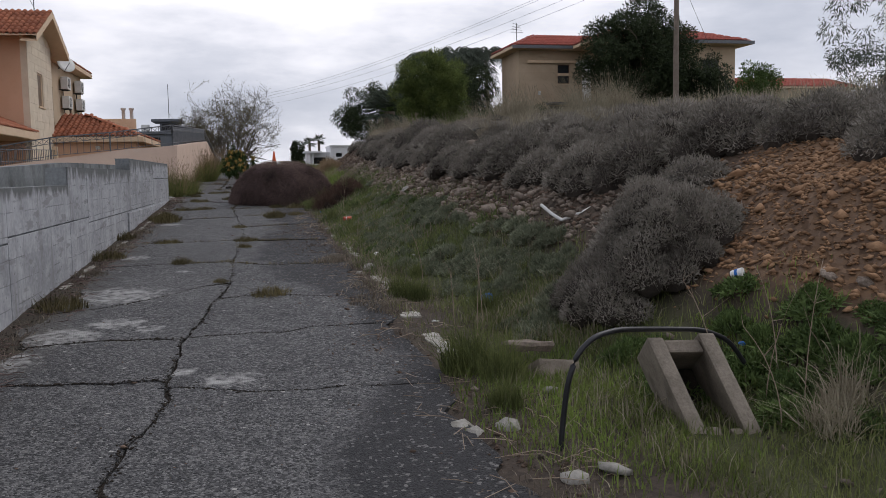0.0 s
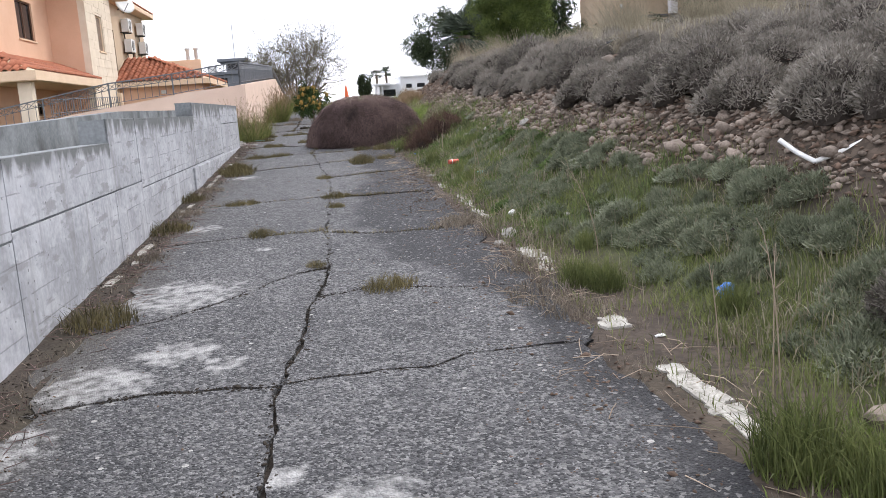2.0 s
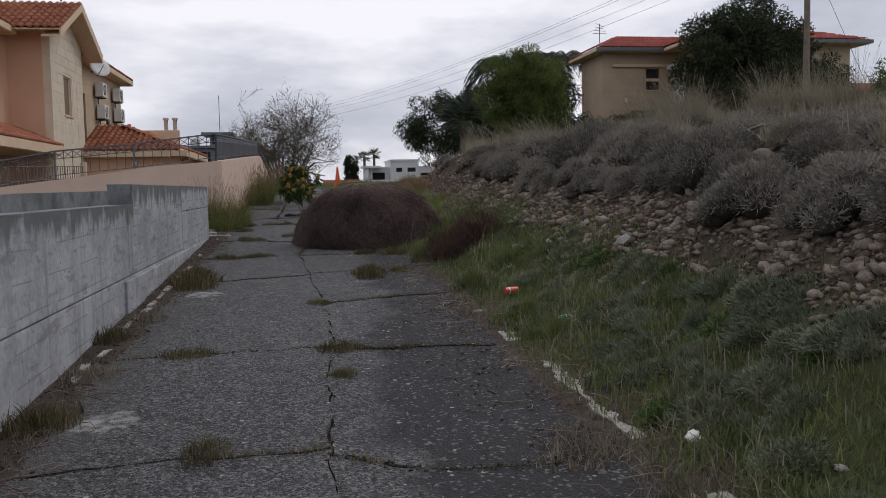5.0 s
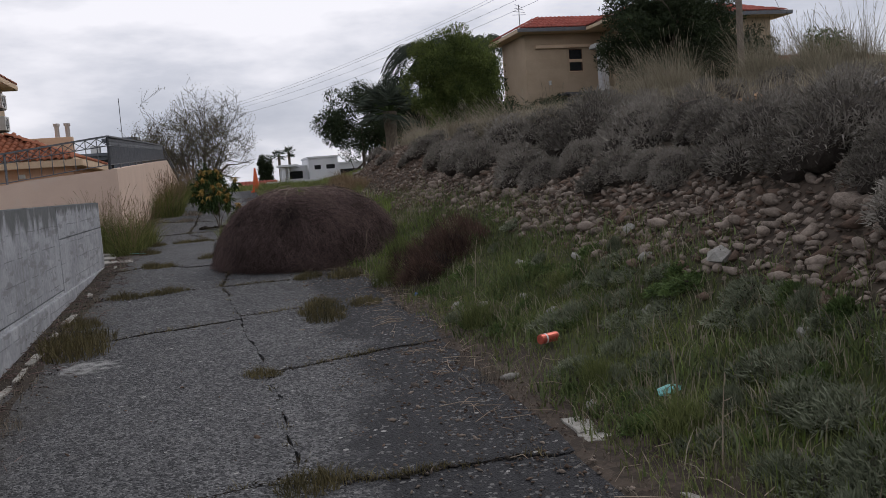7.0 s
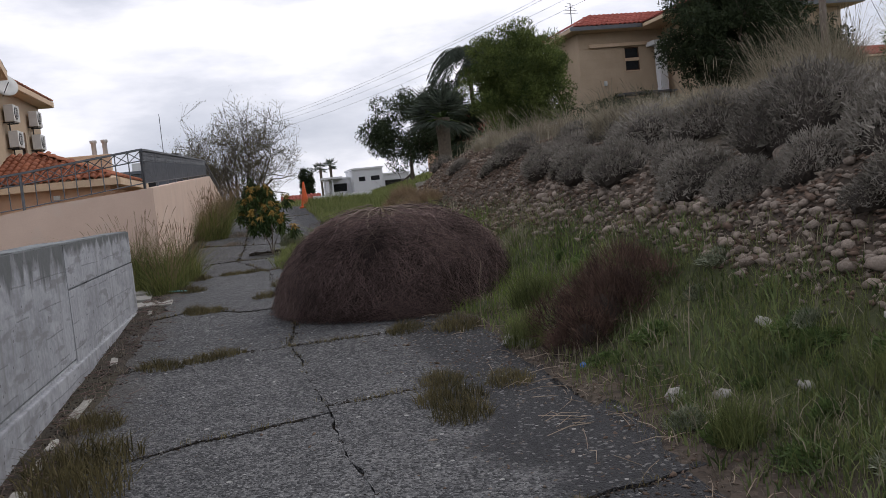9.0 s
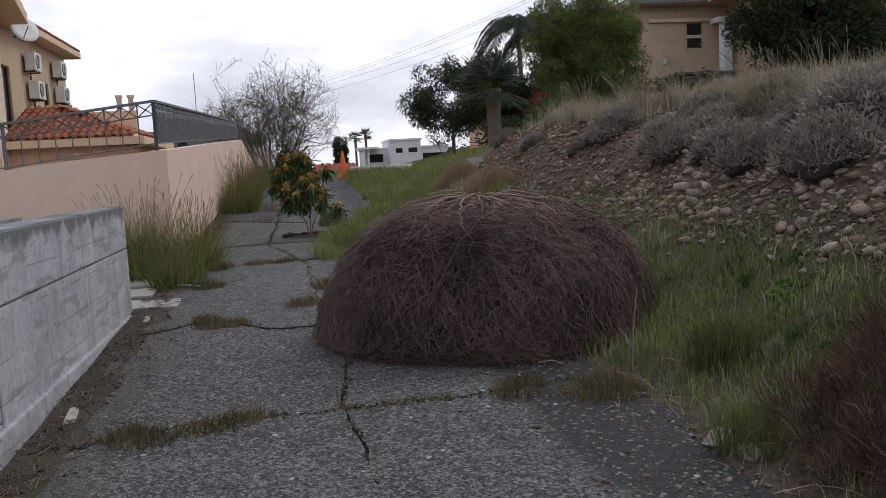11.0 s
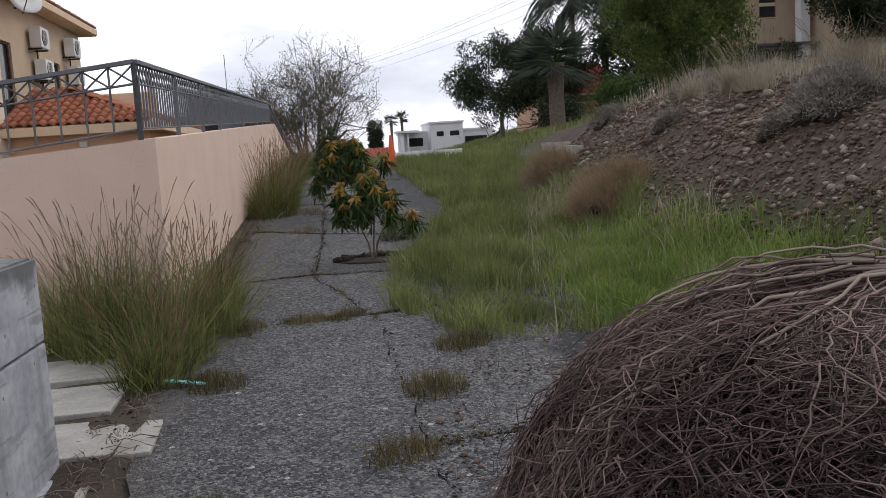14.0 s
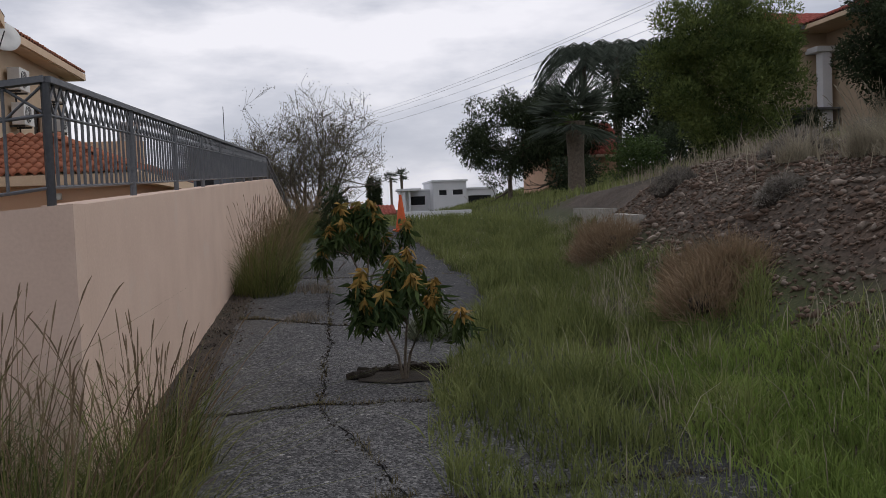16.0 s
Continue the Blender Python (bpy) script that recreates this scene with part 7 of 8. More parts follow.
# small potted-looking cypress on the lane
leafy_tree("small_cypress", "small dark upright cypress at the lane's side", (-0.62, 35.5, float(road_z(35.5)) - 0.03), 0.5, (-0.62, 35.5, float(road_z(35.5)) + 0.68), (0.22, 0.22, 0.68), M_LEAF_DARK, 440, 30, 0.16, 420, (0.09, 0.02), -0.8, 0.03)


def feather_palm(x, y, z0, z1, seed, size):
    q = rs(seed)
    z0 = min(z0, float(ground_z(x, y)))
    t = thing("feather_palm", (x, y, z0), "tall palm with drooping feathery fronds", "palm", "palms behind the bank")
    tubes("trunk", [[(x, y, z0 - 0.3), (x + 0.1, y, (z0 + z1) / 2), (x, y, z1)]], [[0.2, 0.16, 0.14]], M_BARK, t, sides=8)
    for k in range(26):
        a, up = q.uniform(0, 2 * np.pi), q.uniform(-0.1, 1.2)
        s = np.linspace(0, 1, 11)[:, None]
        rib = np.array([x, y, z1]) + np.array([math.cos(a), math.sin(a), 0]) * s * size * 0.95 + np.array([0, 0, 1]) * (s * up * size * 0.75 - s ** 2.4 * size * (0.75 + 0.4 * up))
        fr = tubes("frond", [rib], [np.linspace(0.03, 0.006, 11)], M_LEAF_GREY, t)
        n = 150
        u = q.uniform(0.12, 1, n)
        p = np.stack([np.interp(u, np.linspace(0, 1, 11), rib[:, i]) for i in range(3)], -1)
        side_ = np.array([-math.sin(a), math.cos(a), 0]) * np.where(q.uniform(0, 1, n) < 0.5, -1, 1)[:, None]
        v, f = leaf_cards(q, p, side_ * 0.8 + np.array([math.cos(a), math.sin(a), 0]) * 0.5 + np.array([0, 0, -0.75]), np.full(n, 0.5 * size / 2), np.full(n, 0.045))
        mesh_part("leaflet_fringe", fast_mesh("leaflet_fringe", v, f), M_LEAF_GREY, fr)


for k, (x, y, z1, s) in enumerate(((15.0, 71.5, 11.0, 2.9), (16.9, 71.2, 11.0, 3.0), (18.4, 76.0, 11.9, 3.2), (20.8, 75.0, 11.7, 3.2))):
    feather_palm(x, y, 3.4, z1, 450 + k, s)


def fan_palm(x, y, z0, z1, seed, size, n_fans, label, trunk=0.24):
    q = rs(seed)
    z0 = min(z0, float(ground_z(x, y)))
    t = thing("fan_palm", (x, y, z0), label, "palm")
    tubes("trunk", [[(x, y, z0 - 0.3), (x, y, (z0 + z1) / 2), (x, y, z1)]], [[trunk, trunk * 0.9, trunk * 1.1]], M_BARK, t, sides=10)
    for k in range(n_fans):
        a, e = q.uniform(0, 2 * np.pi), q.uniform(-0.6, 1.3)
        d = np.array([math.cos(a) * math.cos(e), math.sin(a) * math.cos(e), math.sin(e)])
        hub = np.array([x, y, z1]) + d * size * 0.5
        st = tubes("leaf_stalk", [[(x, y, z1), tuple(hub)]], [[0.03, 0.015]], M_LEAF_GREEN, t)
        u = np.cross(d, [0, 0, 1.0])
        u /= np.linalg.norm(u) + 1e-9
        ang = np.linspace(-1.5, 1.5, 19)
        rays = np.cos(ang)[:, None] * d + np.sin(ang)[:, None] * u + np.array([0, 0, -0.22])
        v, f = leaf_cards(q, np.tile(hub, (19, 1)), rays, np.full(19, size * 0.55), np.full(19, 0.07 * size / 1.7), 0.05)
        mesh_part("fan", fast_mesh("fan", v, f), M_LEAF_GREY, st)


fan_palm(8.35, 52.0, 2.7, 5.2, 460, 1.75, 42, "stout fan palm with a shaggy trunk", 0.32)
fan_palm(10.2, 150.0, 1.0, 6.9, 461, 1.3, 26, "slender fan palm far off", 0.2)
fan_palm(11.8, 150.0, 1.0, 7.3, 462, 1.3, 26, "slender fan palm far off", 0.2)
for k, (x, h) in enumerate(((9.9, 9.6), (11.2, 8.6))):
    leafy_tree("far_cypress", "dark slim cypress on the skyline", (x, 193.0, 0.5), 3.0, (x, 193, 0.6 + h * 0.5), (0.5, 0.5, h * 0.52), M_LEAF_DARK, 470 + k, 46, 0.6, 30, (0.35, 0.12), -0.6, 0.2)
for k, (x, y, s) in enumerate(((-14, 110, 3.0), (-6, 120, 2.6), (16, 105, 2.6), (24, 110, 3.2), (-22, 100, 3.0), (14.5, 95, 1.6))):
    z = float(road_z(y))
    leafy_tree("far_tree", "distant dark green tree on the skyline", (x, y, z), s, (x, y, z + s * 0.55), (s * 0.9, s * 0.6, s * 0.5), M_LEAF_DARK, 480 + k, 22, s * 0.3, 14, (0.35, 0.16), 0.0)


def mango(x, y, z, s, seed, label):
    """A young mango tree: three slim stems and sprays of long hanging leaves, the newest copper-coloured."""
    q = rs(seed)
    t = thing("mango_tree", (x, y, z), label, "tree", "young trees on the lane")
    sprays = []
    for k in range(20):
        a, rr, hh = q.uniform(0, 2 * np.pi), q.uniform(0.05, 0.5) * s, q.uniform(0.62, 0.98) * s
        hh -= 0.45 * rr
        sprays.append(np.array([x + math.cos(a) * rr, y + math.sin(a) * rr, z + hh]))
    for dx, dy in ((-0.1, 0.03), (0.02, -0.05), (0.12, 0.04)):
        fork = np.array([x + dx * s * 1.3, y + dy * s, z + 0.42 * s])
        st = tubes("stem", [[(x, y, z - 0.05), (x + dx * 0.4 * s, y + dy * 0.4 * s, z + 0.2 * s), tuple(fork)]], [[0.014 * s, 0.011 * s, 0.008 * s]], M_BARK, t, sides=6)
        near = [p for p in sprays if np.argmin([abs(p[0] - x - d * s * 2.4) for d in (-0.1, 0.02, 0.12)]) == (-0.1, 0.02, 0.12).index(dx)]
        for p in near:
            tubes("twig", [[tuple(fork), tuple((fork + p) / 2 + np.array([0, 0, 0.03])), tuple(p)]], [[0.007 * s, 0.005 * s, 0.003 * s]], M_BARK, st)
    for mat, nm, n in ((M_MANGO, "leaf_mass", 70), (M_MANGO_YOUNG, "young_leaf_mass", 26 if s < 1.1 else 34)):
        P = np.repeat(np.array(sprays), n, 0)
        if nm == "leaf_mass":
            P += q.normal(0, 0.035, P.shape) * s
            P[:, 2] -= q.uniform(0, 0.14, len(P)) * s
        else:
            P[:, 2] += q.uniform(0.0, 0.06, len(P)) * s
        a = q.uniform(0, 2 * np.pi, len(P))
        dirn = np.stack([np.cos(a), np.sin(a), q.uniform(-2.6, 0.0, len(P))], -1)
        v, f = leaf_cards(q, P, dirn, np.full(len(P), (0.13 if nm == "leaf_mass" else 0.1) * s), np.full(len(P), 0.026 * s), -0.35)
        mesh_part(nm, fast_mesh(nm, v, f), mat, t)["kind"] = "stuff"
    return t


mango(-0.34, 28.15, float(road_z(28.15)) - 0.02, 1.0, 500, "young mango tree with copper new leaves in a planting hole")
mango(-0.36, 32.3, float(road_z(32.3)) - 0.02, 1.28, 501, "taller young mango tree with reddish new leaves")
set_shrub(GREEN[0], 0.12, 29.7, 0.5, 0.75, 0.4, "small green sapling bush beside the mango tree", "saplings", name="sapling")
# the planting hole: broken dark rim and loose soil
hole = thing("planting_hole", (-0.33, 28.25, float(road_z(28.2))), "ragged dark planting hole broken into the asphalt", "hole")
bm = bmesh.new()
ring = [(-0.33 + math.cos(a) * 0.36 * rng.uniform(0.85, 1.15), 28.27 + math.sin(a) * 0.24 * rng.uniform(0.85, 1.15)) for a in np.linspace(0, 2 * np.pi, 22, endpoint=False)]
bm.faces.new([bm.verts.new((px, py, float(road_z(py)) + 0.006)) for px, py in ring])
bmesh.ops.triangulate(bm, faces=bm.faces[:])
M_HOLE = grainy("damp_soil", (0.012, 0.01, 0.008), (0.05, 0.04, 0.03), scale=12.0, fine=60.0, rough=0.95, bump=1.0)
part("soil", bm, M_HOLE, hole)
for k in range(34):
    a_ = 0.2 + 2.9 * k / 33
    px, py = -0.33 + math.cos(a_) * 0.34 * rng.uniform(0.8, 1.1), 28.27 + math.sin(a_) * 0.2 * rng.uniform(0.8, 1.1)
    s_ = rng.uniform(0.025, 0.06)
    part("clod", box(-s_, s_, -s_ * 0.8, s_ * 0.8, -s_ * 0.5, s_ * 0.5, s_ * 0.3, pose(px, py, float(road_z(py)) + s_ * 0.3, rng.uniform(-25, 25), rng.uniform(-25, 25), rng.uniform(0, 180))), M_HOLE, hole)


# ---- stones ----
def stone_mesh(seed, flat):
    q = rs(seed)
    bm = bmesh.new()
    bmesh.ops.create_icosphere(bm, subdivisions=1, radius=0.5)
    ax = q.normal(0, 1, (5, 3))
    for v in bm.verts:
        d = np.array(v.co)
        k = 1 + 0.16 * sum(math.sin(3.1 * float(d @ a) + i) for i, a in enumerate(ax)) / 2
        v.co = v.co * k
        v.co.z *= flat
    me = bpy.data.meshes.new("stone")
    bm.to_mesh(me)
    bm.free()
    me.materials.append(M_STONE)
    me.polygons.foreach_set("use_smooth", [seed % 2 == 0] * len(me.polygons))
    return me


STONES = [stone_mesh(600 + k, f) for k, f in enumerate((0.6, 0.75, 0.5, 0.8, 0.35))]


def set_stone(x, y, size, k, label="rounded grey-brown stone lying on the bank", group="stones on the bank", sink=0.25, sx=1.25):
    ob = new("stone", STONES[k % 5])
    ob.matrix_world = Matrix.Translation((x, y, float(ground_z(x, y)) + size * (0.3 - sink))) @ Euler((rng.uniform(-0.4, 0.4), rng.uniform(-0.4, 0.4), rng.uniform(0, 6.28))).to_matrix().to_4x4() @ Matrix.Diagonal((size * sx, size, size, 1))
    return tagged(ob, label, "stone", group)


for k in range(190):
    y = 8.3 + 15.5 * rng.random() ** 1.15
    s = rng.uniform(2.6, 3.2) + 0.25 * math.sin(y)
    set_stone(float(bank_shift(y)) + s, y, rng.choice((0.05, 0.055, 0.06, 0.07, 0.08, 0.11)) * rng.uniform(0.85, 1.2), k)
for k, (x, y, s) in enumerate(((3.3, 9.0, 0.17), (3.42, 8.85, 0.14), (3.9, 11.9, 0.26), (3.55, 12.2, 0.16), (3.1, 11.3, 0.17), (3.2, 11.9, 0.15), (1.3, 4.36, 0.13), (1.08, 4.45, 0.16), (1.12, 4.35, 0.12), (1.62, 3.68, 0.17), (1.4, 3.6, 0.12), (1.25, 18.9, 0.2), (1.27, 14.8, 0.12), (1.3, 18.75, 0.16), (2.4, 16.2, 0.15), (2.1, 15.9, 0.13), (1.9, 15.6, 0.12), (1.75, 4.95, 0.12), (1.36, 10.2, 0.17), (1.22, 9.9, 0.12), (3.0, 13.8, 0.2), (2.6, 14.5, 0.18), (3.5, 4.7, 0.13), (3.6, 4.5, 0.1), (2.2, 17.0, 0.14), (2.5, 15.3, 0.1), (2.2, 14.7, 0.11), (1.95, 16.3, 0.1), (2.35, 13.4, 0.09), (2.05, 12.2, 0.09), (1.7, 16.7, 0.1), (2.7, 15.9, 0.12), (1.9, 10.2, 0.07), (1.62, 11.4, 0.08), (1.5, 12.3, 0.1), (1.45, 14.0, 0.09), (1.55, 16.9, 0.12))):
    ob = set_stone(x, y, s, k, "pale rounded stone lying on the verge", "larger stones")
    if x < 2.8:
        ob.material_slots[0].link = "OBJECT"
        ob.material_slots[0].material = M_CONCRETE_PALE
# rubble, pebbles and chips
def rubble(name, seed, xy, size, material, label):
    q = rs(seed)
    n = len(xy)
    base = np.array([(1, 0, 0), (0, 1, 0), (-1, 0, 0), (0, -1, 0), (0, 0, 0.75), (0, 0, -0.6), (0.7, 0.7, 0.15), (-0.7, -0.7, 0.1)], float)
    faces = np.array([(0, 6, 4), (6, 1, 4), (1, 2, 4), (2, 7, 4), (7, 3, 4), (3, 0, 4), (6, 0, 5), (1, 6, 5), (2, 1, 5), (7, 2, 5), (3, 7, 5), (0, 3, 5)])
    a = q.uniform(0, 6.28, n)
    sc = np.stack([q.uniform(0.7, 1.5, n), q.uniform(0.5, 1.0, n), q.uniform(0.5, 0.95, n)], -1) * (size * np.exp(q.normal(-0.15, 0.45, n)) / 2)[:, None]
    v = base[None] * sc[:, None] * q.uniform(0.75, 1.25, (n, 8, 1))
    c, s = np.cos(a)[:, None], np.sin(a)[:, None]
    v = np.stack([v[..., 0] * c - v[..., 1] * s, v[..., 0] * s + v[..., 1] * c, v[..., 2] + v[..., 0] * q.normal(0, 0.3, (n, 1))], -1)
    z = np.where((xy[:, 0] > -1.8) & (xy[:, 0] < 1.14) & (xy[:, 1] < 46), road_z(xy[:, 1]), ground_z(xy[:, 0], xy[:, 1]))
    v += np.concatenate([xy, (z + size * 0.08)[:, None]], 1)[:, None]
    return stuff(name, fast_mesh(name, v.reshape(-1, 3), (np.arange(n)[:, None, None] * 8 + faces[None]).reshape(-1, 3)), material, label, "stones")


M_CHIPS = grainy("gravel_chips", (0.03, 0.019, 0.013), (0.19, 0.132, 0.098), scale=5.0, fine=50.0, rough=0.92, bump=0.3, island=0.45)
M_ORANGE = grainy("orange_clods", (0.1, 0.05, 0.025), (0.36, 0.22, 0.125), scale=5.0, fine=50.0, rough=0.95, bump=0.3, island=0.4)
r = rs(71)


def scree(x, y):
    """Where broken stone lies: the steep face of the bank, wider beyond the great bush."""
    k = x - bank_shift(y)
    face = np.interp(k, [2.38, 2.58, 3.0, 3.2, 3.6, 4.6], [0.0, 0.9, 1.0, 0.5, 0.12, 0.04])
    wide = np.interp(k, [2.0, 2.3, 3.6, 4.4, 5.2], [0.0, 0.8, 1.0, 0.6, 0.1])
    return np.where(y < 23, face, wide) * (0.4 + 0.6 * patchy(x, y, 1.4))


rubble("scree", 72, np.concatenate([scatter(r, 26000, 2.3, 4.8, 6.6, 24, scree), scatter(r, 26000, 2.2, 6.0, 24, 36, scree)]), 0.05, M_CHIPS, "loose brown rubble and broken stone covering the bank")
rubble("pale_scree", 92, np.concatenate([scatter(r, 9000, 2.3, 4.4, 6.6, 24, scree), scatter(r, 6000, 2.2, 6.0, 24, 36, scree)]), 0.055, M_STONE, "pale flaky broken stone strewn down the bank")
rubble("orange_rubble", 73, scatter(r, 12000, 2.8, 5.4, 3.2, 8.0, lambda x, y: np.clip(1.7 - np.hypot((x - 4.0) / 0.9, (y - 5.2) / 1.25), 0, 1) * np.interp(x - bank_shift(y), [2.3, 2.65], [0.05, 1])), 0.045, M_ORANGE, "orange-brown clods of freshly dug earth")
rubble("orange_crest_rubble", 79, scatter(r, 5000, 4.4, 6.6, 16.4, 20, lambda x, y: np.clip(1.5 - np.hypot((x - 5.6) / 0.9, (y - 18.2) / 1.5), 0, 1)), 0.05, M_ORANGE, "orange-brown dug earth on the crest of the bank")
rubble("edge_gravel", 74, scatter(r, 22000, 0.35, 1.55, 2.5, 25, lambda x, y: np.interp(x, [0.35, 0.7, 1.0, 1.25, 1.55], [0.03, 0.3, 0.9, 0.9, 0.3]) * patchy(x, y, 1.6)), 0.017, M_CHIPS, "gravel and crumbled asphalt along the lane's edge")
rubble("lane_gravel", 70, scatter(r, 6500, 0.15, 1.3, 8, 20.5, lambda x, y: np.interp(x, [0.15, 0.6, 1.2], [0.1, 0.8, 0.9]) * np.interp(y, [8, 12.5, 14, 19, 20.5], [0.08, 0.15, 0.9, 0.9, 0.3]) * patchy(x, y, 1.3)), 0.02, M_STONE, "pale loose gravel on the dark side of the lane")
rubble("lane_gravel", 69, scatter(r, 6000, -0.5, 2.0, 22.4, 25.0, lambda x, y: np.clip(x * 0.4 + 0.35, 0, 0.8) * patchy(x, y, 1.9)), 0.018, M_CHIPS, "brown loose gravel and soil over the worn asphalt")
rubble("lane_grit", 75, np.concatenate([scatter(r, 3500, -1.8, 1.0, 3, 27, lambda x, y: 0.5 * patchy(x, y, 1.2)), scatter(r, 4000, -2.03, -1.55, 3, 40, lambda x, y: 0.8 * patchy(x, y, 2.0))]), 0.013, M_CHIPS, "scattered grit on the asphalt")
rubble("verge_pebbles", 76, scatter(r, 2600, 1.3, 2.7, 3, 24, lambda x, y: 0.5 * patchy(x, y, 2.2)), 0.034, M_STONE, "pale pebbles scattered in the verge grass")
# soil and leaf litter collected along the wall's foot and in the wide cracks
litter = scatter(r, 15000, -2.03, -1.62, 3, 40, lambda x, y: np.interp(x, [-2.03, -1.8, -1.62], [1, 0.7, 0.05]) * (0.3 + 0.7 * patchy(x, y, 1.8)))
rubble("soil_crumbs", 77, litter, 0.013, M_HOLE, "dark crumbs of soil along the foot of the wall")

def cobbles(name, seed, xy, material, label):
    """Many rounded stones of mixed size, each bedded in the slope."""
    q = rs(seed)
    bm = bmesh.new()
    bmesh.ops.create_icosphere(bm, subdivisions=1, radius=0.5)
    base = np.array([v.co[:] for v in bm.verts])
    faces = np.array([[v.index for v in f.verts] for f in bm.faces])
    bm.free()
    n, m = len(xy), len(base)
    size = 0.047 * np.exp(q.normal(0, 0.42, n))
    sc = np.stack([q.uniform(1.0, 1.6, n), q.uniform(0.8, 1.1, n), q.uniform(0.55, 0.85, n)], -1) * size[:, None]
    v = base[None] * q.uniform(0.88, 1.1, (n, m, 1)) * sc[:, None]
    a, t = q.uniform(0, 6.28, n)[:, None], q.normal(0, 0.35, n)[:, None]
    x1, z1 = v[..., 0] * np.cos(t) - v[..., 2] * np.sin(t), v[..., 0] * np.sin(t) + v[..., 2] * np.cos(t)
    v = np.stack([x1 * np.cos(a) - v[..., 1] * np.sin(a), x1 * np.sin(a) + v[..., 1] * np.cos(a), z1], -1)
    v += np.concatenate([xy, (ground_z(xy[:, 0], xy[:, 1]) + size * 0.26)[:, None]], 1)[:, None]
    ob = stuff(name, fast_mesh(name, v.reshape(-1, 3), (np.arange(n)[:, None, None] * m + faces[None]).reshape(-1, 3)), material, label, "stones")
    ob.data.polygons.foreach_set("use_smooth", [True] * len(ob.data.polygons))
    return ob


band = lambda x, y: np.interp(x - bank_shift(y), [2.4, 2.55, 3.0, 3.2, 3.6, 4.2], [0.0, 0.9, 0.95, 0.35, 0.08, 0.02]) * (0.25 + 0.75 * patchy(x, y, 1.1))
cobbles("cobbles", 78, np.concatenate([scatter(r, 9500, 2.3, 4.6, 6.8, 24, band), scatter(r, 700, 2.3, 5.0, 24, 34, scree)]), M_STONE, "rounded grey and tan cobbles bedded in the bank")
# dark soil in and beside the cracks, with low weeds along them
crack_pts = []
q = rs(90)
for line in LEFT + RIGHT:
    xs_ = np.linspace(max(line[0][0], -1.75), min(line[-1][0], 1.0), 80)
    crack_pts.append(np.stack([xs_, [line_y(line, x) for x in xs_]], -1))
ys_ = np.concatenate([np.linspace(3, 10.3, 190), np.linspace(10.3, 19.5, 34), np.linspace(19.5, 46, 420)])
crack_pts.append(np.stack([[seam_x(y) for y in ys_], ys_], -1))
pts = np.concatenate(crack_pts)
crumbs = np.repeat(pts, 5, 0)
crumbs = crumbs + q.normal(0, 1, crumbs.shape) * (0.012 + 0.022 * patchy(crumbs[:, 0], crumbs[:, 1], 2.0))[:, None]
rubble("crack_soil", 91, crumbs, 0.013, M_HOLE, "dark soil and grit spilling from the cracks in the asphalt")
weedy = pts[(pts[:, 1] > 10.5) & (q.uniform(0, 1, len(pts)) < patchy(pts[:, 0], pts[:, 1], 1.3) ** 2)]
weedy = np.repeat(weedy, 7, 0)
weedy = weedy + q.normal(0, 0.022, weedy.shape)
V, Q, T = join_blades([blades(q, weedy, 0.045, 0.005, 0.9, base=road_z(weedy[:, 1]) - 0.01)])
stuff("crack_weeds", fast_mesh("crack_weeds", V, Q, T), M_TUFT, "low dull weeds growing along the cracks", "weeds")

# ---- the tipped concrete box ----
pit = thing("concrete_box", (2.35, 4.15, 0.1), "tipped hollow concrete box, chipped and earth-stained", "concrete box")
u = Vector((1, -0.3, 0.02)).normalized()
v = Vector((-0.12, 0.28, 0.47)).normalized()
w = u.cross(v).normalized()
frame_m = Matrix(((u.x, v.x, w.x, 2.335), (u.y, v.y, w.y, 4.12), (u.z, v.z, w.z, 0.335), (0, 0, 0, 1)))
W, H, D, T = 0.185, 0.3, 0.46, 0.088
part("side_slab", box(-W, -W + T, -H, H, -D, 0, 0.016, frame_m), M_BLOCK, pit)
part("side_slab", box(W - T, W, -H, H + 0.02, -D, 0, 0.016, frame_m), M_BLOCK, pit)
part("end_slab", box(-W + T + 0.002, W - T - 0.002, H - T, H - 0.01, -D, -0.03, 0.014, frame_m), M_BLOCK, pit)
part("end_slab", box(-W + T + 0.002, -0.02, -H, -H + T * 0.9, -D, -0.005, 0.014, frame_m), M_BLOCK, pit)
part("end_slab", box(0.03, W - T - 0.002, -H - 0.004, -H + T * 0.8, -D, -0.012, 0.014, frame_m), M_BLOCK, pit)
part("bottom_slab", box(-W + T + 0.002, W - T - 0.002, -H + T, H - T - 0.002, -D, -D + 0.05, 0.01, frame_m), M_HOLE, pit)

hose = thing("hose", (1.47, 4.0, 0.03), "thick black plastic pipe arching out of the ground", "pipe")
key = np.array([(1.46, 3.98, -0.05), (1.48, 4.0, 0.2), (1.51, 4.0, 0.44), (1.57, 4.02, 0.585), (1.68, 4.07, 0.655), (1.85, 4.16, 0.668), (2.2, 4.36, 0.615), (2.5, 4.46, 0.58), (2.7, 4.5, 0.5), (2.85, 4.52, 0.3)])
tt = np.linspace(0, len(key) - 1, 46)
path = np.stack([np.interp(tt, np.arange(len(key)), key[:, i]) for i in range(3)], -1)
for _ in range(3):
    path[1:-1] = (path[:-2] + 2 * path[1:-1] + path[2:]) / 4
tubes("pipe_run", [path], [[0.0145] * 46], M_PIPE, hose, sides=12, smooth=True)

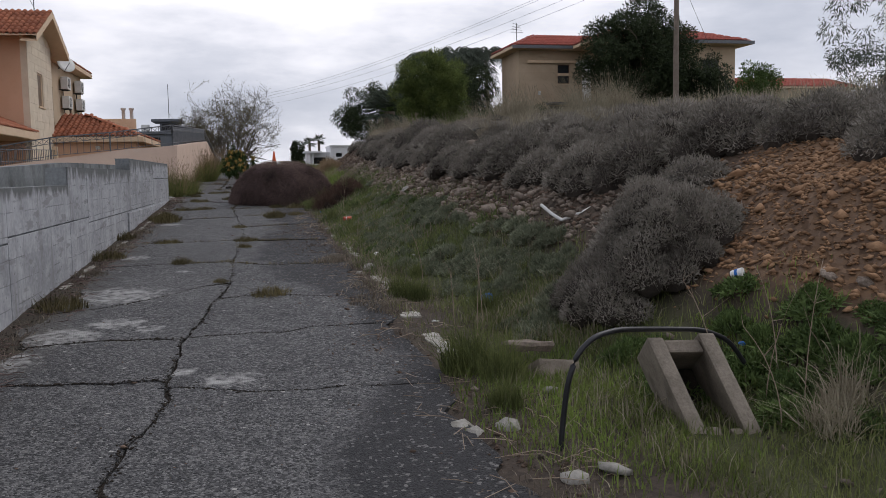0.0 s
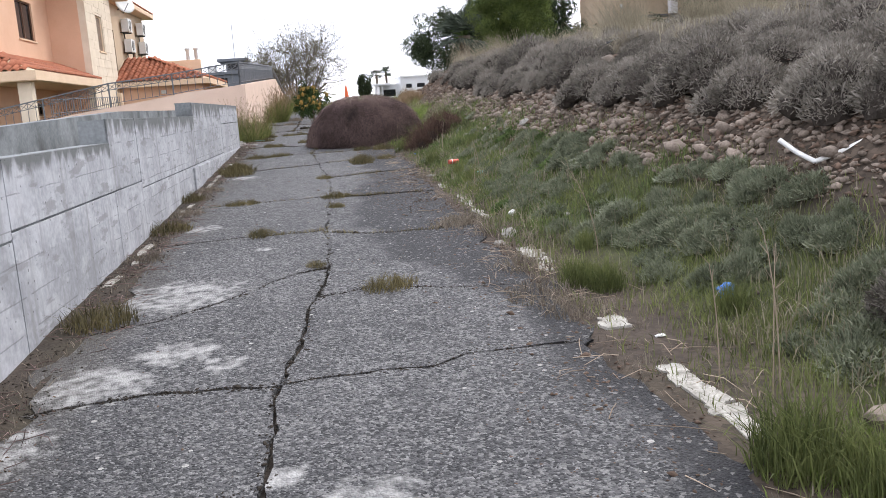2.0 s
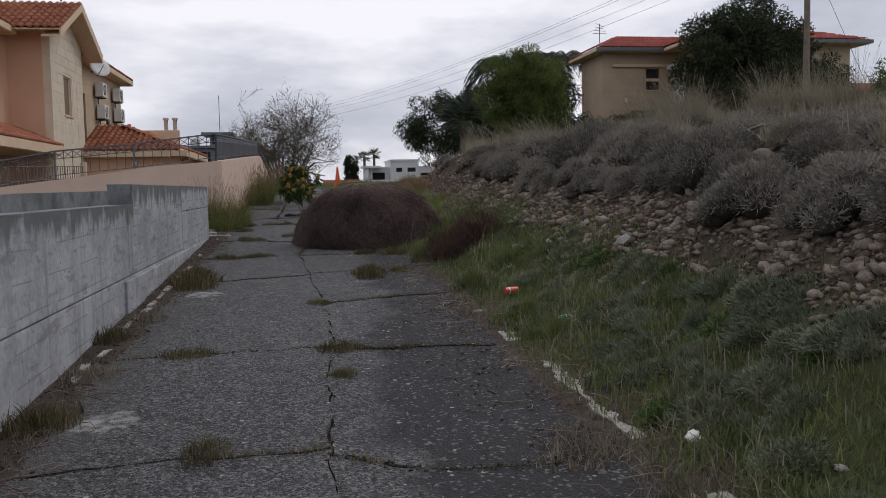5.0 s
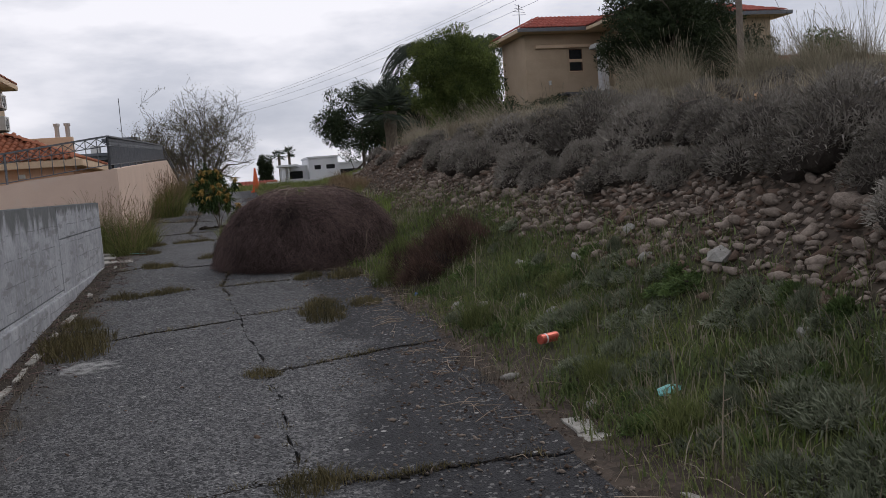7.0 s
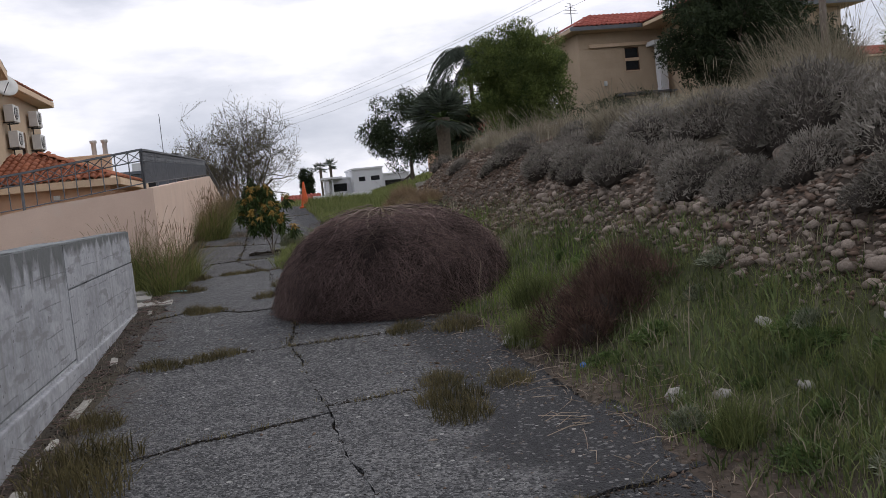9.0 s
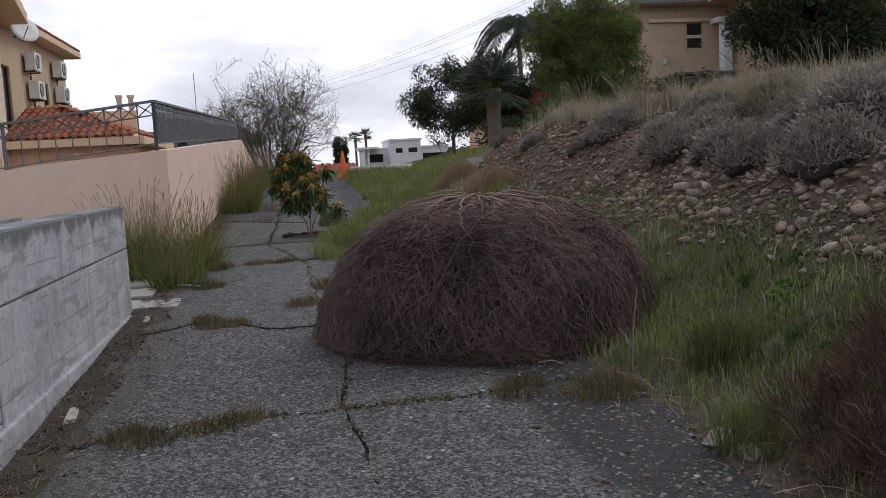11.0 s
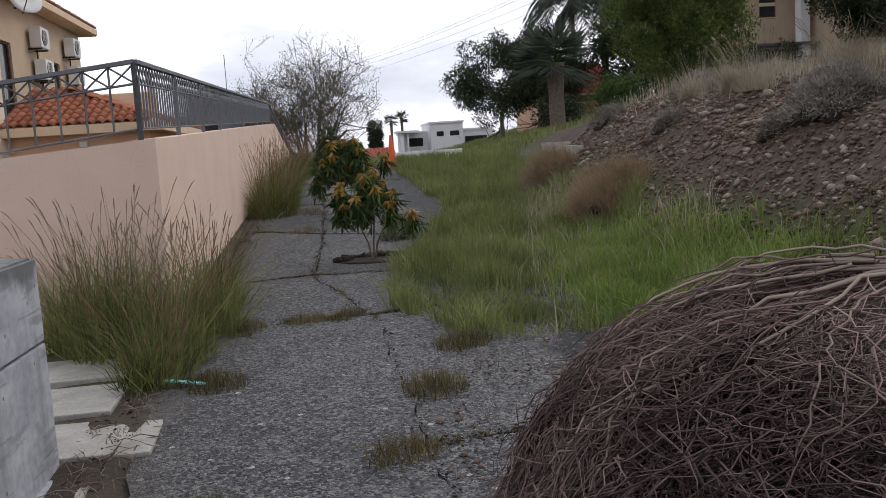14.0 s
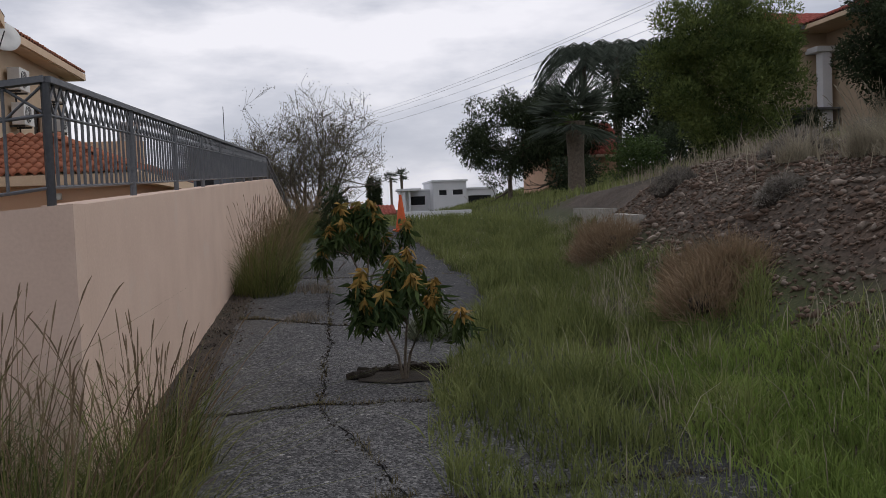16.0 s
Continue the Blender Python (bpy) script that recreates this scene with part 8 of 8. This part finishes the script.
# flat broken stone propped on a buried block
prop = thing("broken_slab", (1.85, 5.45, 0.15), "flat broken stone lying across a buried concrete block", "stone")
part("buried_block", box(-0.16, 0.16, -0.1, 0.1, -0.2, 0.02, 0.02, pose(1.93, 5.4, 0.2, -28, 8, 12)), M_BLOCK, prop)
bm = bmesh.new()
ring = [(math.cos(a) * 0.2 * rng.uniform(0.85, 1.1), math.sin(a) * 0.1 * rng.uniform(0.8, 1.1)) for a in np.linspace(0, 2 * np.pi, 15, endpoint=False)]
lo = [bm.verts.new((px * 0.8, py * 0.8, -0.03 + rng.uniform(-0.01, 0.01))) for px, py in ring]
mi = [bm.verts.new((px, py, 0.01 + rng.uniform(-0.008, 0.008))) for px, py in ring]
hi = [bm.verts.new((px * 0.9, py * 0.9, 0.035 + rng.uniform(-0.006, 0.006))) for px, py in ring]
bm.faces.new(hi)
bm.faces.new(lo[::-1])
for ra, rb in ((lo, mi), (mi, hi)):
    for i in range(15):
        j = (i + 1) % 15
        bm.faces.new((ra[i], ra[j], rb[j], rb[i]))
bmesh.ops.transform(bm, matrix=pose(1.8, 5.5, 0.32, -6, 5, 8), verts=bm.verts[:])
part("flat_stone", bm, M_STONE, prop)

# ---- litter ----
vp = thing("bent_pipe", (3.02, 8.1, 0.95), "bent white plastic pipe lying on the bank", "pipe")
for a, b, nm in (((3.015, 8.12, 1.01), (2.86, 8.3, 1.16), "pipe_arm"), ((3.015, 8.12, 1.01), (3.36, 7.95, 1.18), "pipe_arm")):
    tubes(nm, [[a, tuple((np.array(a) + np.array(b)) / 2 - np.array([0, 0, 0.012])), b]], [[0.017] * 3], M_WHITEPLASTIC, vp, sides=10, smooth=True)

def cylinder(r0, r1, h, m, seg=16):
    bm = bmesh.new()
    bmesh.ops.create_cone(bm, cap_ends=True, segments=seg, radius1=r0, radius2=r1, depth=h, matrix=m)
    bmesh.ops.bevel(bm, geom=[e for e in bm.edges if len(e.link_faces) == 2 and e.calc_face_angle(0) > 1.0], offset=min(r0, r1, h) * 0.12, segments=2, affect="EDGES")
    return bm

def lay(x, y, lift, rx, ry, rz):
    return pose(x, y, float(ground_z(x, y)) + lift, rx, ry, rz)

can = thing("drink_can", (1.64, 15.06, 0.66), "faded red drink can lying in the grass", "can")
m = lay(1.64, 15.06, 0.07, 90, 0, 112)
part("can_body", cylinder(0.033, 0.033, 0.15, m), M_CAN, can)
part("can_lid", cylinder(0.028, 0.026, 0.006, m @ Matrix.Translation((0, 0, 0.078))), M_AC, can)
part("can_stripe", cylinder(0.0335, 0.0335, 0.018, m @ Matrix.Translation((0, 0, -0.03))), M_WHITEPLASTIC, can)
cup = thing("paper_cup", (3.18, 5.2, 0.8), "white and blue paper cup on the bank", "cup")
m = lay(3.18, 5.21, 0.05, 75, 20, 30)
part("cup_body", cylinder(0.024, 0.033, 0.085, m), M_WHITEPLASTIC, cup)
part("cup_band", cylinder(0.0282, 0.0312, 0.028, m), M_BLUE, cup)


def crumple(name, place, size, material, label, category, seed):
    """A crumpled scrap with folds."""
    q = rs(seed)
    bm = bmesh.new()
    bmesh.ops.create_icosphere(bm, subdivisions=2, radius=1.0)
    for vv in bm.verts:
        vv.co = Vector((vv.co.x * size[0] / 2, vv.co.y * size[1] / 2, vv.co.z * size[2] / 2)) * float(q.uniform(0.65, 1.15))
    bmesh.ops.transform(bm, matrix=lay(place[0], place[1], size[2] * 0.35, 0, 0, place[2]), verts=bm.verts[:])
    ob = part(name, bm, material, None, label)
    return tagged(ob, category=category)


crumple("plastic_bag", (1.79, 13.75, 20), (0.17, 0.09, 0.06), M_TEAL, "crumpled pale turquoise plastic wrapper in the grass", "wrapper", 700)
crumple("paper_scrap", (1.56, 10.9, 10), (0.1, 0.08, 0.07), M_WHITEPLASTIC, "crumpled white paper cup by the lane", "paper", 701)
crumple("blue_scrap", (2.05, 7.45, 25), (0.16, 0.1, 0.14), M_BLUE, "scrap of bright blue plastic in the grass", "litter", 702)
crumple("blue_scrap", (2.95, 4.76, 60), (0.06, 0.05, 0.03), M_BLUE, "small scrap of blue plastic by the bank", "litter", 703)
crumple("blue_bottle", (1.4, 17.9, 60), (0.05, 0.05, 0.05), M_BLUE, "blue bottle cap in the weeds", "litter", 704)
crumple("paper_scrap", (1.5, 7.1, 30), (0.08, 0.05, 0.02), M_WHITEPLASTIC, "torn scrap of white paper on the verge", "paper", 705)
crumple("cardboard_scrap", (1.35, 27.2, 40), (0.16, 0.1, 0.05), M_STALK, "torn piece of brown cardboard in the grass", "cardboard", 706)
strip = tagged(part("plastic_strip", box(-0.13, 0.13, -0.015, 0.015, 0, 0.012, 0.003, pose(-1.66, 24.33, float(road_z(24.33)) + 0.025, 0, 3, -25)), M_TEAL, None, "pale turquoise plastic strip lying at the paving's edge"), category="litter")
# dead branch on the crest
db = thing("dead_branch", (3.8, 14.6, 2.0), "dark dead branch lying on the scrub", "branch")
tubes("branch_wood", [[(3.5, 14.5, 2.03), (3.75, 14.55, 2.2), (4.0, 14.6, 2.28), (4.3, 14.75, 2.3)]], [[0.01, 0.016, 0.018, 0.012]], M_DARKMETAL, db, sides=6)
# straw and twigs strewn at the lane's edge
q = rs(81)
n = 420
xy = scatter(q, n * 2, 0.85, 1.7, 3.5, 24, lambda x, y: patchy(x, y, 1.5))
n = len(xy)
a, L = q.uniform(0, 6.28, n), q.uniform(0.05, 0.32, n)
z = np.maximum(ground_z(xy[:, 0], xy[:, 1]), road_z(xy[:, 1])) + 0.012
p0 = np.concatenate([xy, z[:, None]], 1)
d = np.stack([np.cos(a), np.sin(a), q.normal(0, 0.08, n)], -1) * L[:, None]
path = np.stack([p0 - d / 2, p0 + q.normal(0, 0.012, (n, 3)) + np.array([0, 0, 0.01]), p0 + d / 2], 1)
v, f = tube_arrays(path, np.tile([0.0028, 0.0026, 0.0015], (n, 1)))
stuff("straw_litter", fast_mesh("straw_litter", v, f), M_STALK, "bleached straw and twigs strewn along the lane's edge", "straw")

# dark twigs and litter along the wall's foot
q = rs(83)
xy = scatter(q, 2600, -2.02, -1.5, 4, 27, lambda x, y: np.interp(x, [-2.02, -1.8, -1.5], [1, 0.9, 0.1]) * patchy(x, y, 1.5))
n = len(xy)
a, L = q.uniform(0, 6.28, n), q.uniform(0.03, 0.2, n)
p0 = np.concatenate([xy, (np.maximum(ground_z(xy[:, 0], xy[:, 1]), road_z(xy[:, 1])) + 0.01)[:, None]], 1)
d = np.stack([np.cos(a), np.sin(a), q.normal(0, 0.1, n)], -1) * L[:, None]
v, f = tube_arrays(np.stack([p0 - d / 2, p0 + q.normal(0, 0.01, (n, 3)) + np.array([0, 0, 0.008]), p0 + d / 2], 1), np.tile([0.0026, 0.0024, 0.0014], (n, 1)))
stuff("twig_litter", fast_mesh("twig_litter", v, f), M_TWIG, "dead brown twigs strewn along the foot of the wall", "twigs")

# ---- traffic cone and the barrier at the lane's end ----
cz = float(road_z(44.0))
cone = thing("traffic_cone", (1.22, 44.0, cz), "faded orange traffic cone at the lane's end", "traffic cone")
part("cone_base", box(1.22 - 0.21, 1.22 + 0.21, 43.79, 44.21, cz - 0.01, cz + 0.05, 0.015), M_CONE, cone)
part("cone_body", cylinder(0.15, 0.03, 0.88, pose(1.22, 44.0, cz + 0.49), 24), M_CONE, cone)
bar = thing("street_barrier", (2.5, 52.0, 1.8), "low white and red painted kerb rail across the lane's end", "barrier")
for k in range(8):
    x = 0.6 + 0.55 * k
    part("rail_piece", box(x, x + 0.548, 52.0, 52.12, 1.72, 1.9, 0.01), M_WHITEPAINT if k % 2 else M_CAN, bar)
